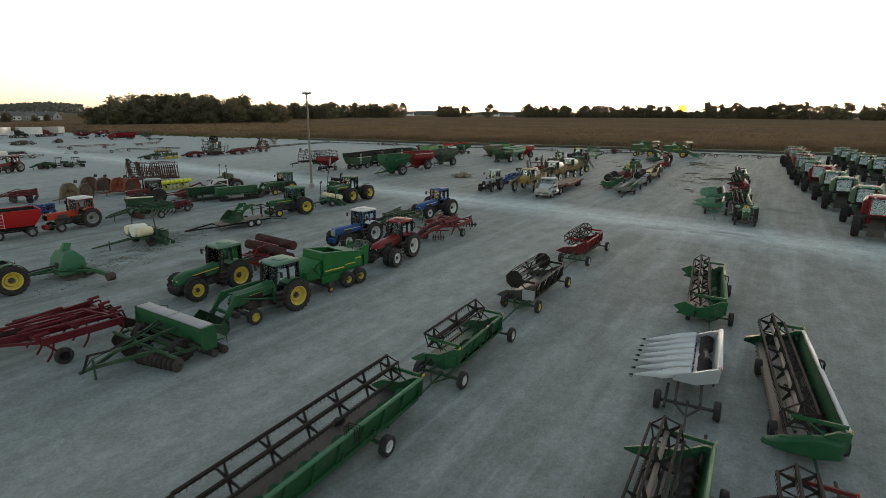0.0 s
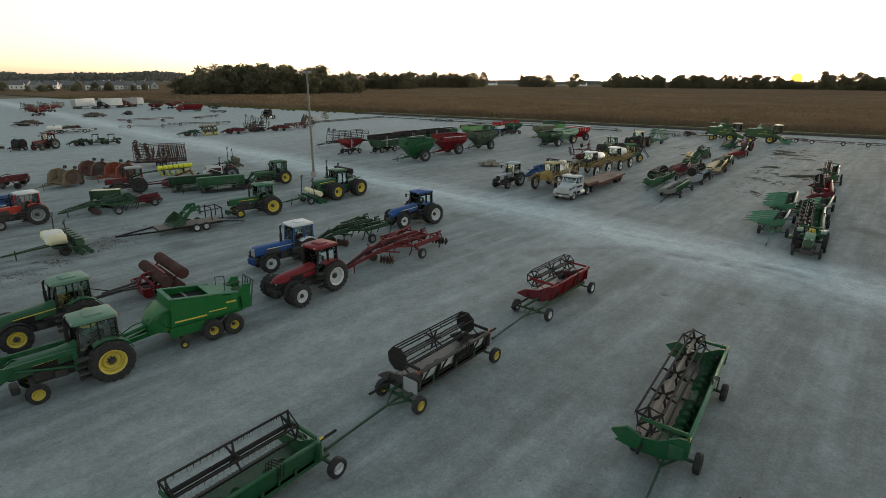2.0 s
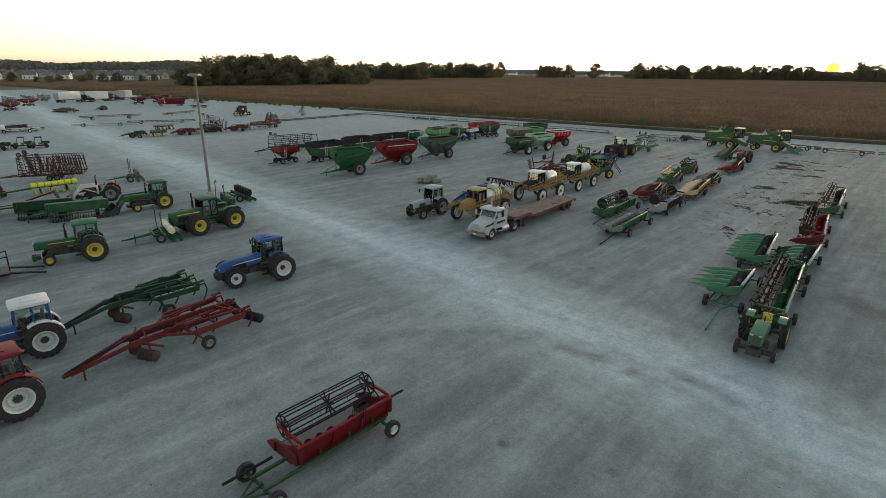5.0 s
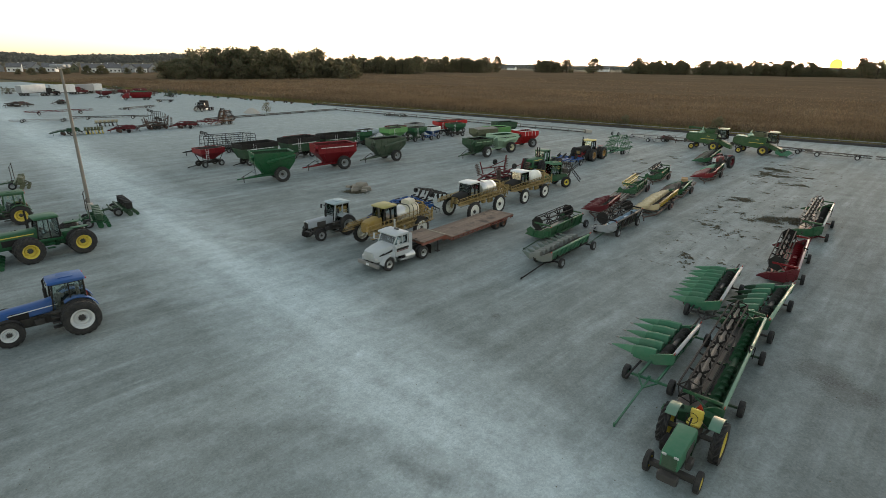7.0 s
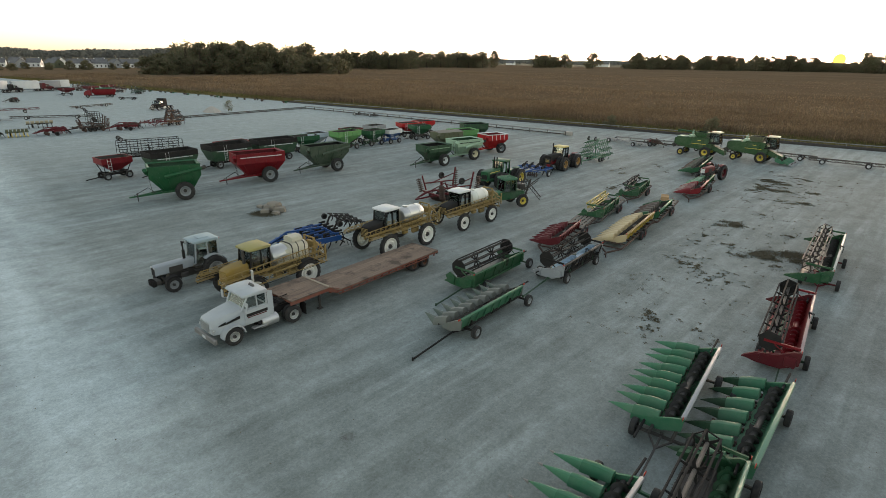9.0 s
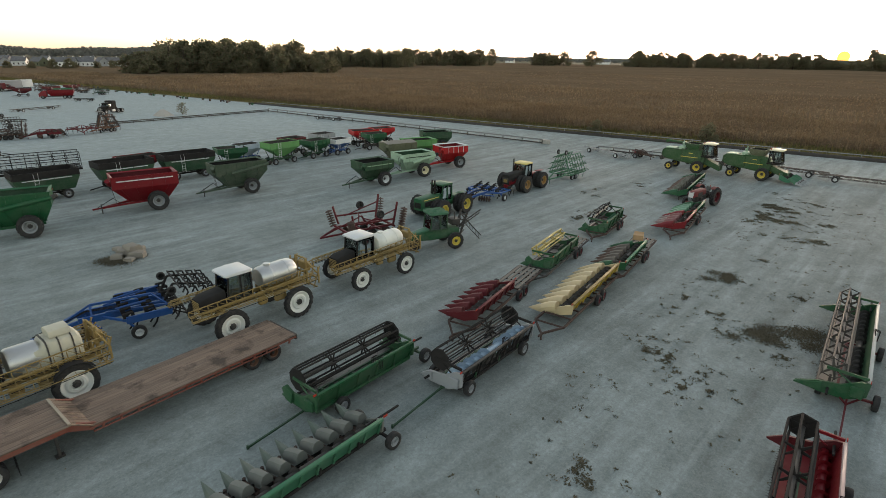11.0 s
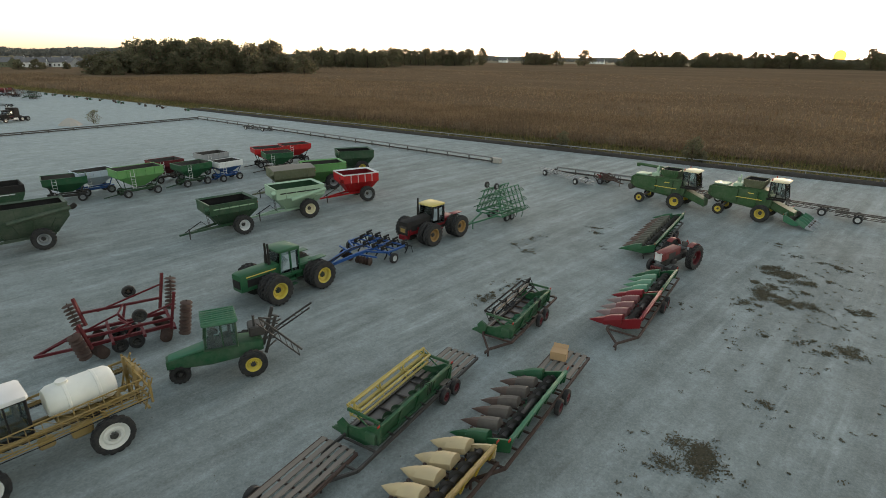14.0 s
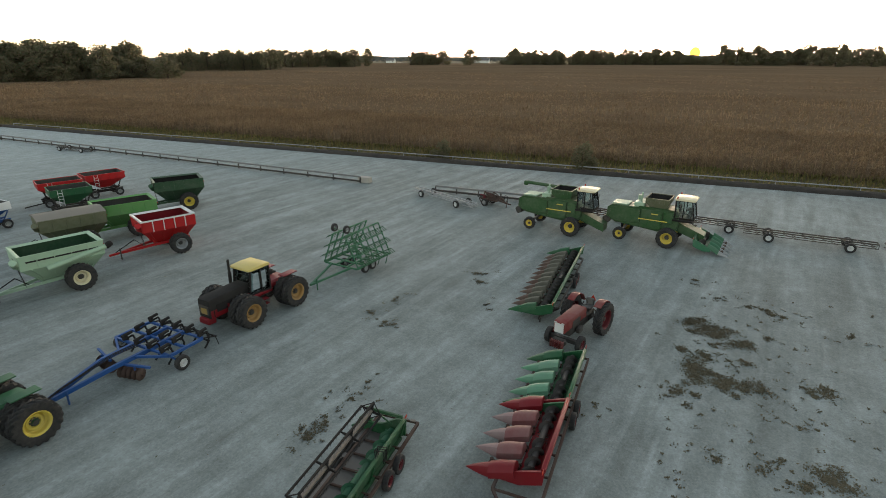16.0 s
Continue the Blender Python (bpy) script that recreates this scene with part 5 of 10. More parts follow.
    for s in (-1, 1):
        ar = Mesh().beam((s * (L / 2 - 0.02), -0.55, 1.66 + dz), (s * (L / 2 - 0.02), ry + 0.25, rz + 0.02), 0.07, 0.12).rod((s * (L / 2 - 0.02), -0.1, 1.2 + dz), (s * (L / 2 - 0.02), 0.5, rz - 0.1), 0.035, 8)
        part("reel_arm", ar, col, t)
    for s in (-1, 1):
        part("reflector", Mesh().box(s * (L / 2 + 0.12), -0.62, 1.62 + dz, 0.16, 0.03, 0.1, 0.01), ORANGE if col is not GREEN else YELLOW, t)
    for i in range(3):
        hy = Mesh().path([(0.2 + i * 0.1, -0.6, 1.6 + dz), (0.3 + i * 0.1, -0.5, 1.85 + dz), (0.5 + i * 0.12, -0.75, 1.7 + dz), (0.5 + i * 0.1, -0.72, 1.2 + dz)], 0.018, 5)
        part("hydraulic_hose", hy, BLACK, t)


def place_head(name, x, y, head, label, category):
    """(x, y) is the middle of the head's top beam."""
    h = radians(head)
    return thing(name, x - math.sin(h) * 0.6, y + math.cos(h) * 0.6, head, label, category, "harvest heads")


def platform(x, y, head, L, col, reel, aug, label, cart=-1, rim=GREY, cartcol=GREEN_DARK, poles=True, off=0.0, cy=0.0, wb=5.25, **kw):
    t = place_head("grain_header", x, y, head, label, "combine header")
    platform_body(t, L, col, reel, aug, **kw)
    if cart:
        head_cart(t, L, cart, rim, cartcol, poles, off, cy, wb)
    return t


def snout_mesh(w, l, h, slim=1.0):
    """A crop divider: a pointed half-round cone that swells into its hood."""
    rings = []
    for f, ww, hh, z in ((0.52, 0.03, 0.03, 0.02), (0.36, 0.30, 0.34, 0.02), (0.16, 0.58, 0.68, 0.01), (0.0, 0.72, 0.86, 0.0)):
        a = w / 2 * ww * slim
        rings.append([(-a, f * l, z), (-a * 0.95, f * l, z + h * hh * 0.5), (-a * 0.55, f * l, z + h * hh * 0.9), (0, f * l, z + h * hh), (a * 0.55, f * l, z + h * hh * 0.9), (a * 0.95, f * l, z + h * hh * 0.5), (a, f * l, z)])
    s = Mesh().loft(rings)
    rings = []
    for f, ww, hh, z in ((0.5, 0.78, 0.93, 0.07), (0.3, 0.86, 1.0, 0.16), (0.0, 0.78, 0.9, 0.28)):
        a = w / 2 * ww * (0.3 + 0.7 * slim)
        rings.append([(-a, f * l, z), (-a * 0.95, f * l, z + h * hh * 0.55), (-a * 0.5, f * l, z + h * hh * 0.92), (0, f * l, z + h * hh), (a * 0.5, f * l, z + h * hh * 0.92), (a * 0.95, f * l, z + h * hh * 0.55), (a, f * l, z)])
    g = Mesh().loft(rings)
    return s.data("snout"), g.data("hood")


def corn_head_body(t, rows, col, hoods=None, snouts=None, dz=0.0, pitch=0.76, aug=None, slen=2.5, lift=0.0, beam=None, tip=0.0, slim=0.72, high=0.44, tipcol=None, shield=1.0, endcol=None):
    """A corn head: dividers with pointed snouts and hoods, row units, trough with auger, back frame."""
    hoods, snouts = hoods or col, snouts or hoods or col
    L = rows * pitch + 0.25
    b = Mesh()
    prof = [(-0.42, 0.85), (-0.36, 0.72), (0.35, 0.62), (0.35, 0.68), (-0.25, 0.78), (-0.42, 1.0), (-0.5, 1.36), (-0.6, 1.36)]
    b.prism([(py, pz + dz) for py, pz in prof], -L / 2, L / 2, "x")
    for i in range(rows + 1):
        b.beam((-L / 2 + 0.06 + (L - 0.12) * i / rows, -0.45, 0.78 + dz), (-L / 2 + 0.06 + (L - 0.12) * i / rows, -0.64, 1.34 + dz), 0.08, 0.06)
    part("trough", b, col, t)
    part("top_beam", Mesh().box(0, -0.6, 1.42 + dz, L + 0.1, 0.17, 0.13, 0.03), beam or col, t)
    auger(t, L - 0.1, -0.08, 0.98 + dz, 0.12, 0.27, aug or STEEL, n=12)
    sm, hm = snout_mesh(0.88 * pitch, slen, high, slim)
    sm.materials.append(snouts)
    hm.materials.append(hoods)
    se, he = sm.copy(), hm.copy()
    for me, c in ((se, endcol), (he, endcol)):
        if c:
            me.materials[0] = c
    for i in range(rows + 1):
        outer = i in (0, rows)
        px = -L / 2 + 0.12 + (L - 0.24) * i / rows
        m = pose(px, 0.3, 0.62 + dz, -7 + lift + random.uniform(-1.5, 1.5), 0, random.uniform(-2, 2))
        part("snout", se if outer else sm, None, t, at_=m @ pose(0, 0.48 * slen, 0.08, tip + random.uniform(-2, 2), 0, random.uniform(-2, 2)))
        part("hood", he if outer else hm, None, t, at_=m)
        if tipcol:
            part("snout_tip", Mesh().lathe([(0.0, 0.0), (0.05, 0.0), (0.045, 0.08), (0.0, 0.22)], 0, 0, 0, 8), tipcol, t, at_=m @ pose(0, 0.98 * slen, 0.08))
    um = Mesh()
    for s in (-1, 1):
        um.beam((s * 0.08, 0.3, 0.72 + dz), (s * 0.06, 1.45, 0.55 + dz), 0.06, 0.14).rod((s * 0.09, 1.4, 0.55 + dz), (s * 0.09, 1.4, 0.68 + dz), 0.07, 8)
    um = um.beam((-0.1, 0.4, 0.7 + dz), (0.1, 0.4, 0.7 + dz), 0.1, 0.12).data("row_unit")
    um.materials.append(RUST_DARK)
    for i in range(rows):
        part("row_unit", um, None, t, at_=pose(-L / 2 + 0.12 + (L - 0.24) * (i + 0.5) / rows, 0, 0))
    for s in (-1, 1):
        q = [(-0.6, 0.85), (-0.66, 1.42), (-0.25, 1.3), (0.5 * shield, 1.02), (1.3 * shield, 0.84), (1.3 * shield, 0.62), (0.2 * shield, 0.58)]
        d = Mesh().loft([[(s * L / 2, py, pz + dz) for py, pz in q], [(s * (L / 2 + 0.09), py, pz + dz) for py, pz in q]])
        part("end_shield", d, endcol or hoods, t)
        part("reflector", Mesh().box(s * (L / 2 + 0.2), -0.62, 1.5 + dz, 0.2, 0.03, 0.1, 0.01), ORANGE, t)
    return L


def corn_head(x, y, head, rows, col, label, cart=-1, hoods=None, snouts=None, rim=GREY, cartcol=GREEN_DARK, poles=True, off=0.0, cy=0.0, wb=5.25, **kw):
    t = place_head("corn_header", x, y, head, label, "combine header")
    L = corn_head_body(t, rows, col, hoods, snouts, **kw)
    if cart:
        head_cart(t, L + 0.4, cart, rim, cartcol, poles, off, cy, wb)
    return t


# ---- carts, wagons, trailers ----
def hopper(t, name, tops, bottoms, col, inner, wall=0.05, lip=None, band=None, knee=0.62, flange=0.0):
    """An open tapering box; tops and bottoms are (x0, x1, half width, z)."""
    x0, x1, hw, z1 = tops
    a0, a1, bw, z0 = bottoms
    zk = z0 + (z1 - z0) * knee
    o = [[(a0, -bw, z0), (a1, -bw, z0), (a1, bw, z0), (a0, bw, z0)], [(x0, -hw, zk), (x1, -hw, zk), (x1, hw, zk), (x0, hw, zk)], [(x0, -hw, z1), (x1, -hw, z1), (x1, hw, z1), (x0, hw, z1)]]
    part(name, Mesh().loft(o + [[(x0 + wall, -hw + wall, z1), (x1 - wall, -hw + wall, z1), (x1 - wall, hw - wall, z1), (x0 + wall, hw - wall, z1)]], cap=False), col, t)
    # inner faces take a darker colour that holds the open box's shade
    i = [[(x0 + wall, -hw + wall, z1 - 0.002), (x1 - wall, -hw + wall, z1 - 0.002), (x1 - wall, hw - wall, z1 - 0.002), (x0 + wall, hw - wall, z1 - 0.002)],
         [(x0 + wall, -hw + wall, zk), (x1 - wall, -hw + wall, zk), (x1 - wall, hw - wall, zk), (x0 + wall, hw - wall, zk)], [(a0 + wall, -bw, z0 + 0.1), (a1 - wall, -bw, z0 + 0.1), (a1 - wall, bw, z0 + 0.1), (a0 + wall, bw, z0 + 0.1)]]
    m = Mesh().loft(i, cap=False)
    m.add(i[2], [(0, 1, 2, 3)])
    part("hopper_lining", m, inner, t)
    r = Mesh()
    for p, q in (((x0, -hw), (x1, -hw)), ((x0, hw), (x1, hw)), ((x0, -hw), (x0, hw)), ((x1, -hw), (x1, hw))):
        r.beam((p[0], p[1], z1), (q[0], q[1], z1), 0.08, 0.1)
    for k in range(1, 5):
        px = x0 + (x1 - x0) * k / 5
        for s in (-1, 1):
            r.beam((px, s * (hw + 0.02), zk), (px, s * (hw + 0.02), z1), 0.06, 0.05)
    part("rim_rail", r, lip or col, t)
    if flange:
        # the wide sheet-metal lip that turns inwards round the mouth
        g = Mesh()
        k = flange
        ring = [(x0, -hw), (x1, -hw), (x1, hw), (x0, hw)]
        inn = [(x0 + k, -hw + k), (x1 - k, -hw + k), (x1 - k, hw - k), (x0 + k, hw - k)]
        for i in range(4):
            j = (i + 1) % 4
            g.sheet([(*ring[i], z1 + 0.06), (*ring[j], z1 + 0.06), (*inn[j], z1 - 0.05), (*inn[i], z1 - 0.05)], 0.015)
        part("rim_flange", g, lip or col, t)
    if band:
        for p, q in (((x0, -hw - 0.03), (x1, -hw - 0.03)), ((x0, hw + 0.03), (x1, hw + 0.03)), ((x0 - 0.03, -hw), (x0 - 0.03, hw)), ((x1 + 0.03, -hw), (x1 + 0.03, hw))):
            part("side_board", Mesh().beam((p[0], p[1], z1 - 0.3), (q[0], q[1], z1 - 0.3), 0.04, 0.6), band, t)


def grain_cart(x, y, head, col, label, inner=BLACK, rim=GREY, L=4.6, hw=1.45, zt=2.9, r=0.85, stripe=None, tarp=None, auger_side=1, side=1.55, lip=None, pole=3.0, spout=None):
    """A two-wheel grain cart; (x, y) is under the near wheel hub, the tongue points forward."""
    x, y = beside(x, y, head, side)
    t = thing("grain_cart", x, y, head, label, "grain cart", "grain carts")
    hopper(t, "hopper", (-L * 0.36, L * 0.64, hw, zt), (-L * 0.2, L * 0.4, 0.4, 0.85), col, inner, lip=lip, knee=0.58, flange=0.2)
    f = Mesh()
    for s in (-1, 1):
        f.beam((-1.0, s * 0.55, 0.85), (L * 0.42, s * 0.5, 0.75), 0.12, 0.2).beam((L * 0.42, s * 0.5, 0.75), (L * 0.42 + pole * 0.75, 0.0, 0.5), 0.12, 0.18)
        part("hopper_brace", Mesh().beam((-0.8, s * 0.55, 0.9), (-L * 0.28, s * hw * 0.8, zt - 0.9), 0.09, 0.09), col, t)
        part("hopper_brace", Mesh().beam((L * 0.4, s * 0.5, 0.8), (L * 0.56, s * hw * 0.8, zt - 0.8), 0.09, 0.09), col, t)
        f.beam((0, s * 0.55, 0.85), (0, s * 1.05, r), 0.25, 0.25)
    f.beam((L * 0.42 + pole * 0.6, 0, 0.55), (L * 0.42 + pole, 0, 0.45), 0.16, 0.14)
    part("axle", Mesh().rod((-0.0, -side, r), (0, side, r), 0.1, 10), STEEL, t)
    part("jack", Mesh().rod((L * 0.42 + pole * 0.75, 0.18, 0.02), (L * 0.42 + pole * 0.75, 0.18, 0.9), 0.05, 8), STEEL, t)
    part("chassis", f, col, t)
    a = Mesh()
    sx = L * 0.67
    a.rod((0.2, auger_side * 0.3, 0.9), (sx, auger_side * (hw * 0.75), zt - 0.55), 0.2, 12).rod((sx, auger_side * hw * 0.75, zt - 0.55), (sx + 0.15, auger_side * (hw + 0.2), zt - 0.15), 0.2, 12)
    part("unload_auger", a, col, t)
    zk = 0.85 + (zt - 0.85) * 0.58
    for s in (-1, 1):
        for k in (-0.2, 0.05, 0.3, 0.52):
            part("slope_rib", Mesh().beam((L * k, s * (hw + 0.02), zk), (L * (0.04 + k * 0.62), s * 0.42, 0.9), 0.05, 0.05), col, t)
        part("marker_lamp", Mesh().box(-L * 0.37, s * hw * 0.9, zt - 0.3, 0.06, 0.14, 0.1, 0.02), ORANGE, t)
        part("spindle", Mesh().box(0, s * (side - 0.42), r, 0.3, 0.2, 0.3, 0.05), STEEL, t)
    if spout:
        part("spout", Mesh().box(-L * 0.42, hw * 1.0, zt - 0.35, 0.5, 0.35, 0.35, 0.08, ry=30), spout, t)
        part("folded_auger", Mesh().rod((L * 0.35, hw + 0.05, zt - 1.0), (-L * 0.4, hw * 1.0, zt - 0.4), 0.17, 12), col, t)
    ld = Mesh()
    for s in (-0.18, 0.18):
        ld.beam((L * 0.6, 0.6 + s, 0.8), (L * 0.66, 0.6 + s, zt - 0.2), 0.03, 0.03)
    for i in range(6):
        ld.beam((L * 0.62, 0.42, 0.95 + i * 0.3), (L * 0.62, 0.78, 0.95 + i * 0.3), 0.03, 0.03)
    part("ladder", ld, STEEL, t)
    hs = Mesh()
    for i in range(2):
        hs.path([(L * 0.42 + pole * 0.2, 0.1 * i, 0.7), (L * 0.42 + pole * 0.4, 0.1 * i, 1.3), (L * 0.42 + pole * 0.85, 0.08 * i, 0.6)], 0.02, 5)
    part("hydraulic_hose", hs, BLACK, t)
    if stripe:
        for s in (-1, 1):
            decal(t, L * 0.14, s * (hw + 0.035), zt - 0.36, L * 0.85, 0.1, stripe)
    if tarp:
        m = Mesh()
        rings = []
        for px in (-L * 0.37, -L * 0.12, L * 0.18, L * 0.4, L * 0.65):
            sag = 0.08 * math.sin(px * 2.0)
            rings.append([(px, -hw - 0.03, zt - 0.05), (px, -hw - 0.03, zt + 0.05), (px, -hw * 0.4, zt + 0.2 + sag), (px, 0, zt + 0.26 + sag), (px, hw * 0.4, zt + 0.2 + sag), (px, hw + 0.03, zt + 0.05), (px, hw + 0.03, zt - 0.05), (px, 0, zt + 0.1)])
        part("tarp", m.loft(rings), tarp, t)
    for s in (-1, 1):
        wheel(t, 0, s * side, r, 0.6, rim, deep=True)
    return t


def gravity_wagon(x, y, head, col, label, gear, L=3.2, hw=1.25, zt=2.5, z0=1.0, side=0.9, inner=None, rim=GREY, wb=2.4, r=0.42, box=False, stripe=None, tongue=2.0, lip=None, band=None):
    """A four-wheel wagon with a hopper; (x, y) is under the near rear hub."""
    x, y = beside(x, y, head, side)
    t = thing("gravity_wagon", x, y, head, label, "wagon", "grain wagons")
    m = wb / 2
    if box:
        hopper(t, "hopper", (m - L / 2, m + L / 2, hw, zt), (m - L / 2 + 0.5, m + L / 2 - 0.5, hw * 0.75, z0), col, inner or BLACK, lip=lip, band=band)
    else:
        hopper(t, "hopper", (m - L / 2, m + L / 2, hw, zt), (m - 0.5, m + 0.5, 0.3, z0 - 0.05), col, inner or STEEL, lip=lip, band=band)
    for s in (-1, 1):
        part("side_rail", Mesh().beam((-0.5, s * 0.45, 0.7), (wb + 0.5, s * 0.45, 0.7), 0.09, 0.14), gear, t)
        for ax in (0, wb):
            part("hopper_stake", Mesh().beam((ax, s * 0.45, 0.7), (ax + (0.3 if ax else -0.3), s * hw * 0.85, z0 + (zt - z0) * 0.55), 0.07, 0.07), gear, t)
    for ax in (0, wb):
        part("axle", Mesh().beam((ax, -side, r), (ax, side, r), 0.1, 0.1).beam((ax, 0, r), (ax, 0, 0.7), 0.2, 0.2), gear, t)
    part("reach_pole", Mesh().beam((0, 0, r + 0.05), (wb, 0, r + 0.05), 0.1, 0.12), gear, t)
    part("tongue", Mesh().beam((wb, 0, r), (wb + tongue, 0, 0.18), 0.08, 0.1), gear, t)
    ld = Mesh()
    for s in (-0.18, 0.18):
        ld.beam((m + 0.9 + s, hw + 0.05, 1.0), (m + 0.9 + s, hw + 0.05, zt), 0.03, 0.03)
    for i in range(5):
        ld.beam((m + 0.72, hw + 0.05, 1.1 + i * 0.28), (m + 1.08, hw + 0.05, 1.1 + i * 0.28), 0.03, 0.03)
    part("ladder", ld, WHITE, t)
    if stripe:
        for s in (-1, 1):
            decal(t, m, s * (hw + 0.035), zt - (0.72 if band else 0.35), L * 0.75, 0.08, stripe)
    for ax in (0, wb):
        for s in (-1, 1):
            wheel(t, ax, s * side, r, 0.28, rim, lugs=False)
    return t


def sprayer(x, y, head, label, hood, roof, tank_col, side=1.5, body=TAN, r=0.74, wb=3.9, cabcol=BLACK, round_tank=True, z=1.35):
    """A high-clearance self-propelled sprayer with its lattice booms folded along both sides."""
    x, y = beside(x, y, head, side)
    t = thing("sprayer", x, y, head, label, "sprayer", "sprayers")
    f = Mesh()
    for s in (-1, 1):
        f.beam((-1.2, s * 0.42, z), (wb + 1.0, s * 0.42, z), 0.12, 0.2)
        for ax in (0, wb):
            f.beam((ax, s * 0.4, z), (ax, s * (side - 0.3), z - 0.05), 0.14, 0.16).beam((ax, s * (side - 0.28), z), (ax, s * (side - 0.28), r - 0.1), 0.14, 0.16)
    f.beam((0.5, -0.4, z), (0.5, 0.4, z), 0.12, 0.16).beam((wb - 0.5, -0.4, z), (wb - 0.5, 0.4, z), 0.12, 0.16)
    part("chassis", f, body, t)
    part("hood", Mesh().loft([rr(wb - 0.35, 1.0, z + 0.05, z + 0.95, 0.12), rr(wb + 0.7, 0.95, z + 0.02, z + 0.85, 0.12), rr(wb + 1.05, 0.86, z, z + 0.7, 0.1)]), hood, t)
    g = Mesh()
    for i in range(6):
        g.box(wb + 1.07, 0, z + 0.1 + i * 0.1, 0.03, 0.74, 0.04)
    part("grille", g, body, t)
    cab(t, wb - 1.75, wb - 0.45, 0.72, z + 0.3, z + 1.7, cabcol, roof)
    part("cab_floor", Mesh().box(wb - 1.1, 0, z + 0.2, 1.5, 1.5, 0.2, 0.05), body, t)
    tk = Mesh()
    if round_tank:
        rings = []
        for px, k in ((-0.9, 0.5), (-0.85, 0.8), (-0.7, 0.97), (-0.3, 1.0), (-0.28, 1.03), (-0.2, 1.03), (-0.18, 1.0), (0.7, 1.0), (0.72, 1.03), (0.8, 1.03), (0.82, 1.0), (1.2, 0.97), (1.38, 0.8), (1.42, 0.5)):
            rings.append([(px + 0.15, 0.72 * k * math.cos(6.28318 * i / 20), z + 0.85 + 0.62 * k * math.sin(6.28318 * i / 20)) for i in range(20)])
        tk.loft(rings)
        tk.rod((0.9, 0, z + 1.42), (0.9, 0, z + 1.56), 0.2, 14)
    else:
        tk.loft([rr(-0.8, 1.2, z + 0.2, z + 1.25, 0.25), rr(-0.65, 1.4, z + 0.15, z + 1.4, 0.3), rr(0.5, 1.4, z + 0.15, z + 1.4, 0.3), rr(0.65, 1.3, z + 0.2, z + 1.2, 0.25), rr(1.5, 1.2, z + 0.2, z + 1.1, 0.25)])
        tk.loft([rr(-0.5, 0.9, z + 1.35, z + 1.75, 0.2), rr(0.3, 0.9, z + 1.35, z + 1.75, 0.2)])
    part("tank", tk, tank_col, t)
    if not round_tank:
        for px in (-0.45, 0.05, 0.5):
            part("tank_strap", Mesh().loft([rr(px - 0.03, 1.43, z + 0.14, z + 1.42, 0.3), rr(px + 0.03, 1.43, z + 0.14, z + 1.42, 0.3)]), STEEL, t)
        part("front_stack", Mesh().rod((wb - 0.2, 0.3, z + 0.8), (wb - 0.2, 0.3, z + 1.75), 0.09, 10), STEEL, t)
        part("steel_tank", Mesh().lathe([(0.0, 0.66), (0.6, 0.68), (0.66, 0.75), (0.66, 1.75), (0.6, 1.85), (0.0, 1.9)], 0, 0, z + 0.72, 20, "x"), BRIGHT, t)
    part("tank_cradle", Mesh().box(0.3, 0, z + 0.2, 2.2, 1.3, 0.16, 0.03).box(0.8, 0.95, z - 0.15, 0.7, 0.3, 0.55, 0.08).box(1.9, 0.95, z - 0.1, 0.5, 0.3, 0.4, 0.06), body, t)
    # rear mast
    for s in (-1, 1):
        part("mast_post", Mesh().beam((-1.35, s * 0.5, z - 0.3), (-1.35, s * 0.5, z + 1.35), 0.1, 0.12).beam((-1.35, s * 0.5, z + 1.2), (-1.6, s * 1.35, z + 0.5), 0.07, 0.07).beam((-1.1, s * 0.45, z + 0.1), (-1.35, s * 0.5, z + 0.9), 0.06, 0.06), body, t)
        part("boom_hinge", Mesh().beam((-1.55, s * 1.4, z), (-1.55, s * 1.4, z + 1.0), 0.08, 0.08), body, t)
    for k in (-0.2, 0.4, 1.3):
        w = 1.4 if k < 1 else 0.5
        part("mast_bar", Mesh().beam((-1.4, -w, z + k), (-1.4, w, z + k), 0.08, 0.08), body, t)
    for k in range(5):
        part("boom_strut", Mesh().beam((-1.45, -1.3 + k * 0.1, z + 0.1 + 0.2 * k), (-1.75, -0.9 + k * 0.45, z + 1.2 - 0.1 * k), 0.06, 0.06), body, t)
        part("boom_strut", Mesh().beam((-1.3, 1.2 - k * 0.5, z - 0.3), (-1.7, 1.35 - k * 0.55, z + 1.0), 0.05, 0.05), body, t)
    part("boom_tank", Mesh().box(-1.55, 0, z + 0.75, 0.25, 1.0, 0.5, 0.06), body, t)
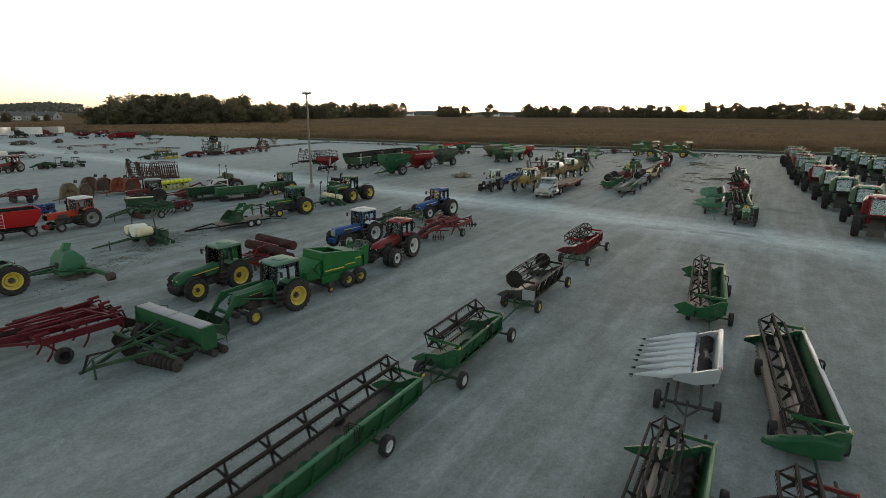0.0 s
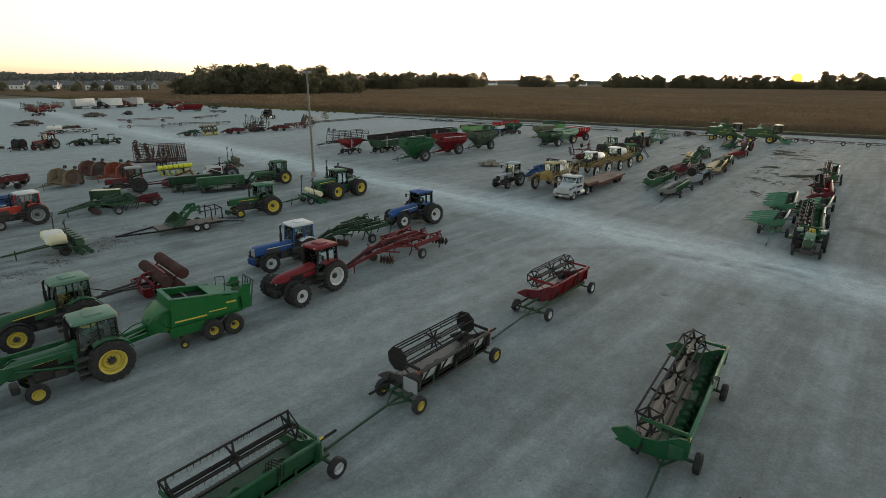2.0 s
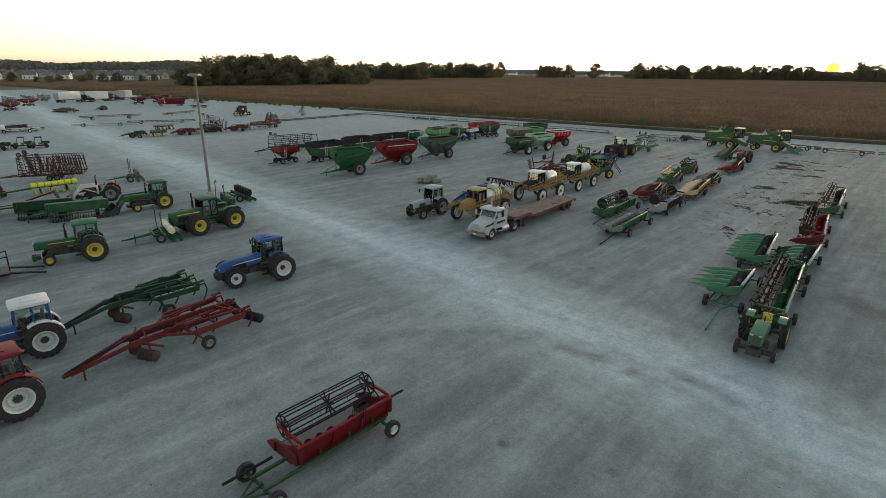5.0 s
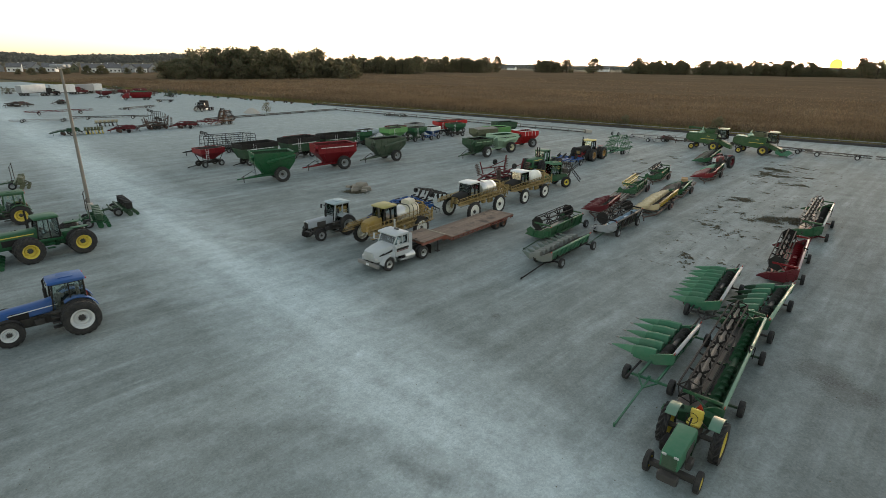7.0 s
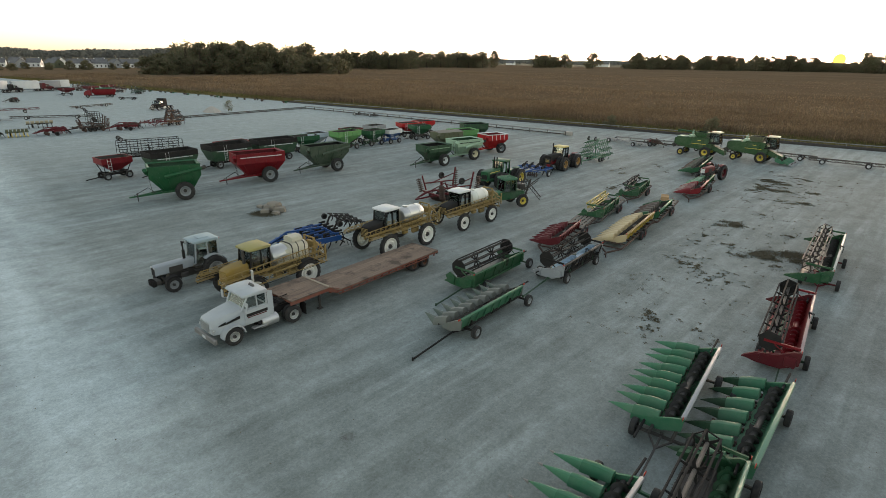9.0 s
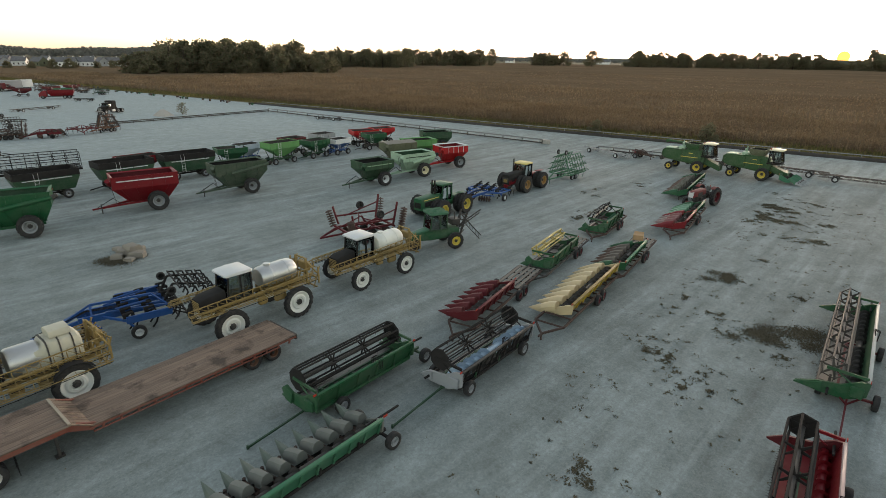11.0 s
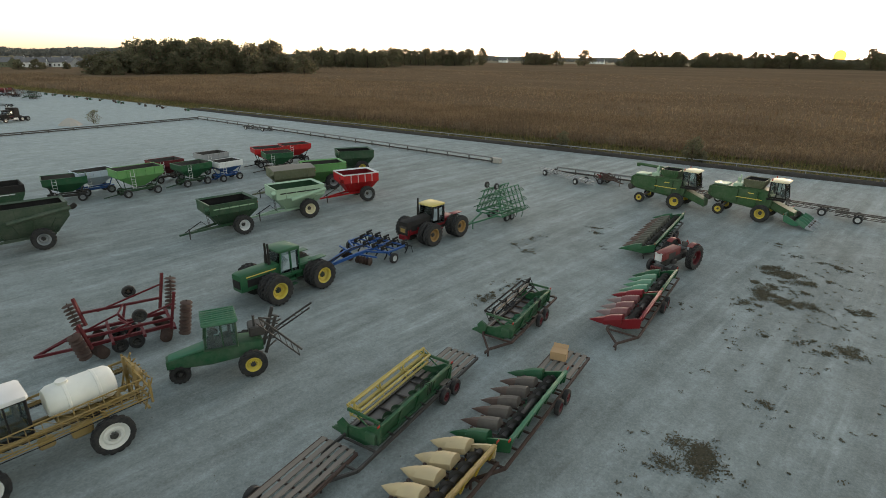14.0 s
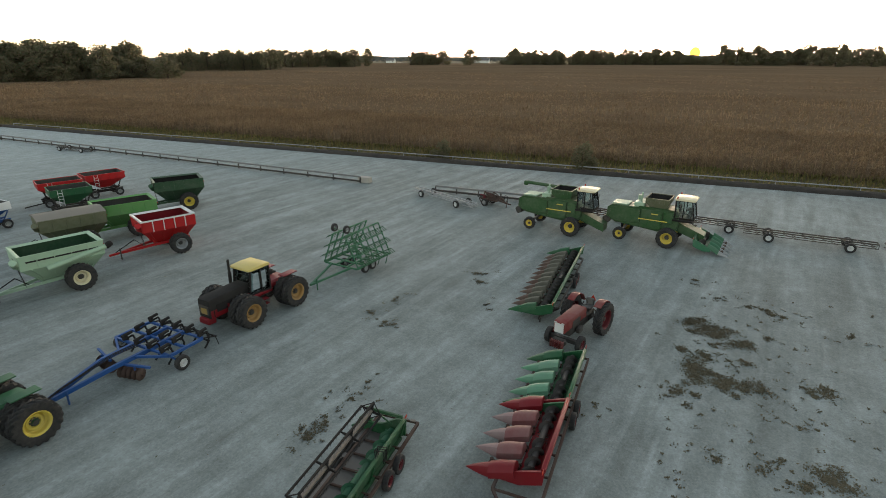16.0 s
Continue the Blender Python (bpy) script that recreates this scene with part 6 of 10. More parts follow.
    for s in (-1, 1):
        for o, hh in ((1.0, 0.5), (1.28, 0.3)) if round_tank else ((1.0, 0.55), (1.28, 0.3), (1.5, 0.02)):
            b = Mesh()
            a, c, yy = -1.5, wb + 1.9, s * o
            z0, z1 = z + hh, z + hh + 0.42
            b.beam((a, yy, z0), (c, yy, z0 - 0.12), 0.04, 0.04).beam((a, yy, z1), (c, yy, z1 - 0.28), 0.04, 0.04).beam((a, yy + s * 0.2, z0), (c, yy + s * 0.14, z0 - 0.12), 0.035, 0.035)
            part("spray_line", Mesh().path([(a, yy + s * 0.1, z0 - 0.1), ((a + c) / 2, yy + s * 0.12, z0 - 0.2), (c, yy + s * 0.08, z0 - 0.22)], 0.018, 5), BLACK, t)
            n = 15
            for i in range(n):
                p, q = a + (c - a) * i / n, a + (c - a) * (i + 1) / n
                u, v = i / n, (i + 1) / n
                lo = lambda k: z0 - 0.12 * k
                hi = lambda k: z1 - 0.28 * k
                b.beam((p, yy, lo(u)), (q, yy, hi(v)), 0.022, 0.022).beam((q, yy, hi(v)), (q, yy, lo(v)), 0.022, 0.022)
                b.beam((q, yy, hi(v)), (q, yy + s * 0.16, lo(v)), 0.02, 0.02)
            part("boom", b, body, t)
    for ax in (0, wb):
        for s in (-1, 1):
            wheel(t, ax, s * side, r, 0.28, paint(0.62, 0.61, 0.56, 0.15), seat=0.7)
            if not round_tank and s > 0:
                part("mudguard", Mesh().prism([((r + 0.1) * math.cos(radians(a)) + ax, (r + 0.1) * math.sin(radians(a)) + r) for a in range(40, 150, 15)] + [((r + 0.06) * math.cos(radians(a)) + ax, (r + 0.06) * math.sin(radians(a)) + r) for a in range(145, 39, -15)], s * (side - 0.22), s * (side + 0.2)), BLACK, t)
    return t


def truck_tractor(x, y, head, label, col, side=1.0, sleeper=False, name="truck", wb=3.7):
    """A conventional road tractor; (x, y) is under the near rear hub."""
    x, y = beside(x, y, head, side)
    t = thing(name, x, y, head, label, "truck", "trucks")
    f = Mesh()
    for s in (-1, 1):
        f.beam((-1.0, s * 0.42, 0.85), (wb + 0.6, s * 0.42, 0.85), 0.09, 0.26)
    f.rod((0, -1.0, 0.5), (0, 1.0, 0.5), 0.1, 8).rod((wb, -1.0, 0.5), (wb, 1.0, 0.5), 0.08, 8).rod((1.0, 0.75, 0.65), (2.1, 0.75, 0.65), 0.28, 14)
    f.box(0.1, 0, 1.1, 0.9, 0.9, 0.1, 0.03)
    part("chassis", f, BLACK, t)
    part("hood", Mesh().loft([rr(wb - 0.75, 1.9, 0.75, 1.75, 0.2, 1.55), rr(wb + 0.2, 1.7, 0.7, 1.65, 0.2, 1.3), rr(wb + 0.85, 1.4, 0.72, 1.5, 0.15, 1.1), rr(wb + 0.95, 1.2, 0.8, 1.4, 0.12, 1.0)]), col, t)
    for s in (-1, 1):
        ring = [(0.62 * math.cos(radians(a)) + wb, 0.62 * math.sin(radians(a)) + 0.5) for a in range(5, 176, 17)]
        part("front_fender", Mesh().prism(ring + [(wb + (px - wb) * 0.9, 0.5 + (pz - 0.5) * 0.9) for px, pz in reversed(ring)], s * 0.72, s * 1.16), col, t)
        part("headlight", Mesh().box(wb + 0.86, s * 0.66, 0.98, 0.12, 0.24, 0.16, 0.03), BRIGHT, t)
    g = Mesh()
    for i in range(8):
        g.box(wb + 0.965, 0, 0.85 + i * 0.065, 0.03, 0.9, 0.03)
    part("grille", g, BRIGHT, t)
    part("bumper", Mesh().box(wb + 1.0, 0, 0.55, 0.16, 2.2, 0.3, 0.05), WORN, t)
    part("number_plate", Mesh().box(wb + 1.09, 0, 0.55, 0.02, 0.3, 0.15), WHITE, t)
    cab(t, wb - 2.0, wb - 0.85, 0.92, 1.58, 2.32, col, col, lean=0.18)
    for s in (-1, 1):
        part("side_fairing", Mesh().sheet([(wb - 2.05, s * 0.98, 0.95), (wb - 2.35, s * 1.0, 0.95), (wb - 2.35, s * 1.0, 2.3), (wb - 2.05, s * 0.97, 2.4)], 0.03), col, t)
        part("fuel_tank", Mesh().rod((0.95, s * 0.85, 0.62), (1.9, s * 0.85, 0.62), 0.3, 16), BRIGHT, t)
        for i, (a, b) in enumerate(((0.25, 0.62), (-0.5, 0.25))):
            part("hood_stripe", Mesh().sheet([(wb + a, s * (0.875 - 0.06 * (1 - i)), 1.28 - 0.1 * (1 - i)), (wb + b, s * (0.77 - 0.02 + 0.1 * i), 1.14 + 0.04 * i), (wb + b, s * (0.77 - 0.02 + 0.1 * i), 1.2 + 0.08 * i), (wb + a, s * (0.875 - 0.06 * (1 - i)), 1.44 - 0.1 * (1 - i))], 0.02), BLACK, t)
    part("deck_plate", Mesh().box(0.6, 0, 1.0, 1.6, 0.8, 0.05).box(-0.1, 0, 1.12, 0.9, 0.8, 0.14, 0.03), STEEL, t)
    part("air_hoses", Mesh().path([(1.55, 0.2, 1.5), (1.0, 0.25, 1.15), (0.4, 0.2, 1.35), (-0.2, 0.2, 1.4)], 0.03, 5), BLACK, t)
    part("cab_body", Mesh().loft([rr(wb - 2.1, 2.0, 0.8, 1.62, 0.08), rr(wb - 0.75, 1.95, 0.8, 1.62, 0.08)]), col, t)
    for s in (-1, 1):
        decal(t, wb - 1.4, s * 1.0, 1.35, 1.2, 0.16, BLACK)
        decal(t, wb - 1.4, s * 1.0, 1.22, 1.1, 0.05, RED_DARK)
        part("mirror", Mesh().rod((wb - 0.9, s * 0.95, 1.7), (wb - 0.75, s * 1.25, 1.75), 0.02).box(wb - 0.72, s * 1.27, 1.95, 0.08, 0.18, 0.45, 0.03), col, t)
        part("step", Mesh().box(wb - 1.45, s * 1.0, 0.55, 0.8, 0.3, 0.08, 0.02), BRIGHT, t)
    e = Mesh().rod((wb - 2.25, -0.7, 0.9), (wb - 2.25, -0.7, 2.0), 0.1, 10).rod((wb - 2.25, -0.7, 2.0), (wb - 2.25, -0.7, 3.0), 0.07, 8)
    part("exhaust", e, BRIGHT, t)
    if sleeper:
        part("sleeper_box", Mesh().loft([rr(wb - 3.3, 2.1, 0.9, 2.9, 0.15), rr(wb - 2.1, 2.1, 0.9, 2.95, 0.15)]), col, t)
    for s in (-1, 1):
        wheel(t, wb, s * 0.98, 0.5, 0.28, BRIGHT, lugs=False)
        for o in (0.72, 1.0):
            wheel(t, 0, s * o, 0.5, 0.26, BRIGHT if o > 0.9 else STEEL, lugs=False, deep=True)
            if sleeper:
                wheel(t, -1.25, s * o, 0.5, 0.26, BRIGHT, lugs=False, deep=True)
        part("mudflap", Mesh().box(-0.75, s * 0.85, 0.6, 0.02, 0.6, 0.7), BLACK, t)
    return t


def step_deck(x, y, head, label):
    """A step-deck trailer: short high nose, a ramp down, a long plank deck, tandem axles; x forward from the tail."""
    t = thing("flatbed_trailer", x, y, head, label, "trailer")
    fr = Mesh()
    for s in (-1, 1):
        fr.beam((0.0, s * 1.22, 0.87), (9.3, s * 1.22, 0.87), 0.06, 0.09).beam((1.0, s * 1.27, 0.72), (9.2, s * 1.27, 0.72), 0.04, 0.05).beam((0.0, s * 0.5, 0.72), (9.3, s * 0.5, 0.72), 0.12, 0.3).beam((9.1, s * 1.12, 0.85), (9.9, s * 1.12, 1.22), 0.1, 0.3).beam((9.8, s * 1.12, 1.2), (12.5, s * 1.12, 1.2), 0.1, 0.24)
        for i in range(14):
            fr.beam((0.4 + i * 0.65, s * 1.2, 0.66), (0.4 + i * 0.65, s * 1.29, 0.93), 0.08, 0.06)
    for i in range(12):
        fr.beam((0.2 + i * 0.78, -1.1, 0.78), (0.2 + i * 0.78, 1.1, 0.78), 0.08, 0.12)
    for i in range(4):
        fr.beam((10.0 + i * 0.78, -1.1, 1.18), (10.0 + i * 0.78, 1.1, 1.18), 0.08, 0.12)
    part("trailer_frame", fr, paint(0.17, 0.045, 0.028, 0.35, 0.6), t)
    for k in range(11):
        yy = -1.15 + k * 0.23
        part("deck_plank", Mesh().box(4.6, yy, 0.955, 9.2, 0.22, 0.05, rz=random.uniform(-0.05, 0.05)), BOARDS, t)
        part("deck_plank", Mesh().box(11.15, yy, 1.345, 2.7, 0.22, 0.05), BOARDS, t)
        part("ramp_plank", Mesh().sheet([(9.2, yy - 0.1, 0.97), (9.2, yy + 0.1, 0.97), (9.85, yy + 0.1, 1.36), (9.85, yy - 0.1, 1.36)], 0.05), BOARDS, t)
    part("ramp_lip", Mesh().beam((9.87, -1.2, 1.38), (9.87, 1.2, 1.38), 0.1, 0.06), paint(0.3, 0.26, 0.2, 0.3, 0.7), t)
    for s in (-1, 1):
        part("landing_leg", Mesh().beam((10.3, s * 0.8, 1.1), (10.3, s * 0.8, 0.06), 0.1, 0.1).box(10.3, s * 0.8, 0.05, 0.3, 0.25, 0.06), STEEL, t)
    part("tail_beam", Mesh().box(-0.08, 0, 0.8, 0.14, 2.3, 0.3, 0.03), STEEL, t)
    ax = Mesh()
    for px in (1.2, 2.3):
        ax.rod((px, -1.0, 0.42), (px, 1.0, 0.42), 0.08, 8)
    part("axle", ax, STEEL, t)
    for px in (1.2, 2.3):
        for s in (-1, 1):
            for o in (0.7, 0.96):
                wheel(t, px, s * o, 0.42, 0.24, RUST, lugs=False, deep=True)
    return t


def combine(x, y, head, col, label, rim, roof, stripe=None, side=1.55, auger_out=True, corn=False, wb=3.7, dark=None, tall=False, group="combine harvesters"):
    """A combine harvester; (x, y) is under the near drive wheel, which is at the front."""
    x, y = beside(x, y, head, side)
    t = thing("combine_harvester", x, y, head, label, "combine", group)
    b = Mesh()
    side_prof = [(0.5, 1.3), (0.65, 2.1), (0.2, 2.85), (-0.6, 2.9), (-2.4, 2.9), (-2.55, 2.78), (-4.6, 2.74), (-4.95, 2.5), (-5.0, 1.75), (-4.3, 1.35), (-2.4, 1.15), (-0.9, 1.0)]
    b.loft([[(px, -0.78, pz) for px, pz in side_prof], [(px, -0.86, pz * 0.995) for px, pz in side_prof], [(px, 0.86, pz * 0.995) for px, pz in side_prof], [(px, 0.78, pz) for px, pz in side_prof]])
    part("body", b, col, t)
    for s in (-1, 1):
        p = Mesh().box(-3.5, s * 0.9, 2.05, 2.3, 0.06, 1.1, 0.03).box(-1.45, s * 0.92, 1.95, 1.6, 0.08, 1.5, 0.04).box(-0.2, s * 0.9, 2.2, 0.7, 0.06, 0.9, 0.03)
        part("side_panel", p, col, t)
        if stripe:
            decal(t, -1.3, s * 0.97, 1.9, 2.2, 0.07, stripe)
            decal(t, -1.2, s * 0.97, 2.4, 0.5, 0.08, stripe)
    hopper(t, "grain_tank", (-2.0, -0.25, 0.95, 3.6), (-1.6, -0.5, 0.7, 2.75), dark or col, BLACK)
    en = Mesh().box(-2.5, 0, 2.95, 0.8, 1.5, 0.4, 0.06).box(-4.0, 0, 2.8, 1.3, 1.4, 0.12, 0.05).rod((-2.4, -0.4, 3.0), (-2.4, -0.4, 3.9), 0.07, 8).rod((-2.7, 0.35, 3.0), (-2.7, 0.35, 3.5), 0.16, 12)
    part("engine_deck", en, MINT if rim is YELLOW and not tall else dark or col, t)
    cab(t, 0.25, 1.5, 0.8, 2.25, 3.7, BLACK if roof is not RED else col, roof, lean=0.14)
    pf = Mesh().box(0.85, 0, 2.12, 1.5, 1.9, 0.14, 0.03).box(0.9, 1.15, 2.05, 0.9, 0.5, 0.06)
    for i in range(6):
        pf.box(1.5, 1.2, 0.45 + i * 0.3, 0.3, 0.45, 0.03)
    for s in (-1, 1):
        pf.beam((1.38, 1.2 + s * 0.22, 0.4), (1.38, 1.2 + s * 0.22, 3.1), 0.03, 0.03)
    part("ladder", pf, BLACK, t)
    if tall:
        # black sheet added behind the windscreen, in place of shade inside the cab
        part("cab_back", Mesh().box(0.3, 0, 2.98, 0.04, 1.5, 1.4), BLACK, t)
        part("cab_floor", Mesh().box(0.9, 0, 2.3, 1.2, 1.4, 0.06), BLACK, t)
        up = Mesh().box(-1.7, 0, 2.7, 3.7, 2.7, 1.3, 0.12).box(-1.4, 0, 3.4, 2.4, 2.2, 0.14, 0.05)
        part("upper_hull", up, col, t)
        part("rear_hood", Mesh().box(-4.2, 0, 2.4, 1.8, 2.2, 1.1, 0.2), col, t)
        part("tank_cover", Mesh().box(-1.4, 0, 3.64, 1.9, 1.95, 0.05, 0.02), WORN, t)
        for s in (-1, 1):
            part("work_light", Mesh().box(1.64, s * 0.5, 3.78, 0.06, 0.2, 0.1, 0.02), WHITE, t)
            part("side_vent", Mesh().box(-1.2, s * 1.36, 2.75, 0.7, 0.02, 0.5), BLACK, t)
    part("feeder_house", Mesh().loft([[(0.4, -0.5, 1.2), (0.4, 0.5, 1.2), (0.4, 0.5, 1.95), (0.4, -0.5, 1.95)], [(2.5, -0.6, 0.5), (2.5, 0.6, 0.5), (2.5, 0.6, 1.15), (2.5, -0.6, 1.15)]]), STEEL if tall else col, t)
    ax = Mesh().rod((0, -1.7, 0.9), (0, 1.7, 0.9), 0.14, 10).beam((-wb, -1.3, 0.62), (-wb, 1.3, 0.62), 0.14, 0.16).box(-0.3, 0, 1.0, 0.9, 1.3, 0.4, 0.08)
    part("axle", ax, STEEL, t)
    part("straw_hood", Mesh().box(-5.05, 0, 1.35, 0.5, 1.4, 0.6, 0.08, ry=-25), STEEL, t)
    if auger_out:
        a = Mesh().rod((-0.5, 1.05, 2.6), (-0.5, 1.05, 3.3), 0.18, 12).rod((-0.5, 1.05, 3.35), (-5.0, 1.1, 3.5), 0.15, 12).box(-5.15, 1.1, 3.42, 0.36, 0.3, 0.4, 0.06)
        part("unload_auger", a, col if dark is None else dark, t)
    for s in (-1, 1):
        wheel(t, 0, s * 1.5, 0.92 if tall else 0.8, 0.62 if tall else 0.52, rim, deep=True)
        wheel(t, -wb, s * 1.25, 0.52, 0.34, rim)
        part("beacon", Mesh().rod((0.3, s * 0.8, 3.8), (0.3, s * 0.8, 4.0), 0.05, 8), ORANGE, t)
    if corn:
        h = thing("corn_header", *(Matrix.Translation((0, 0, 0)) @ (t.matrix_basis @ Vector((2.55, 0, 0)))).to_2d(), head - 90, "green four-row corn head mounted on a combine, snouts down", "combine header", "harvest heads", z=-0.3)
        corn_head_body(h, 4, GREEN, GREEN_OLD, PIPE, pitch=0.76, slen=1.7, lift=-8, slim=0.42, high=0.36, shield=0.5)
    return t


# ---- tillage and planting tools ----
disc_cache = {}


def disc_gang(t, a, b, r, n, col=None, name="disc_gang"):
    """A shaft with n dished discs, each a piece of its own."""
    a, b = Vector(a), Vector(b)
    g = part(name, Mesh().rod(a, b, 0.035, 6), col or STEEL, t)
    key = (round(r, 2), (col or STEEL).name)
    if key not in disc_cache:
        disc_cache[key] = Mesh().lathe([(0.0, 0.03), (0.35 * r, 0.03), (0.75 * r, 0.0), (r, -0.05), (r, -0.062), (0.75 * r, -0.014), (0.0, 0.014)], 0, 0, 0, 16).data("disc", 40)
        disc_cache[key].materials.append(col or STEEL)
    turn = (b - a).to_track_quat("Y", "Z").to_matrix().to_4x4()
    for i in range(n):
        part("disc", disc_cache[key], None, g, at_=Matrix.Translation(a + (b - a) * ((i + 0.5) / n)) @ turn)
    return g


def shank(m, x, y, z, drop, back=0.35, w=0.05):
    pts = [(x, y, z), (x - back, y, z + 0.05), (x - back * 1.25, y, z - drop * 0.35), (x - back * 0.9, y, z - drop * 0.75), (x - back * 0.4, y, z - drop)]
    for p, q in zip(pts, pts[1:]):
        m.beam(p, q, w, w * 1.2)


def ripper(x, y, head, label, col, W=3.6, L=4.2, tongue=2.2, front_discs=True, rear_discs=True, wheels=True, rim=GREY, shanks=7, z=0.95, name="disk_ripper"):
    """A disk ripper: tongue, box frame, disc gangs ahead, bent shanks, levelling discs behind, gauge wheels; (x, y) is the frame's middle."""
    t = thing(name, x, y, head, label, "tillage tool", "tillage tools")
    f = Mesh()
    for yy in (-W * 0.48, -W * 0.3, -W * 0.12, W * 0.12, W * 0.3, W * 0.48):
        f.beam((-L / 2, yy, z), (L / 2, yy * 0.9, z), 0.1, 0.14)
    for k in (-0.5, -0.32, -0.1, 0.15, 0.48):
        f.beam((L * k, -W / 2, z + 0.02), (L * k, W / 2, z + 0.02), 0.12, 0.12)
    f.beam((L * 0.48, -W * 0.3, z + 0.02), (-L * 0.5, -W * 0.05, z + 0.55), 0.08, 0.1).beam((L * 0.48, W * 0.3, z + 0.02), (-L * 0.5, W * 0.05, z + 0.55), 0.08, 0.1).beam((-L * 0.5, 0, z), (-L * 0.5, 0, z + 0.58), 0.1, 0.12)
    for s in (-1, 1):
        f.beam((L * 0.5, s * W * 0.22, z + 0.2), (-L * 0.5, s * W * 0.38, z + 0.3), 0.07, 0.09).beam((L * 0.2, s * W * 0.4, z + 0.05), (-L * 0.45, s * W * 0.2, z + 0.32), 0.06, 0.08).rod((L * 0.25, s * W * 0.12, z + 0.3), (-L * 0.2, s * W * 0.2, z + 0.42), 0.06, 8)
    part("frame", f, col, t)
    n = Mesh().beam((L / 2, -W * 0.2, z), (L / 2 + tongue, 0, 0.5), 0.1, 0.13).beam((L / 2, W * 0.2, z), (L / 2 + tongue, 0, 0.5), 0.1, 0.13).beam((L / 2 + tongue - 0.05, 0, 0.5), (L / 2 + tongue + 0.5, 0, 0.47), 0.12, 0.1)
    n.beam((L * 0.1, 0, z + 0.7), (L / 2 + tongue * 0.7, 0, 0.7), 0.06, 0.08).beam((L * 0.1, 0, z + 0.7), (L * 0.1, 0, z), 0.08, 0.08).beam((L * 0.1, 0, z + 0.7), (-L * 0.3, 0, z), 0.06, 0.06)
    n.rod((L / 2 + tongue * 0.8, 0.15, 0.02), (L / 2 + tongue * 0.8, 0.15, 0.75), 0.045, 8)
    part("tongue", n, col, t)
    hs = Mesh().path([(L / 2 + 0.4, 0.1, z), (L / 2 + tongue * 0.6, 0.1, 1.25), (L / 2 + tongue * 0.9, 0.15, 1.2), (L / 2 + tongue, 0.1, 0.55)], 0.025, 5)
    part("hydraulic_hose", hs, BLACK, t)
    part("lift_cylinder", Mesh().rod((L * 0.05, 0.25, z + 0.25), (-L * 0.35, 0.25, z + 0.2), 0.06, 8), BLACK, t)
    if front_discs:
        for s in (-1, 1):
            disc_gang(t, (L * 0.36, s * 0.25, 0.42), (L * 0.26, s * W * 0.5, 0.42), 0.32, 6)
            for px, py in ((0.355, 0.5), (0.28, W * 0.42)):
                part("gang_hanger", Mesh().beam((L * px, s * py, 0.42), (L * px, s * py, z), 0.06, 0.1), col, t)
    for i in range(shanks):
        sh = Mesh()
        yy = -W * 0.44 + W * 0.88 * i / (shanks - 1)
        sx = (-0.05 if i % 2 else -0.3) * L
        shank(sh, sx, yy, z + 0.12, z - 0.08, 0.5, 0.08)
        q = part("shank", sh, STEEL, t)
        part("trip_spring", Mesh().rod((sx + 0.1, yy, z + 0.3), (sx - 0.5, yy, z + 0.36), 0.07, 8).box(sx, yy, z + 0.2, 0.2, 0.16, 0.3), BLACK if col in (BLUE, GREEN_DARK) else RED_DARK, q)
    if rear_discs:
        for s in (-1, 1):
            disc_gang(t, (-L * 0.62, s * 0.2, 0.5), (-L * 0.7, s * W * 0.55, 0.5), 0.27, 6, name="levelling_gang")
            part("gang_hanger", Mesh().beam((-L * 0.5, s * W * 0.3, z), (-L * 0.66, s * W * 0.3, 0.5), 0.08, 0.1), col, t)
    if wheels:
        for s in (-1, 1):
            wheel(t, -L * 0.22, s * W * 0.56, 0.38, 0.25, rim, lugs=False)
            part("wheel_arm", Mesh().beam((-L * 0.05, s * W * 0.5, z), (-L * 0.22, s * W * 0.5, 0.4), 0.1, 0.1), col, t)
    return t


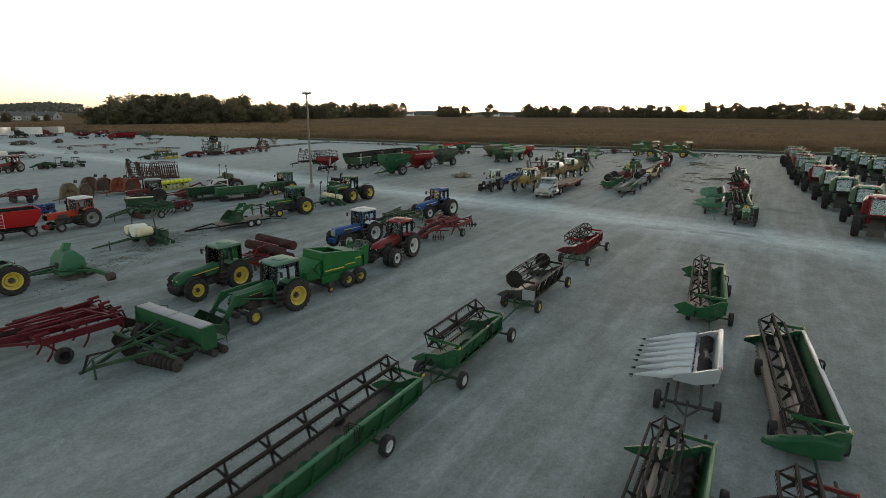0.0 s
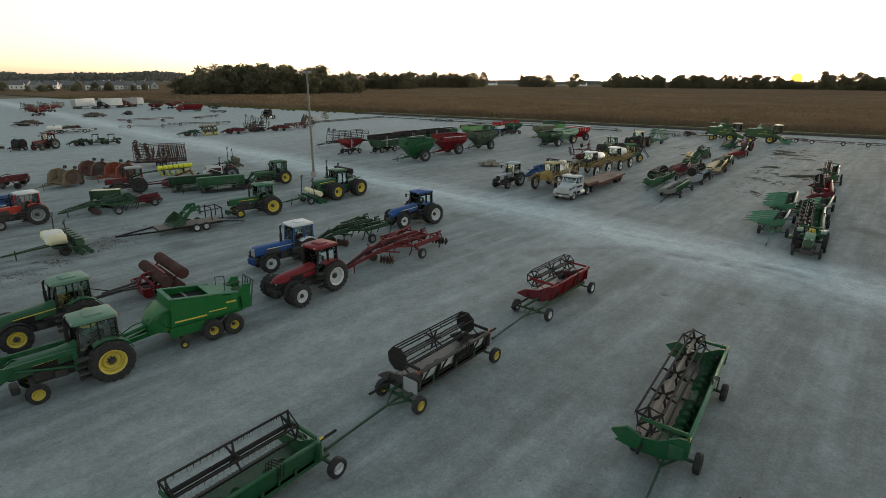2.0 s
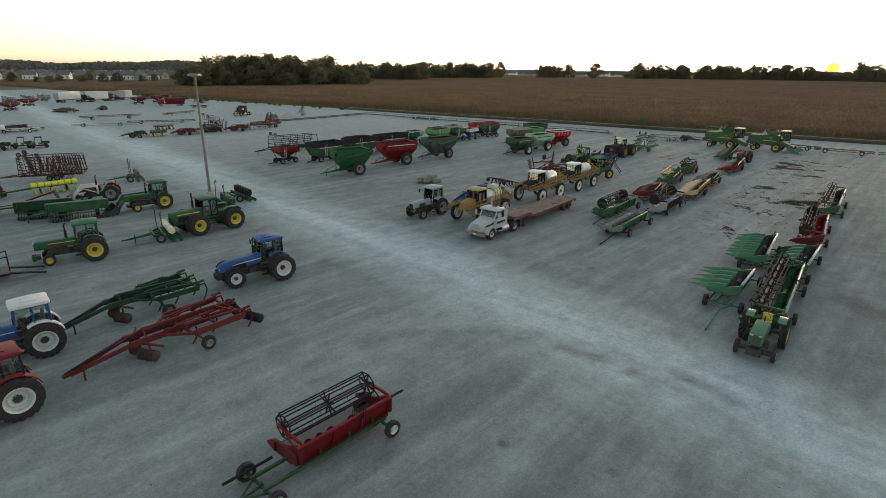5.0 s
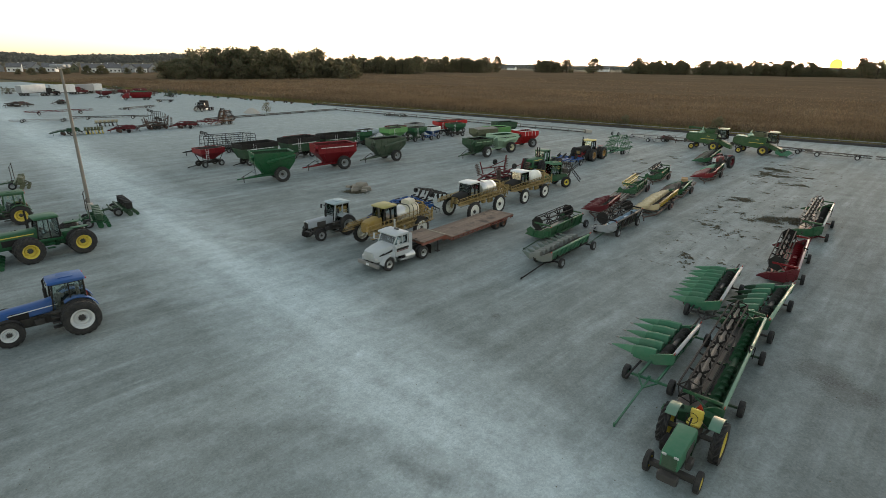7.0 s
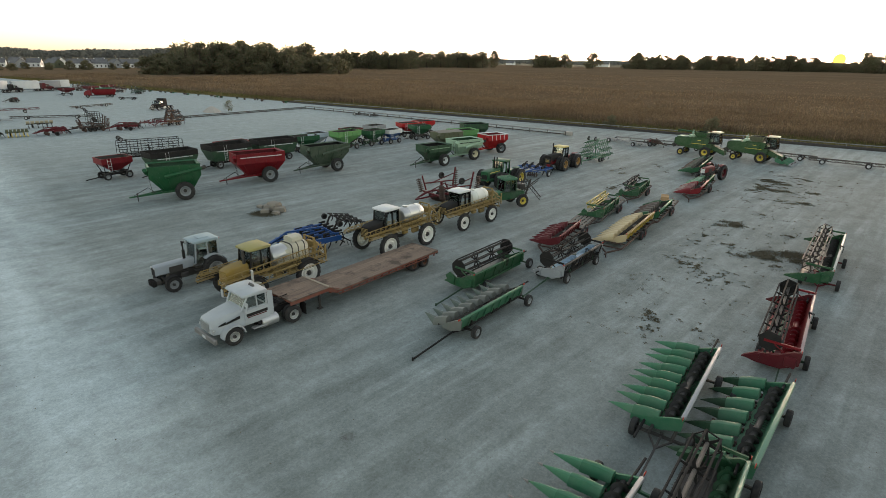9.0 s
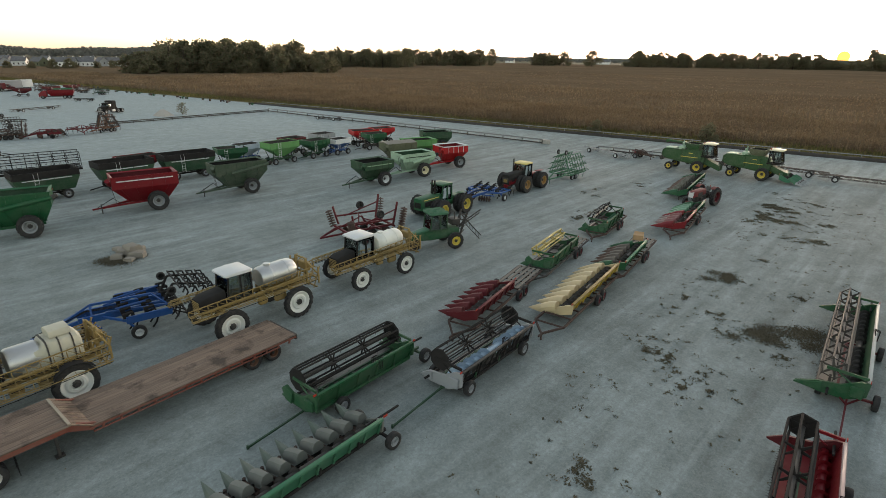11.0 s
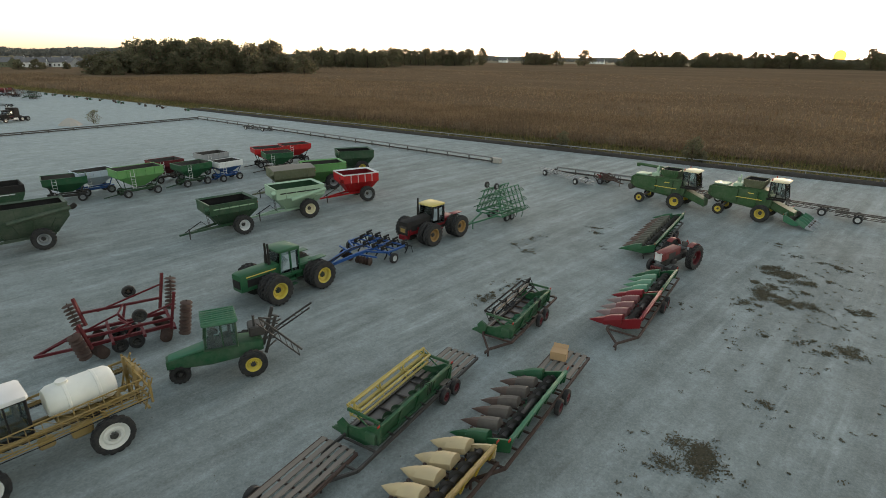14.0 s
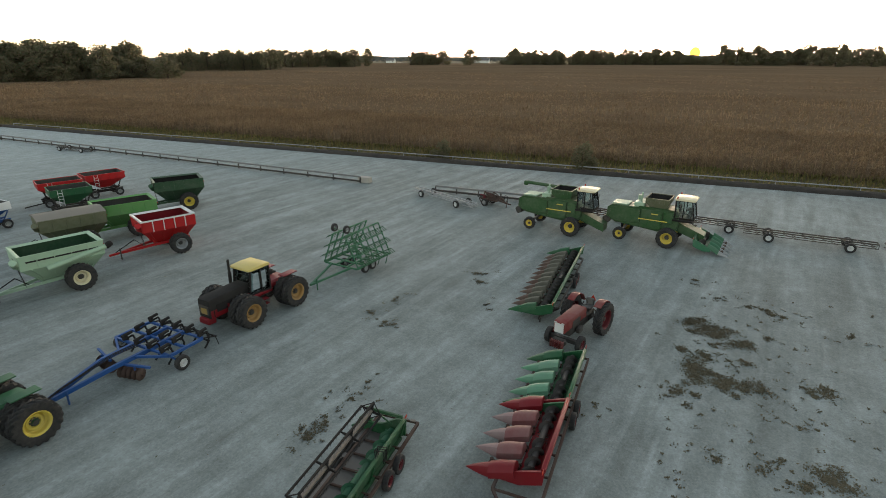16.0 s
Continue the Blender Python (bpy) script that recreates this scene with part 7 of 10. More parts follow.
def chisel_plough(x, y, head, label, col, W=4.0, L=3.6, tongue=2.6, z=0.85, rear="harrow", rim=WHITE, iron=BLACK, shanks=13, tall=0.0):
    """A chisel plough: two long beams that meet at the hitch, an open frame, a front disc gang, sprung shanks, a dark rear harrow bar."""
    t = thing("chisel_plough", x, y, head, label, "tillage tool", "tillage tools")
    for s in (-1, 1):
        part("main_beam", Mesh().beam((-L / 2, s * W * 0.14, z), (L / 2, s * W * 0.14, z), 0.14, 0.2 + 0.25 * tall).beam((L / 2, s * W * 0.14, z), (L / 2 + tongue, s * 0.08, 0.5), 0.14, 0.2), col, t)
        part("side_rail", Mesh().beam((-L / 2, s * W / 2, z), (0.1, s * W / 2, z), 0.12, 0.14 + 0.4 * tall).beam((0.1, s * W / 2, z), (L * 0.25, s * W * 0.14, z), 0.1, 0.12), col, t)
        disc_gang(t, (L * 0.42, s * 0.3, 0.36), (L * 0.34, s * W * 0.4, 0.36), 0.3, 5, RUST_DARK)
        part("gang_tube", Mesh().beam((L * 0.42, s * 0.3, z - 0.1), (L * 0.3, s * W * 0.48, z - 0.1), 0.1, 0.1).beam((L * 0.38, s * W * 0.3, z - 0.1), (L * 0.38, s * W * 0.3, 0.36), 0.05, 0.08), col, t)
        wheel(t, -L * 0.08, s * W * 0.57, 0.38, 0.25, rim, lugs=False)
        part("wheel_arm", Mesh().beam((0.1, s * W * 0.5, z), (-L * 0.08, s * W * 0.52, 0.4), 0.1, 0.1), col, t)
    for k in (-0.5, -0.22, 0.03):
        part("cross_bar", Mesh().beam((L * k, -W / 2, z + 0.02), (L * k, W / 2, z + 0.02), 0.11, 0.11), col, t)
    part("hitch", Mesh().beam((L / 2 + tongue - 0.1, 0, 0.5), (L / 2 + tongue + 0.3, 0, 0.46), 0.2, 0.12), col, t)
    part("jack", Mesh().rod((L / 2 + tongue * 0.8, 0.25, 0.02), (L / 2 + tongue * 0.8, 0.25, 0.7), 0.045, 8), col, t)
    for i in range(shanks):
        yy = -W * 0.46 + W * 0.92 * i / (shanks - 1)
        sx = (-0.5, -0.22, 0.03)[i % 3] * L
        sh = Mesh()
        shank(sh, sx, yy, z + 0.1, z - 0.06, 0.42, 0.06)
        q = part("shank", sh, iron, t)
        part("trip_spring", Mesh().rod((sx + 0.12, yy, z + 0.3), (sx - 0.4, yy, z + 0.34), 0.08, 8).box(sx, yy, z + 0.2, 0.2, 0.14, 0.24), iron, q)
    if tall:
        tr = Mesh().beam((L * 0.35, 0, z + tall), (-L * 0.35, 0, z + tall * 0.8), 0.09, 0.12).beam((L * 0.35, 0, z + tall), (L / 2 + tongue * 0.55, 0, 0.8), 0.08, 0.1).beam((L * 0.35, -W * 0.14, z), (L * 0.35, 0, z + tall), 0.08, 0.08).beam((L * 0.35, W * 0.14, z), (L * 0.35, 0, z + tall), 0.08, 0.08)
        for s in (-1, 1):
            tr.beam((-L * 0.35, 0, z + tall * 0.8), (-L * 0.5, s * W * 0.3, z), 0.08, 0.08).rod((L * 0.1, s * W * 0.2, z + 0.35), (-L * 0.25, s * W * 0.24, z + 0.5), 0.06, 8)
            tr.beam((L * 0.2, s * W * 0.14, z + 0.2), (-L * 0.5, s * W * 0.42, z + 0.28), 0.07, 0.09)
        part("upper_truss", tr, col, t)
    hb = Mesh()
    if rear == "discs":
        for s in (-1, 1):
            disc_gang(t, (-L / 2 - 0.6, s * 0.25, 0.48), (-L / 2 - 0.95, s * W * 0.56, 0.48), 0.28, 6, BLACK, name="levelling_gang")
        hb.beam((-L / 2, -W * 0.3, z), (-L / 2 - 0.7, -W * 0.32, 0.75), 0.08, 0.1).beam((-L / 2, W * 0.3, z), (-L / 2 - 0.7, W * 0.32, 0.75), 0.08, 0.1)
    for k in (0.25, 0.75) if rear == "harrow" else ():
        hb.beam((-L / 2 - k, -W * 0.52, 0.62), (-L / 2 - k, W * 0.52, 0.62), 0.06, 0.06)
    for i in range(7 if rear == "harrow" else 0):
        yy = -W * 0.5 + W * i / 6
        hb.beam((-L / 2, yy, z), (-L / 2 - 0.8, yy, 0.6), 0.05, 0.06).beam((-L / 2 - 0.75, yy, 0.62), (-L / 2 - 0.9, yy, 0.06), 0.03, 0.03)
    part("harrow_bar", hb, BLACK, t)
    for i in range(3):
        hs = Mesh().path([(0.2, -0.2 + i * 0.15, z + 0.15), (L * 0.4, -0.1 + i * 0.1, z + 0.3), (L / 2 + tongue * 0.8, 0.05 * i, 0.8), (L / 2 + tongue + 0.2, 0.04 * i, 0.6)], 0.02, 5)
        part("hydraulic_hose", hs, BLACK, t)
    return t


def wing_tool(x, y, head, label, col, W=3.2, H=3.0, L=4.5, tongue=3.0, teeth=STEEL, lean=12, wheels_col=GREY, tines=True, discs=False, name="field_cultivator", fins=False):
    """A wide tool folded for the road: a centre frame on wheels, two tall wings standing upright with their teeth outwards."""
    t = thing(name, x, y, head, label, "tillage tool", "tillage tools")
    z = 0.8
    f = Mesh()
    for yy in (-W / 2, -W / 6, W / 6, W / 2):
        f.beam((-L / 2, yy, z), (L / 2, yy, z), 0.09, 0.1)
    for k in range(5):
        f.beam((-L / 2 + L * k / 4, -W / 2, z), (-L / 2 + L * k / 4, W / 2, z), 0.09, 0.1)
    f.beam((L / 2, -W * 0.3, z), (L / 2 + tongue, 0, 0.5), 0.1, 0.12).beam((L / 2, W * 0.3, z), (L / 2 + tongue, 0, 0.5), 0.1, 0.12)
    f.rod((L / 2 + tongue * 0.85, 0.15, 0.02), (L / 2 + tongue * 0.85, 0.15, 0.8), 0.05, 8).beam((0, 0, z), (0.3, 0, z + 1.3), 0.1, 0.1)
    f.beam((0.3, 0, z + 1.3), (0.2, -W * 0.5, z + 0.9), 0.08, 0.08).beam((0.3, 0, z + 1.3), (0.2, W * 0.5, z + 0.9), 0.08, 0.08)
    part("centre_frame", f, col, t)
    for s in (-1, 1):
        w = Mesh()
        tz = math.tan(radians(lean))
        P = lambda px, h: (px, s * (W / 2 + 0.1 - h * tz), z + h)
        for h in (0.1, H * 0.35, H * 0.68, H):
            w.beam(P(-L / 2, h), P(L / 2, h), 0.07, 0.08)
        for k in range(7):
            px = -L / 2 + L * k / 6
            w.beam(P(px, 0), P(px, H), 0.06, 0.07)
        part("wing_frame", w, col, t)
        g = Mesh()
        for k in range(17 if tines else 0):
            px = -L / 2 + L * (k + 0.3) / 17
            for h in (0.35, H * 0.5, H * 0.85):
                a = Vector(P(px, h))
                g.beam(a, a + Vector((0, s * 0.3, 0.12)), 0.035, 0.035).beam(a + Vector((0, s * 0.3, 0.12)), a + Vector((0, s * 0.62, -0.1)), 0.035, 0.035)
        if discs:
            for px in ((L * 0.24, L * 0.42) if fins else (-L * 0.4, L * 0.35)):
                disc_gang(t, Vector(P(px, 0.2)) + Vector((0, s * 0.25, 0)), Vector(P(px + 0.3, H + 0.2)) + Vector((0, s * 0.25, 0)), 0.28, 12, teeth)
        if tines:
            part("tine_bank", g, teeth, t)
        for k in range(11 if fins else 0):
            a, b = Vector(P(-L * 0.5 + k * 0.3, -0.1)), Vector(P(-L * 0.5 + k * 0.3 + 0.15, H * 0.8 + 0.03 * k))
            part("leaf_shank", Mesh().beam(a + Vector((0, s * 0.12, 0)), b + Vector((0, s * 0.2, 0)), 0.07, 0.12).beam(b + Vector((0, s * 0.2, 0)), b + Vector((0.14, s * 0.3, 0.22)), 0.06, 0.1), teeth, t)
        for k in range(6 if fins else 0):
            px = -L * 0.1 + k * 0.45
            part("brace", Mesh().beam(P(px, 0.1), P(px - 0.5 + 0.2 * (k % 3), H * (0.75 + 0.1 * (k % 3))), 0.08, 0.09).beam(P(px, H * 0.6), (px + 0.3, s * 0.4, z + 0.5), 0.07, 0.07), col, t)
        wheel(t, -0.4, s * W * 0.33, 0.36, 0.24, wheels_col, lugs=False)
        wheel(t, 0.4, s * W * 0.33, 0.36, 0.24, wheels_col, lugs=False)
        part("gauge_wheel_arm", Mesh().beam(P(L * 0.3, H), Vector(P(L * 0.45, H)) + Vector((0, 0, 0.35)), 0.06, 0.06), col, t)
        wheel(t, L * 0.45, P(0, H)[1], 0.28, 0.18, wheels_col, lugs=False, z=z + H + 0.4)
    teeth_c = Mesh()
    for k in range(9):
        shank(teeth_c, -L * 0.1 - (k % 3) * 0.5, -W * 0.45 + W * 0.9 * k / 8, z, z - 0.1, 0.3, 0.04)
    part("centre_shanks", teeth_c, teeth, t)
    return t


def planter(x, y, head, label, frame, boxes, n=6, W=4.6, tongue=3.0, rowcol=None, marker=True, box_round=False, rim=GREY, big_tanks=None):
    """A row planter: tongue, toolbar, row units with seed boxes, drive wheels, folded markers; (x, y) is the toolbar's middle."""
    t = thing("row_planter", x, y, head, label, "planter", "planting tools")
    f = Mesh().beam((0, -W / 2, 0.75), (0, W / 2, 0.75), 0.16, 0.16).beam((0, -0.3, 0.75), (tongue, 0, 0.45), 0.1, 0.13).beam((0, 0.3, 0.75), (tongue, 0, 0.45), 0.1, 0.13)
    f.beam((0.7, -W * 0.3, 0.75), (0.7, W * 0.3, 0.75), 0.12, 0.12).beam((tongue - 0.1, 0, 0.45), (tongue + 0.45, 0, 0.42), 0.1, 0.1).rod((tongue * 0.8, 0.2, 0.02), (tongue * 0.8, 0.2, 0.8), 0.045, 8)
    part("toolbar", f, frame, t)
    for i in range(n):
        yy = -W / 2 + 0.3 + (W - 0.6) * i / (n - 1)
        u = Mesh().beam((0, yy, 0.7), (-0.75, yy, 0.6), 0.08, 0.14).beam((-0.75, yy, 0.6), (-1.2, yy, 0.3), 0.06, 0.1).rod((-0.6, yy - 0.03, 0.24), (-0.6, yy + 0.03, 0.24), 0.24, 14).rod((-1.2, yy - 0.06, 0.18), (-1.2, yy + 0.06, 0.18), 0.17, 12)
        part("row_unit", u, rowcol or frame, t)
        b = Mesh()
        if box_round:
            b.rod((-0.55, yy - 0.28, 1.1), (-0.55, yy + 0.28, 1.1), 0.27, 16)
        else:
            b.box(-0.6, yy, 1.0, 0.55, 0.42, 0.6, 0.1).box(-0.6, yy, 1.32, 0.6, 0.46, 0.06, 0.02)
        part("seed_box", b, boxes, t)
    for s in (-1, 1):
        wheel(t, 0.25, s * W * 0.28, 0.4, 0.22, rim, lugs=False)
        if marker:
            part("marker_arm", Mesh().beam((0.1, s * W * 0.46, 0.85), (0.1, s * W * 0.38, 2.6), 0.07, 0.07).rod((0.08, s * W * 0.37, 2.6), (0.12, s * W * 0.37, 2.62), 0.2, 12), STEEL, t)
    if big_tanks:
        for yy, r in ((-0.9, 0.38), (0.1, 0.55), (1.0, 0.38)):
            rings = [[(0.55 + px, yy + r * k * math.cos(6.28318 * i / 16), 1.25 + r * k * math.sin(6.28318 * i / 16)) for i in range(16)] for px, k in ((-0.62, 0.5), (-0.55, 0.9), (-0.4, 1.0), (0.4, 1.0), (0.55, 0.9), (0.62, 0.5))]
            part("tank", Mesh().loft(rings), big_tanks if r > 0.4 else CREAM, t)
        part("tank_cradle", Mesh().box(0.5, 0, 0.72, 0.9, 2.6, 0.1).beam((0.9, -1.2, 0.7), (0.9, 1.2, 0.7), 0.1, 0.1), frame, t)
    return t


def grain_drill(x, y, head, label, col, lid, W=4.2, tongue=3.0, discs=True, rim=STEEL):
    """A grain drill: a long seed box with lids, openers below, press wheels, a disc gang and tongue ahead."""
    t = thing("grain_drill", x, y, head, label, "seed drill", "planting tools")
    part("seed_box", Mesh().prism([(-0.3, 0.8), (0.1, 0.8), (0.22, 1.5), (0.2, 1.62), (-0.42, 1.62), (-0.42, 1.5)], -W / 2, W / 2), col, t)
    for s in (-1, 1):
        part("lid", Mesh().box(-0.11, s * W * 0.25, 1.66, 0.66, W * 0.49, 0.05, 0.02), lid, t)
        part("end_panel", Mesh().prism([(-0.42, 0.6), (0.2, 0.6), (0.3, 1.0), (0.24, 1.66), (-0.46, 1.66), (-0.5, 1.0)], s * (W / 2 + 0.01), s * (W / 2 + 0.09)), col, t)
        wheel(t, 0.55, s * W * 0.3, 0.55, 0.36, rim)
    f = Mesh().beam((0.3, -W / 2, 0.75), (0.3, W / 2, 0.75), 0.12, 0.14).beam((0.3, -W * 0.3, 0.75), (tongue, 0, 0.5), 0.12, 0.16).beam((0.3, W * 0.3, 0.75), (tongue, 0, 0.5), 0.12, 0.16)
    f.beam((tongue - 0.2, 0, 0.5), (tongue + 0.5, 0, 0.45), 0.12, 0.12).rod((tongue, 0.2, 0.02), (tongue, 0.2, 0.9), 0.05, 8).path([(0.6, 0, 1.5), (1.6, 0.1, 1.2), (tongue, 0.1, 0.9), (tongue + 0.3, 0, 0.5)], 0.025, 5)
    f.beam((0.2, -W * 0.14, 1.3), (tongue * 0.75, 0, 0.85), 0.1, 0.12).beam((0.2, W * 0.14, 1.3), (tongue * 0.75, 0, 0.85), 0.1, 0.12).beam((0.9, -W * 0.42, 0.8), (0.9, W * 0.42, 0.8), 0.12, 0.14)
    f.beam((0.3, -W * 0.45, 0.75), (1.4, -W * 0.4, 0.72), 0.1, 0.12).beam((0.3, W * 0.45, 0.75), (1.4, W * 0.4, 0.72), 0.1, 0.12).beam((1.4, -W * 0.5, 0.72), (1.4, W * 0.5, 0.72), 0.1, 0.12)
    part("tongue", f, GREEN_DARK if discs else col, t)
    for i in range(4):
        hz = Mesh().path([(0.4, -0.3 + i * 0.12, 1.35), (1.3, -0.25 + i * 0.1, 1.25 + 0.05 * i), (tongue * 0.8, 0.05 * i, 1.0), (tongue + 0.1, 0.06 * i, 1.1), (tongue + 0.4, 0.03 * i, 0.4)], 0.02, 5)
        part("hydraulic_hose", hz, BLACK, t)
    part("lift_cylinder", Mesh().rod((1.2, 0.3, 0.95), (0.4, 0.35, 1.2), 0.06, 8), STEEL, t)
    if discs:
        for s in (-1, 1):
            disc_gang(t, (1.75, s * 0.2, 0.34), (1.25, s * W * 0.5, 0.34), 0.33, 9)
            part("gang_hanger", Mesh().beam((1.4, s * 0.4, 0.35), (1.2, s * 0.4, 0.75), 0.06, 0.08), col, t)
    n = int(W / 0.22)
    om = Mesh().beam((0.0, 0, 0.85), (-0.5, 0, 0.25), 0.04, 0.06).rod((-0.45, -0.01, 0.2), (-0.45, 0.01, 0.2), 0.19, 10).data("opener")
    om.materials.append(STEEL)
    for i in range(n):
        part("opener", om, None, t, at_=pose(0, -W / 2 + 0.15 + (W - 0.3) * i / (n - 1), 0))
    pw = Mesh().rod((0, -0.03, 0), (0, 0.03, 0), 0.2, 12).data("press_wheel")
    for i in range(n):
        part("press_wheel", pw, STEEL, t, at_=pose(-0.95, -W / 2 + 0.15 + (W - 0.3) * i / (n - 1), 0.2))
    part("press_axle", Mesh().rod((-0.95, -W / 2, 0.2), (-0.95, W / 2, 0.2), 0.03), STEEL, t)
    st = Mesh().box(-1.0, 0, 0.72, 0.4, W * 0.9, 0.04)
    for s in (-1, 1):
        st.rod((-1.2, s * W * 0.45, 0.4), (-1.2, s * W * 0.45, 1.3), 0.02).rod((-1.2, s * W * 0.45, 1.3), (-0.6, s * W * 0.45, 1.5), 0.02)
    part("step_board", st, col, t)
    return t


def square_baler(x, y, head, label):
    """A large square baler: tall rounded chamber, tandem wheels, pickup, raised bale chute; (x, y) is under the near axle's middle."""
    x, y = beside(x, y, head, 1.15)
    t = thing("square_baler", x, y, head, label, "baler")
    prof = [(-1.15, 1.0), (-1.15, 1.78), (0.3, 1.95), (2.15, 2.05), (2.45, 2.0), (2.9, 1.7), (2.6, 1.25), (2.0, 0.95)]
    b = Mesh().loft([[(px, -0.84, pz) for px, pz in prof], [(px, -0.96, pz + (0.02 if pz < 1.5 else 0)) for px, pz in prof], [(px, 0.96, pz + (0.02 if pz < 1.5 else 0)) for px, pz in prof], [(px, 0.84, pz) for px, pz in prof]])
    part("body", b, BRIGHT_GREEN, t)
    part("nose", Mesh().loft([rr(2.45, 1.8, 0.95, 2.1, 0.06, 1.7), rr(2.95, 1.5, 0.98, 1.72, 0.06, 1.3), rr(3.2, 1.15, 0.98, 1.4, 0.05, 1.1)]), BRIGHT_GREEN, t)
    # the open twine and knotter well on top, with a raised coaming round it
    for s in (-1, 1):
        part("coaming", Mesh().sheet([(-0.2, s * 0.93, 1.9), (2.3, s * 0.93, 1.98), (2.2, s * 0.9, 2.52), (-0.2, s * 0.9, 2.2)], 0.07), BRIGHT_GREEN, t)
        part("coaming_lip", Mesh().beam((-0.2, s * 0.88, 2.21), (2.2, s * 0.88, 2.53), 0.16, 0.05), GREEN_OLD, t)
    part("coaming", Mesh().sheet([(2.25, -0.93, 1.98), (2.25, 0.93, 1.98), (2.18, 0.9, 2.52), (2.18, -0.9, 2.52)], 0.07), BRIGHT_GREEN, t)
    part("coaming_lip", Mesh().beam((2.16, -0.93, 2.53), (2.16, 0.93, 2.53), 0.2, 0.05), GREEN_OLD, t)
    part("top_panel", Mesh().sheet([(-1.1, -0.9, 2.02), (0.35, -0.9, 2.26), (0.35, 0.9, 2.26), (-1.1, 0.9, 2.02)], 0.06), GREEN_OLD, t)
    part("top_fill", Mesh().box(-0.65, 0, 1.9, 0.9, 1.8, 0.24), BRIGHT_GREEN, t)
    part("well_floor", Mesh().sheet([(0.35, -0.88, 2.0), (2.15, -0.88, 2.08), (2.15, 0.88, 2.08), (0.35, 0.88, 2.0)], 0.03), BLACK, t)
    part("knotter_shaft", Mesh().rod((1.2, -0.8, 2.15), (1.2, 0.8, 2.15), 0.05, 8), WORN, t)
    for s in (-1, 1):
        part("side_door", Mesh().sheet([(-0.95, s * 0.99, 1.2), (2.3, s * 0.99, 1.2), (2.2, s * 0.96, 2.42), (-0.95, s * 0.96, 2.0)], 0.05), BRIGHT_GREEN, t)
        decal(t, 1.4, s * 1.022, 1.36, 1.5, 0.07, YELLOW, -2)
        decal(t, 0.1, s * 1.022, 1.45, 0.9, 0.05, YELLOW, -2)
        decal(t, -0.6, s * 1.022, 1.7, 0.5, 0.08, YELLOW, -2)
        part("skirt", Mesh().box(1.6, s * 0.95, 0.85, 1.6, 0.06, 0.5, 0.03), BRIGHT_GREEN, t)
        wheel(t, -0.55, s * 1.1, 0.52, 0.46, YELLOW, lugs=False, deep=True, seat=0.42)
        wheel(t, 0.5, s * 1.1, 0.52, 0.46, YELLOW, lugs=False, deep=True, seat=0.42)
        wheel(t, 1.9, s * 1.15, 0.2, 0.14, YELLOW, lugs=False)
    part("bale_case", Mesh().box(-1.35, 0, 1.4, 0.7, 1.3, 0.8, 0.06), GREEN, t)
    for s in (-1, 1):
        part("chute_side", Mesh().sheet([(-1.15, s * 0.72, 1.0), (-1.75, s * 0.72, 1.05), (-1.75, s * 0.72, 2.3), (-1.4, s * 0.72, 2.35), (-1.1, s * 0.72, 2.0)], 0.06), BRIGHT_GREEN, t)
        for k in range(3):
            part("tension_rail", Mesh().beam((-0.9, s * 0.3 + s * 0.12 * k, 2.08), (-1.7, s * 0.3 + s * 0.12 * k, 2.12), 0.05, 0.05), GREEN_DARK, t)
    for i in range(5):
        part("chute_bar", Mesh().beam((-1.8, -0.6 + i * 0.3, 1.2), (-2.0, -0.6 + i * 0.3, 2.4), 0.04, 0.05), GREEN_DARK, t)
    for zz, xx in ((1.2, -1.8), (2.4, -2.0)):
        part("chute_rail", Mesh().beam((xx, -0.66, zz), (xx, 0.66, zz), 0.06, 0.06), GREEN_DARK, t)
    p = Mesh().beam((2.7, -0.35, 0.95), (4.5, 0, 0.6), 0.14, 0.2).beam((2.7, 0.35, 0.95), (4.5, 0, 0.6), 0.14, 0.2).rod((2.7, 0, 1.3), (4.8, 0, 0.85), 0.09, 10).rod((4.2, 0.2, 0.02), (4.2, 0.2, 0.9), 0.05, 8).path([(2.8, 0.2, 1.6), (3.8, 0.3, 1.5), (4.9, 0.1, 0.8)], 0.03, 5)
    part("drawbar", p, BRIGHT_GREEN, t)
    part("pickup", Mesh().rod((1.7, -1.0, 0.4), (1.7, 1.0, 0.4), 0.24, 14), STEEL, t)
    for s in (-1, 1):
        part("hand_rail", Mesh().path([(-0.5, s * 0.6, 2.1), (-0.5, s * 0.6, 2.6), (-0.95, s * 0.55, 2.55), (-0.95, s * 0.55, 2.02)], 0.02, 5), GREEN_DARK, t)
    return t


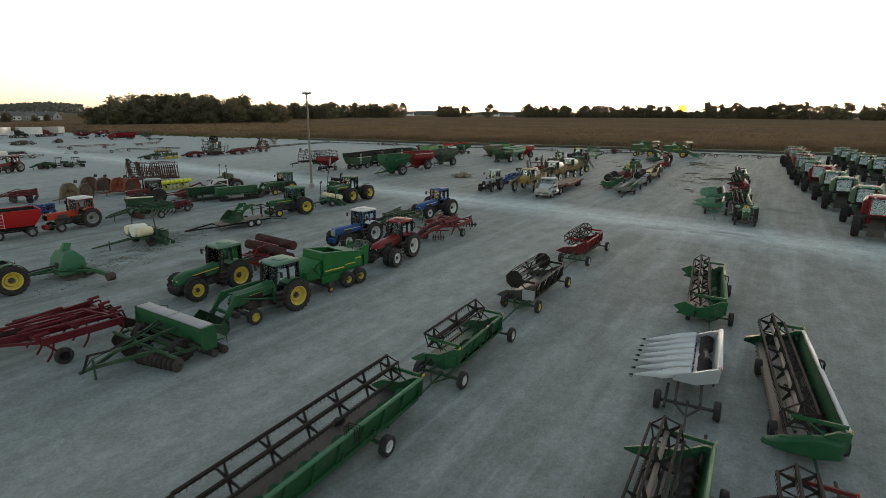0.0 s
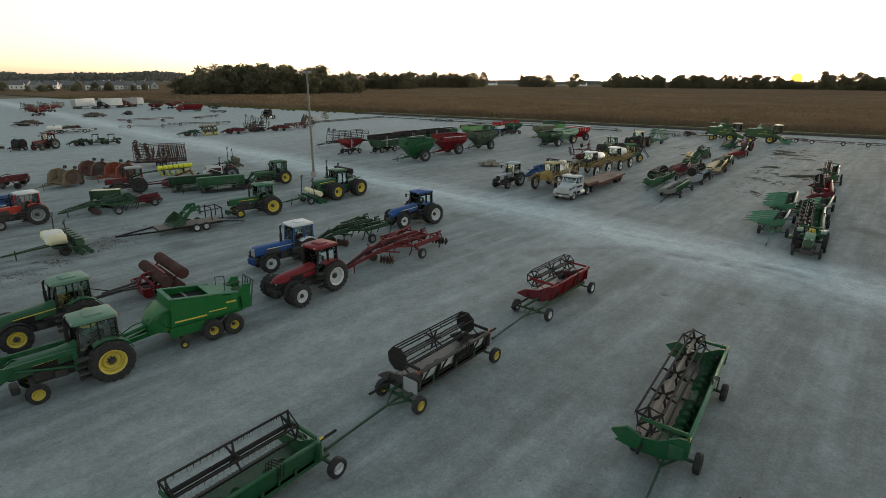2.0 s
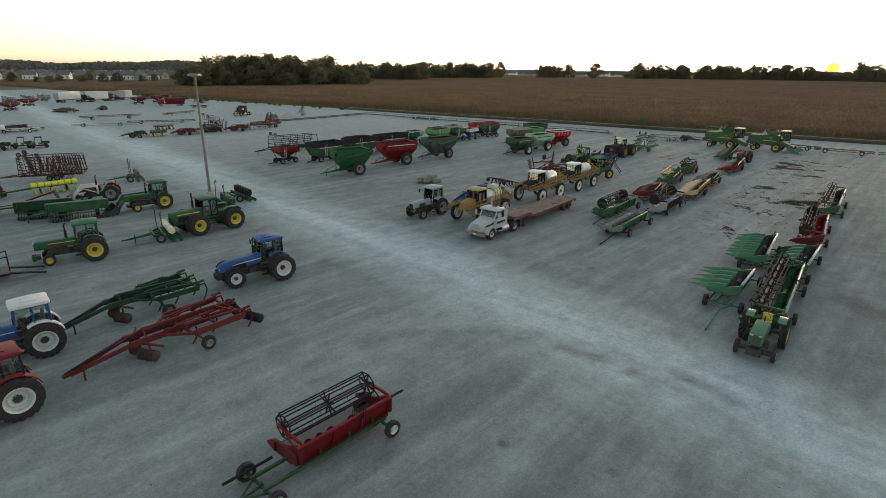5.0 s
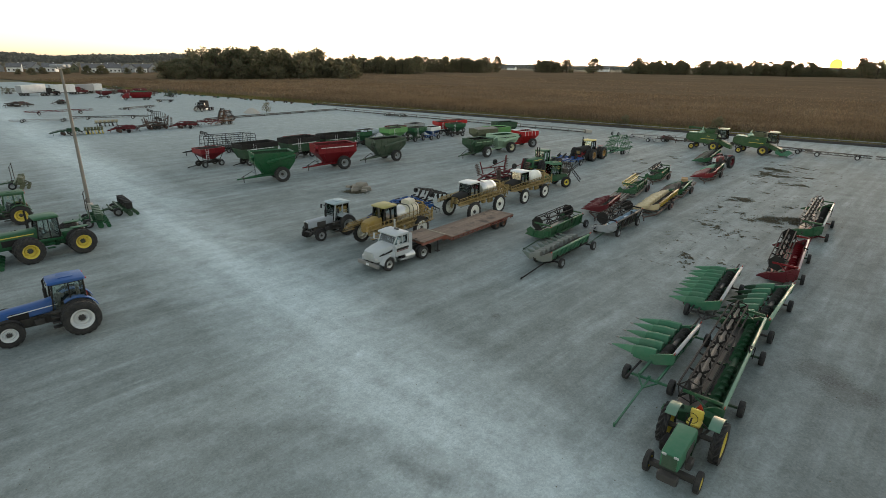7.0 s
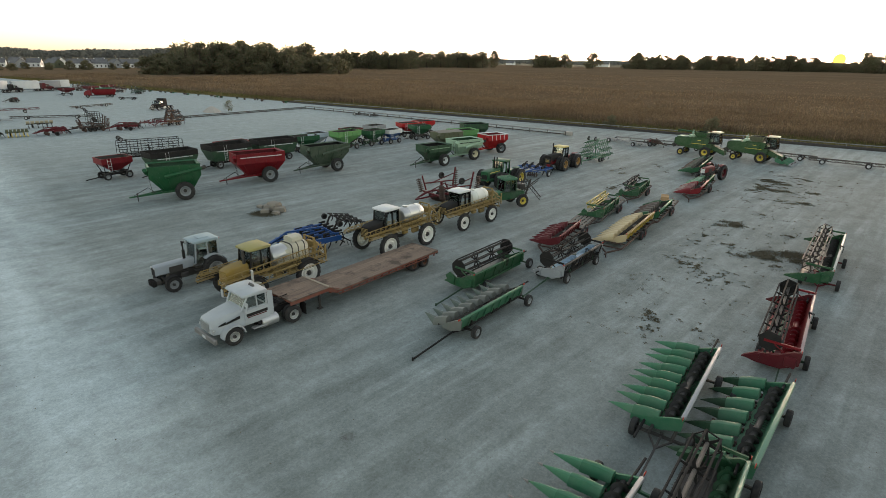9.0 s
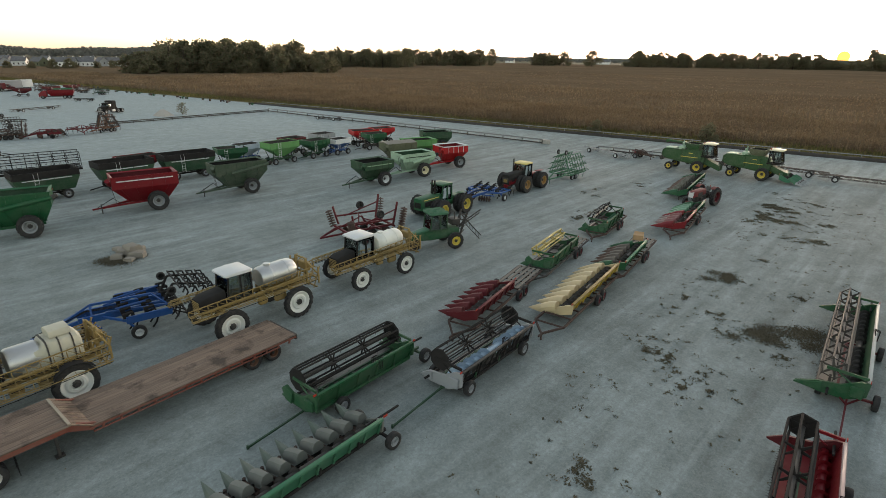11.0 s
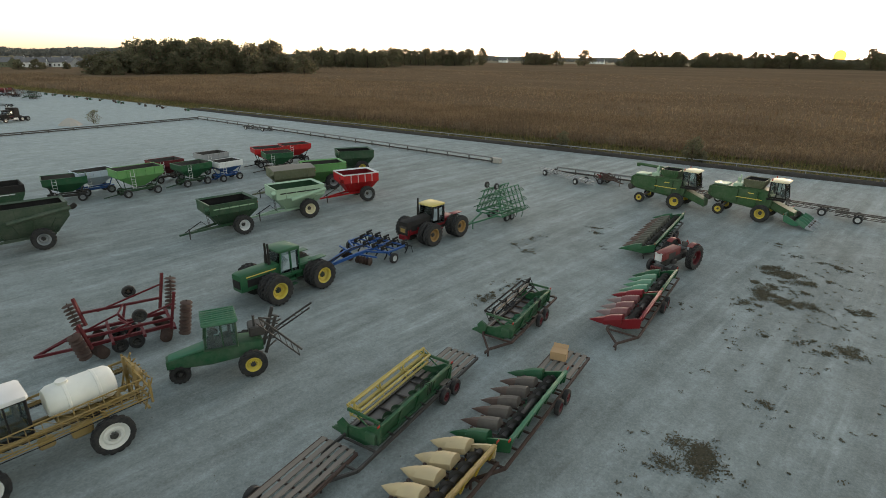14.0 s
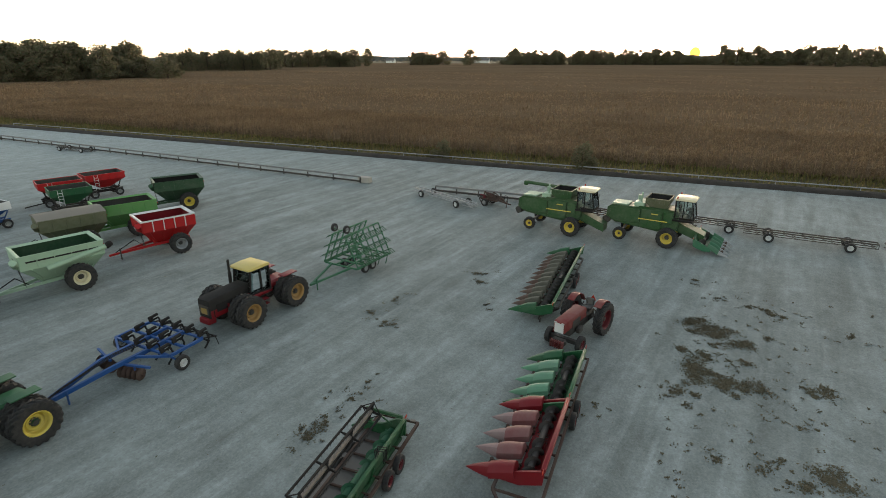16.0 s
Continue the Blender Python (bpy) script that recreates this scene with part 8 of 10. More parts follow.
def round_baler(x, y, head, label, col, belly=None, r=0.85):
    """A round baler: a drum-shaped chamber between side plates, pickup, wheels, drawbar."""
    t = thing("round_baler", x, y, head, label, "baler", "hay tools")
    ring = [(r * math.cos(6.28318 * i / 20), 1.15 + r * math.sin(6.28318 * i / 20)) for i in range(20)]
    part("chamber", Mesh().prism([(px * 0.93, 1.15 + (pz - 1.15) * 0.93) for px, pz in ring], -0.75, 0.75), belly or BLACK, t)
    for s in (-1, 1):
        part("side_plate", Mesh().prism(ring, s * 0.78, s * 0.84), col, t)
        wheel(t, -0.1, s * 1.05, 0.4, 0.28, GREY, lugs=False)
    part("front_shield", Mesh().box(0.8, 0, 1.0, 0.2, 1.5, 0.9, 0.05, ry=-15), col, t)
    part("drawbar", Mesh().beam((0.6, -0.3, 0.7), (2.4, 0, 0.5), 0.1, 0.12).beam((0.6, 0.3, 0.7), (2.4, 0, 0.5), 0.1, 0.12).rod((2.0, 0.1, 0.02), (2.0, 0.1, 0.8), 0.04, 6), col, t)
    part("pickup", Mesh().rod((0.75, -0.8, 0.3), (0.75, 0.8, 0.3), 0.2, 12), STEEL, t)
    return t


def rotary_cutter(x, y, head, label, col, under=None):
    """A batwing rotary cutter folded for the road: low deck on wheels, two rounded wings upright, undersides outwards."""
    t = thing("rotary_cutter", x, y, head, label, "mower", "hay tools")
    under = under or RUST_DARK
    d = Mesh().prism([(-1.3, 0.36), (1.1, 0.36), (1.3, 0.62), (1.0, 0.7), (-1.1, 0.7), (-1.35, 0.55)], -1.05, 1.05)
    d.box(0, 0, 0.85, 0.5, 0.45, 0.35, 0.05).rod((0.2, 0, 0.95), (2.6, 0, 0.75), 0.06, 8)
    part("deck", d, col, t)
    part("tongue", Mesh().beam((1.0, -0.6, 0.6), (3.2, 0, 0.5), 0.1, 0.13).beam((1.0, 0.6, 0.6), (3.2, 0, 0.5), 0.1, 0.13).beam((3.1, 0, 0.5), (3.7, 0, 0.48), 0.1, 0.1).rod((2.9, 0.12, 0.02), (2.9, 0.12, 0.85), 0.045, 8), col, t)
    prof = [(-1.25, 0.5), (-1.4, 1.1), (-1.1, 1.75), (-0.35, 2.1), (0.45, 2.05), (1.0, 1.6), (1.3, 0.5)]
    for s in (-1, 1):
        w = Mesh().prism(prof, s * 1.06, s * 1.11)
        for a, b in zip(prof[:-1], prof[1:]):
            w.beam((a[0], s * 1.2, a[1]), (b[0], s * 1.2, b[1]), 0.3, 0.04)
        w.beam((-0.9, s * 1.02, 0.8), (0.2, s * 1.02, 1.95), 0.1, 0.08).beam((0.8, s * 1.02, 0.8), (-0.2, s * 1.02, 1.9), 0.1, 0.08).box(0, s * 0.95, 1.25, 0.4, 0.22, 0.4, 0.05)
        wing = part("wing", w, col, t)
        part("blade_pan", Mesh().rod((0, s * 1.12, 1.2), (0, s * 1.17, 1.2), 0.72, 18).beam((-0.8, s * 1.2, 1.0), (0.8, s * 1.2, 1.4), 0.12, 0.03), under, wing, "dark worn blade pan under the wing")
        wheel(t, -1.6, s * 0.55, 0.36, 0.22, STEEL, lugs=False)
        part("wheel_arm", Mesh().beam((-1.2, s * 0.4, 0.6), (-1.6, s * 0.4, 0.36), 0.08, 0.1), col, t)
        part("wing_wheel", Mesh().rod((-0.9, s * 0.7, 2.2), (-0.9, s * 0.9, 2.2), 0.2, 14), RUBBER, t)
        part("wing_wheel_arm", Mesh().beam((-0.9, s * 0.92, 2.2), (-0.6, s * 1.04, 1.7), 0.07, 0.07), col, t)
    return t


def disc_mower(x, y, head, label, col):
    """A low trailed mower: lofted cutter bar hood on two wheels, a raised side arm, a long tongue."""
    t = thing("disc_mower", x, y, head, label, "mower", "hay tools")
    part("hood", Mesh().loft([rr(-1.2, 1.5, 0.3, 0.75, 0.1), rr(-0.6, 1.9, 0.25, 0.95, 0.12), rr(0.6, 1.9, 0.25, 0.85, 0.12), rr(1.2, 1.4, 0.3, 0.6, 0.1)]), col, t)
    part("tongue", Mesh().beam((0.8, 0.2, 0.6), (3.6, 0.1, 0.55), 0.12, 0.14).rod((1.0, 0, 0.85), (3.5, 0.05, 0.7), 0.05, 8), col, t)
    part("lift_arm", Mesh().beam((0.9, -0.4, 0.8), (-2.2, -0.5, 1.7), 0.16, 0.16).beam((0.2, -0.4, 0.8), (-0.4, -0.45, 1.15), 0.1, 0.1), col, t)
    part("outrigger", Mesh().beam((-2.2, -0.8, 1.75), (-2.7, -0.3, 0.75), 0.3, 0.1), RUST_DARK, t)
    for s in (-1, 1):
        wheel(t, -0.5, s * 1.1, 0.42, 0.26, RED_DARK, lugs=False)
    return t


def utility_vehicle(x, y, head, label, col):
    """A small four-wheeled work buggy: hood, bench, canopy on posts, cargo bed."""
    t = thing("utility_vehicle", x, y, head, label, "utility vehicle", "utility vehicles")
    part("hood", Mesh().loft([rr(0.55, 1.3, 0.4, 1.05, 0.1), rr(1.1, 1.2, 0.4, 0.95, 0.12), rr(1.5, 1.0, 0.42, 0.7, 0.12)]), col, t)
    part("floor_pan", Mesh().box(0.1, 0, 0.42, 2.6, 1.2, 0.14, 0.03), BLACK, t)
    part("seat", Mesh().box(-0.1, 0, 0.75, 0.5, 1.15, 0.22, 0.06).box(-0.38, 0, 1.05, 0.14, 1.15, 0.5, 0.05), SEAT, t)
    bed = Mesh().box(-1.0, 0, 0.75, 1.1, 1.35, 0.06)
    for s in (-1, 1):
        bed.box(-1.0, s * 0.66, 0.92, 1.1, 0.05, 0.34)
    bed.box(-1.53, 0, 0.92, 0.05, 1.35, 0.34).box(-0.47, 0, 0.92, 0.05, 1.35, 0.34)
    part("cargo_bed", bed, col, t)
    for s in (-1, 1):
        part("post", Mesh().beam((0.75, s * 0.6, 0.95), (0.45, s * 0.56, 1.85), 0.05, 0.05), BLACK, t)
        part("post", Mesh().beam((-0.45, s * 0.6, 0.8), (-0.42, s * 0.56, 1.85), 0.05, 0.05), BLACK, t)
        wheel(t, 1.0, s * 0.6, 0.32, 0.26, STEEL, lugs=False)
        wheel(t, -1.0, s * 0.6, 0.32, 0.28, STEEL, lugs=False)
    part("canopy", Mesh().box(0.02, 0, 1.88, 1.15, 1.3, 0.08, 0.03), BLACK, t)
    return t


def nurse_tank(x, y, head, label):
    """A lying poly tank on a small four-wheeled running gear."""
    t = thing("nurse_tank", x, y, head, label, "tank trailer", "far trailers")
    part("tank", Mesh().lathe([(0.0, -1.5), (0.35, -1.45), (0.52, -1.2), (0.56, 0.0), (0.52, 1.2), (0.35, 1.45), (0.0, 1.5)], 0, 0, 1.3, 18, "x"), POLY, t)
    part("lid", Mesh().rod((0, 0, 1.82), (0, 0, 1.94), 0.22, 12), BLACK, t)
    part("running_gear", Mesh().beam((-1.5, -0.4, 0.72), (1.5, -0.4, 0.72), 0.1, 0.14).beam((-1.5, 0.4, 0.72), (1.5, 0.4, 0.72), 0.1, 0.14).beam((-1.1, -0.9, 0.4), (-1.1, 0.9, 0.4), 0.1, 0.1).beam((1.1, -0.9, 0.4), (1.1, 0.9, 0.4), 0.1, 0.1).beam((1.4, 0, 0.6), (3.0, 0, 0.4), 0.08, 0.1).box(-1.1, 0, 0.55, 0.1, 0.8, 0.3).box(1.1, 0, 0.55, 0.1, 0.8, 0.3), STEEL, t)
    for ax in (-1.1, 1.1):
        for s in (-1, 1):
            wheel(t, ax, s * 0.85, 0.38, 0.22, GREY, lugs=False)
    return t


def folded_disk(x, y, head, label, col):
    """A tandem disk harrow with its wings folded: disc gangs stand on end at the corners of a low wheeled frame."""
    t = thing("disk_harrow", x, y, head, label, "tillage tool", "tillage tools")
    f = Mesh()
    for s in (-1, 1):
        f.beam((-2.2, s * 0.9, 0.85), (2.0, s * 0.9, 0.85), 0.14, 0.16).beam((2.0, s * 0.9, 0.85), (3.9, 0, 0.5), 0.1, 0.13)
    for px in (-2.1, -0.7, 0.7, 2.0):
        f.beam((px, -1.4, 0.85), (px, 1.4, 0.85), 0.13, 0.15)
    f.beam((-0.3, 0, 0.85), (0.2, 0, 1.75), 0.12, 0.12).beam((0.2, 0, 1.75), (3.2, 0, 0.75), 0.07, 0.08)
    part("centre_frame", f, col, t)
    for s in (-1, 1):
        w = Mesh().beam((-1.9, s * 1.45, 0.9), (-2.3, s * 1.55, 2.9), 0.12, 0.14).beam((1.6, s * 1.45, 0.9), (1.9, s * 1.75, 2.4), 0.12, 0.14)
        w.beam((-2.1, s * 1.5, 1.5), (1.7, s * 1.55, 1.6), 0.12, 0.12).beam((-2.2, s * 1.52, 2.3), (1.0, s * 1.55, 1.5), 0.08, 0.08).beam((0, s * 0.9, 0.9), (-0.3, s * 1.5, 1.55), 0.1, 0.1)
        w.rod((0.2, s * 0.3, 1.6), (-0.2, s * 1.5, 1.6), 0.05, 8)
        part("wing_frame", w, col, t)
        disc_gang(t, (-2.45, s * 1.75, 0.6), (-2.75, s * 1.95, 2.5), 0.3, 9, RUST_DARK)
        disc_gang(t, (1.9, s * 1.8, 0.7), (2.2, s * 2.05, 2.1), 0.3, 7, RUST_DARK)
        disc_gang(t, (1.5, s * 0.15, 0.36), (1.1, s * 1.3, 0.36), 0.3, 6, RUST_DARK)
        disc_gang(t, (-1.9, s * 0.15, 0.36), (-1.6, s * 1.3, 0.36), 0.3, 6, RUST_DARK)
        wheel(t, -0.35, s * 0.75, 0.38, 0.26, STEEL, lugs=False)
        wheel(t, 0.4, s * 0.75, 0.38, 0.26, STEEL, lugs=False)
        wheel(t, -0.6, s * 1.75, 0.34, 0.22, STEEL, lugs=False, z=2.15)
    return t


# ---- the near row of grain heads ----
platform(-7.0, -0.45, 92, 9.0, GREEN, BLACK, GREEN_OLD, tube=BLACK, floor=STEEL, label="long green grain head with black reel on a low cart", rim=WHITE, rail=GREEN_OLD, stations=7, poles=False, off=-0.85, dz=-0.12)
platform(-7.35, 9.2, 93, 4.3, GREEN, BLACK, GREEN_DARK, tube=BLACK, floor=GREEN_DARK, label="short green grain head with black reel on a transport cart", rim=WHITE, off=-0.1, bats=5, thin=0.035)
platform(-7.97, 19.0, 91.5, 4.75, BLACK, BLACK, WORN, "black and white grain head with worn auger on a transport cart", endcol=STEEL, rail=STEEL, rim=YELLOW, plates=True, cartcol=GREEN_DARK, bats=8, thin=0.03, open_back=WHITE, off=-0.27, endpanel=GREY)
platform(-8.7, 30.5, 91, 4.2, RED, BLACK, RED_DARK, "red grain head with dark reel on a green transport cart", rim=WHITE, rail=RED, bats=8, thin=0.03, off=-0.9, cy=-0.15, endcol=RED_DARK)
platform(1.15, 23.1, 96, 7.45, GREEN, BLACK, GREEN_HEAD, "green flex grain head with dark reel on a cart", rim=BLACK, rail=GREEN_OLD, endcol=GREEN, off=-0.75, cy=0.1, fin=1.0)
corn_head(1.9, 12.4, 95, 6, SILVER, "silver-white six-row corn head with pointed snouts on a cart", hoods=SILVER, snouts=paint(0.46, 0.49, 0.52, 0.15, 0.3, 0.3), pitch=0.64, rim=BLACK, high=0.34, slim=0.48, tipcol=BLACK, dz=0.2, shield=0.75, slen=2.2, cartcol=STEEL, beam=WHITE, off=-0.4, cy=0.35)
platform(5.38, 12.65, 97, 8.75, GREEN, BLACK, STEEL, "long green flex grain head with white top beam on a cart", rail=WHITE, rim=BLACK, bats=5, off=-0.7, cy=0.2, snout=0.4, hull=0.3)
platform(2.6, 1.6, 92, 7.2, GREEN, BLACK, STEEL, "green grain head with a heavy black reel on a cart", rim=BLACK, rail=GREEN_OLD, snout=0.8)
platform(6.1, 1.4, 95, 6.6, RED_DARK, BLACK, RED, "red and black grain head on a cart", endcol=BLACK, rim=BLACK)

# ---- heads across the road ----
# snouts of the next two heads are lighter green, a highlight put into colour
corn_head(-2.22, 58.15, 94, 4, GREEN, "green four-row corn head with long snouts on a cart", hoods=GREEN_OLD, pitch=0.9, rim=BLACK, slen=2.2, dz=-0.15, slim=0.5, lift=11, beam=PIPE, cartcol=GREEN_OLD, snouts=paint(0.05, 0.17, 0.095, 0.25), tipcol=WORN, off=-0.5, wb=5.7)
corn_head(-3.0, 67.45, 97, 8, GREEN, "green eight-row corn head on a cart", hoods=GREEN_OLD, pitch=0.79, rim=BLACK, beam=PIPE, slim=0.5, lift=11, slen=2.0, dz=-0.15, cartcol=STEEL, snouts=paint(0.05, 0.17, 0.095, 0.25), off=-1.0)
platform(0.47, 58.2, 96, 10.1, GREEN_HEAD, BLACK, GREEN_HEAD, "very long green grain head with worn auger on a cart", rim=BLACK, rail=paint(0.12, 0.22, 0.15), stations=7, off=-0.35, floor=STEEL, snout=0.35, hull=0.4)
corn_head(-0.02, 66.5, 92.5, 6, GREEN_OLD, "old green corn head with dark augers on a cart", pitch=1.02, rim=BLACK, slen=2.0, dz=-0.1, snouts=GREEN_DARK, beam=paint(0.12, 0.22, 0.15), slim=0.5, cartcol=STEEL, off=-0.6, cy=0.2)
platform(-1.0, 76.75, 97, 8.1, RED, BLACK, RED, "red grain head with black reel ends on a cart", rim=BLACK, rail=paint(0.35, 0.25, 0.25), endcol=RED_DARK, plates=True, floor=RED, off=-0.2, cy=0.1)
platform(-1.9, 91.0, 95, 9.9, GREEN_HEAD, STEEL, STEEL, "long green flex grain head with worn reel on a cart", rim=BLACK, rail=paint(0.4, 0.41, 0.39), cartcol=RED_DARK, stations=8, off=-2.0, snout=0.9)

# ---- middle rows of heads ----
corn_head(-14.15, 67.2, 94, 8, GREEN_OLD, "faded green eight-row corn head with grey hoods on a cart", hoods=paint(0.105, 0.115, 0.105, 0.35, 0.4), snouts=paint(0.075, 0.1, 0.085, 0.35, 0.45), pitch=0.7, slen=1.8, slim=0.95, shield=0.5, cartcol=BLACK, beam=GREEN_OLD, tip=34, dz=-0.15, off=0.55, cy=0.05)
platform(-17.45, 72.0, 94.5, 5.6, GREEN_HEAD, BLACK, GREEN, "green grain head with thick black reel bats on a cart", rail=GREEN, plates=True, bats=8, off=1.0, cy=0.3, fin=0.7)
platform(-14.42, 77.4, 94.5, 5.8, BLACK, BLACK, BLUE_STEEL, "black grain head with pale blue auger on a cart", endcol=GREY, rail=STEEL, plates=True, bats=8, thin=0.03, off=-0.1, cy=0.4, wb=4.5, open_back=STEEL, aug_r=0.36, aug_up=0.2)


def trailered(x, y, head, off, L, label, deck=2.5, col=RUST_DARK, rim=RED_DARK, ax0=0.3, category="trailer"):
    """A head trailer beneath the line of a head's top beam; off slides it along its length."""
    h = radians(head)
    t = thing("head_trailer", x - math.sin(h) * 0.6 + math.cos(h) * off, y + math.cos(h) * 0.6 + math.sin(h) * off, head, label, category, "head trailers")
    head_trailer(t, L, rim, col, deck, ax0)
    return t


corn_head(-18.2, 81.9, 103, 6, RED_DARK, "dark red six-row corn head on a low trailer", cart=0, hoods=RED_DARK, pitch=0.74, slen=1.7, tip=8)
trailered(-18.2, 81.9, 103, 2.0, 9.6, "rusty tandem head trailer with an open rear deck", 3.8, ax0=0.7)
corn_head(-15.1, 87.8, 99, 8, paint(0.42, 0.29, 0.03, 0.3), "yellow eight-row corn head with cream snouts on a low trailer", cart=0, hoods=paint(0.47, 0.37, 0.21, 0.25), snouts=paint(0.47, 0.37, 0.21, 0.25), pitch=0.94, slen=1.8, slim=1.1, beam=TAN, shield=0.7, dz=-0.1)
trailered(-15.1, 87.8, 99, -0.65, 9.3, "rusty tandem head trailer with a plank tongue deck", 0.1, ax0=0.25)
platform(-19.85, 91.9, 102, 5.0, GREEN_HEAD, paint(0.33, 0.26, 0.06, 0.3), GREEN_DARK, "green grain head with a yellow reel on a low trailer", cart=0, thin=0.05, fin=0.5, reel_r=0.36, bats=5, stations=4, tube=paint(0.33, 0.26, 0.06, 0.3))
trailered(-19.85, 91.9, 102, 0.45, 8.9, "tandem head trailer with bare grey deck planks", 3.0, STEEL, ax0=1.2)
corn_head(-15.98, 94.95, 100.5, 6, GREEN, "green six-row corn head with rust-brown hoods on a low trailer", cart=0, hoods=paint(0.085, 0.07, 0.06, 0.3, 0.6), snouts=paint(0.085, 0.05, 0.04, 0.3, 0.6), pitch=0.84, slen=1.8, beam=GREEN_OLD, endcol=GREEN, dz=-0.1)
trailered(-15.98, 94.95, 100.5, 1.15, 8.9, "rusty tandem head trailer with an open deck", 2.4, ax0=0.25)
bx = thing("cardboard_box", -17.85, 99.3, 20, "brown cardboard box on the trailer deck", "box", z=0.68)
part("carton", Mesh().box(0, 0, 0.2, 0.75, 0.55, 0.4), CARD, bx)
part("flap", Mesh().sheet([(-0.36, 0.27, 0.4), (0.36, 0.27, 0.4), (0.36, 0.5, 0.5), (-0.36, 0.5, 0.5)], 0.012), CARD, bx)
platform(-21.2, 101.9, 102, 5.0, GREEN_HEAD, BLACK, GREEN_OLD, "green grain head with black reel on a rusty low trailer", cart=0, bats=4, fin=0.5, reel_r=0.42)
trailered(-21.2, 101.9, 102, 0.3, 6.4, "rusty tandem head trailer with a red A-tongue", 0.1, ax0=0.2)
corn_head(-16.65, 106.8, 99.5, 4, RED, "bright red four-row corn head with grey hoods on a low trailer", cart=0, hoods=paint(0.15, 0.05, 0.05, 0.35, 0.45), snouts=paint(0.2, 0.13, 0.13, 0.5, 0.5), pitch=1.0, slen=1.9, slim=0.9, endcol=RED, dz=-0.05)
corn_head(-17.35, 110.9, 99.5, 4, GREEN, "green corn head with mint hoods on a low trailer", cart=0, hoods=paint(0.08, 0.21, 0.13, 0.3), pitch=1.0, slen=1.8, slim=0.8, endcol=GREEN, dz=-0.1)
trailered(-17.0, 108.85, 99.5, 0.0, 9.6, "rusty tandem head trailer under two corn heads", 0.1, ax0=0.1)
corn_head(-21.7, 122.0, 99.7, 12, GREEN, "wide green corn head with brown snouts on a low trailer", cart=0, hoods=paint(0.06, 0.06, 0.045, 0.3, 0.6), snouts=paint(0.085, 0.05, 0.04, 0.3, 0.6), pitch=0.83, slen=1.7, endcol=GREEN, dz=-0.1)
trailered(-21.7, 122.0, 99.7, 0.3, 8.6, "dark tandem head trailer under a corn head", 0.1, STEEL)

# ---- tractors of the near block ----
tractor(-24.8, 10.0, -91, GREEN, YELLOW, label="green tractor with cab, front-wheel drive and yellow rims", fr=0.7, fw=0.42, wb=2.9, stripe=YELLOW, side=1.2)
tractor(-18.9, 9.2, -94, GREEN, YELLOW, label="green tractor with cab and front loader, bucket lowered", fr=0.42, fw=0.28, wb=2.7, stripe=YELLOW, loader=True, side=1.2)
tractor(-20.1, 22.2, -86, RED, WHITE, label="red tractor with cab and dual front wheels, grey rims", fr=0.68, fw=0.4, wb=3.0, dual_f=True, side=1.2, stripe=BLACK, rr_=0.93, dark_nose=True)
tractor(-25.2, 24.2, -95, BLUE, WHITE, roof=WHITE, label="blue tractor with white cab roof and boxy hood", fr=0.66, fw=0.4, wb=3.0, boxy=True, side=1.5, frame=WHITE, stripe=WHITE, nose=GREY)
tractor(-26.3, 38.3, -95, BLUE, WHITE, label="bright blue tractor with dual rear wheels and white rims", fr=0.68, fw=0.4, wb=3.1, dual_r=True, side=1.75, stripe=WHITE)
tractor(-40.0, 30.4, -100, GREEN, YELLOW, roof=GREEN_OLD, label="older green tractor with cab and dual rear wheels", fr=0.42, fw=0.28, boxy=True, dual_r=True, side=1.75, wb=2.9, stripe=YELLOW)
tractor_4wd(-40.9, 42.1, -88, GREEN, YELLOW, GREEN, "green articulated tractor with duals all round, yellow rims", 1.75, stripe=YELLOW)
tractor(-52.3, 14.6, -86, ORANGE, GREY, roof=WHITE, label="orange tractor with white cab roof and grey rims", fr=0.42, fw=0.28, boxy=True, side=1.2)
tractor(-53.0, 40.4, -96, GREEN_HEAD, YELLOW, label="green tractor with cab and front loader", fr=0.42, fw=0.28, boxy=True, loader=True, side=1.2, rr_=0.82, wb=2.6)
wl = tractor(-60.6, 37.5, -112, RED_DARK, GREY, label="dark red open-station tractor with a white front loader", fr=0.42, fw=0.28, boxy=True, cab_on=False, side=1.2, rr_=0.82, wb=2.4, frame=RED_DARK)
add_loader(wl, 2.0, 1.75, WHITE)
tractor(-114.6, 31.6, -60, RED_DARK, GREY, label="dark red tractor with cab in the far rows", fr=0.5, fw=0.3, boxy=True)
tractor(-35.3, 1.8, -92, GREEN, YELLOW, label="old green tractor with open station and yellow rims", fr=0.42, fw=0.28, boxy=True, cab_on=False, side=1.2)

# ---- tractors across the road ----
tractor(-30.7, 59.1, -88, paint(0.24, 0.265, 0.29, 0.2), GREY, roof=paint(0.24, 0.31, 0.34, 0.2), label="white and grey tractor with cab", fr=0.5, fw=0.3, wb=2.7, side=1.2, boxy=True, rr_=0.85, weights=BLACK)
tractor_4wd(-33.9, 97.1, -86, GREEN, YELLOW, GREEN, "older green articulated tractor with duals and twin stacks", 1.75, stripe=YELLOW, twin=True)
tractor_4wd(-34.7, 111.2, -88, RED, paint(0.3, 0.17, 0.05, 0.3), paint(0.5, 0.40, 0.12, 0.3), "red and black articulated tractor with yellow cab roof and duals", 1.75, boxy=True, nose=STEEL, hood_top=BLACK)
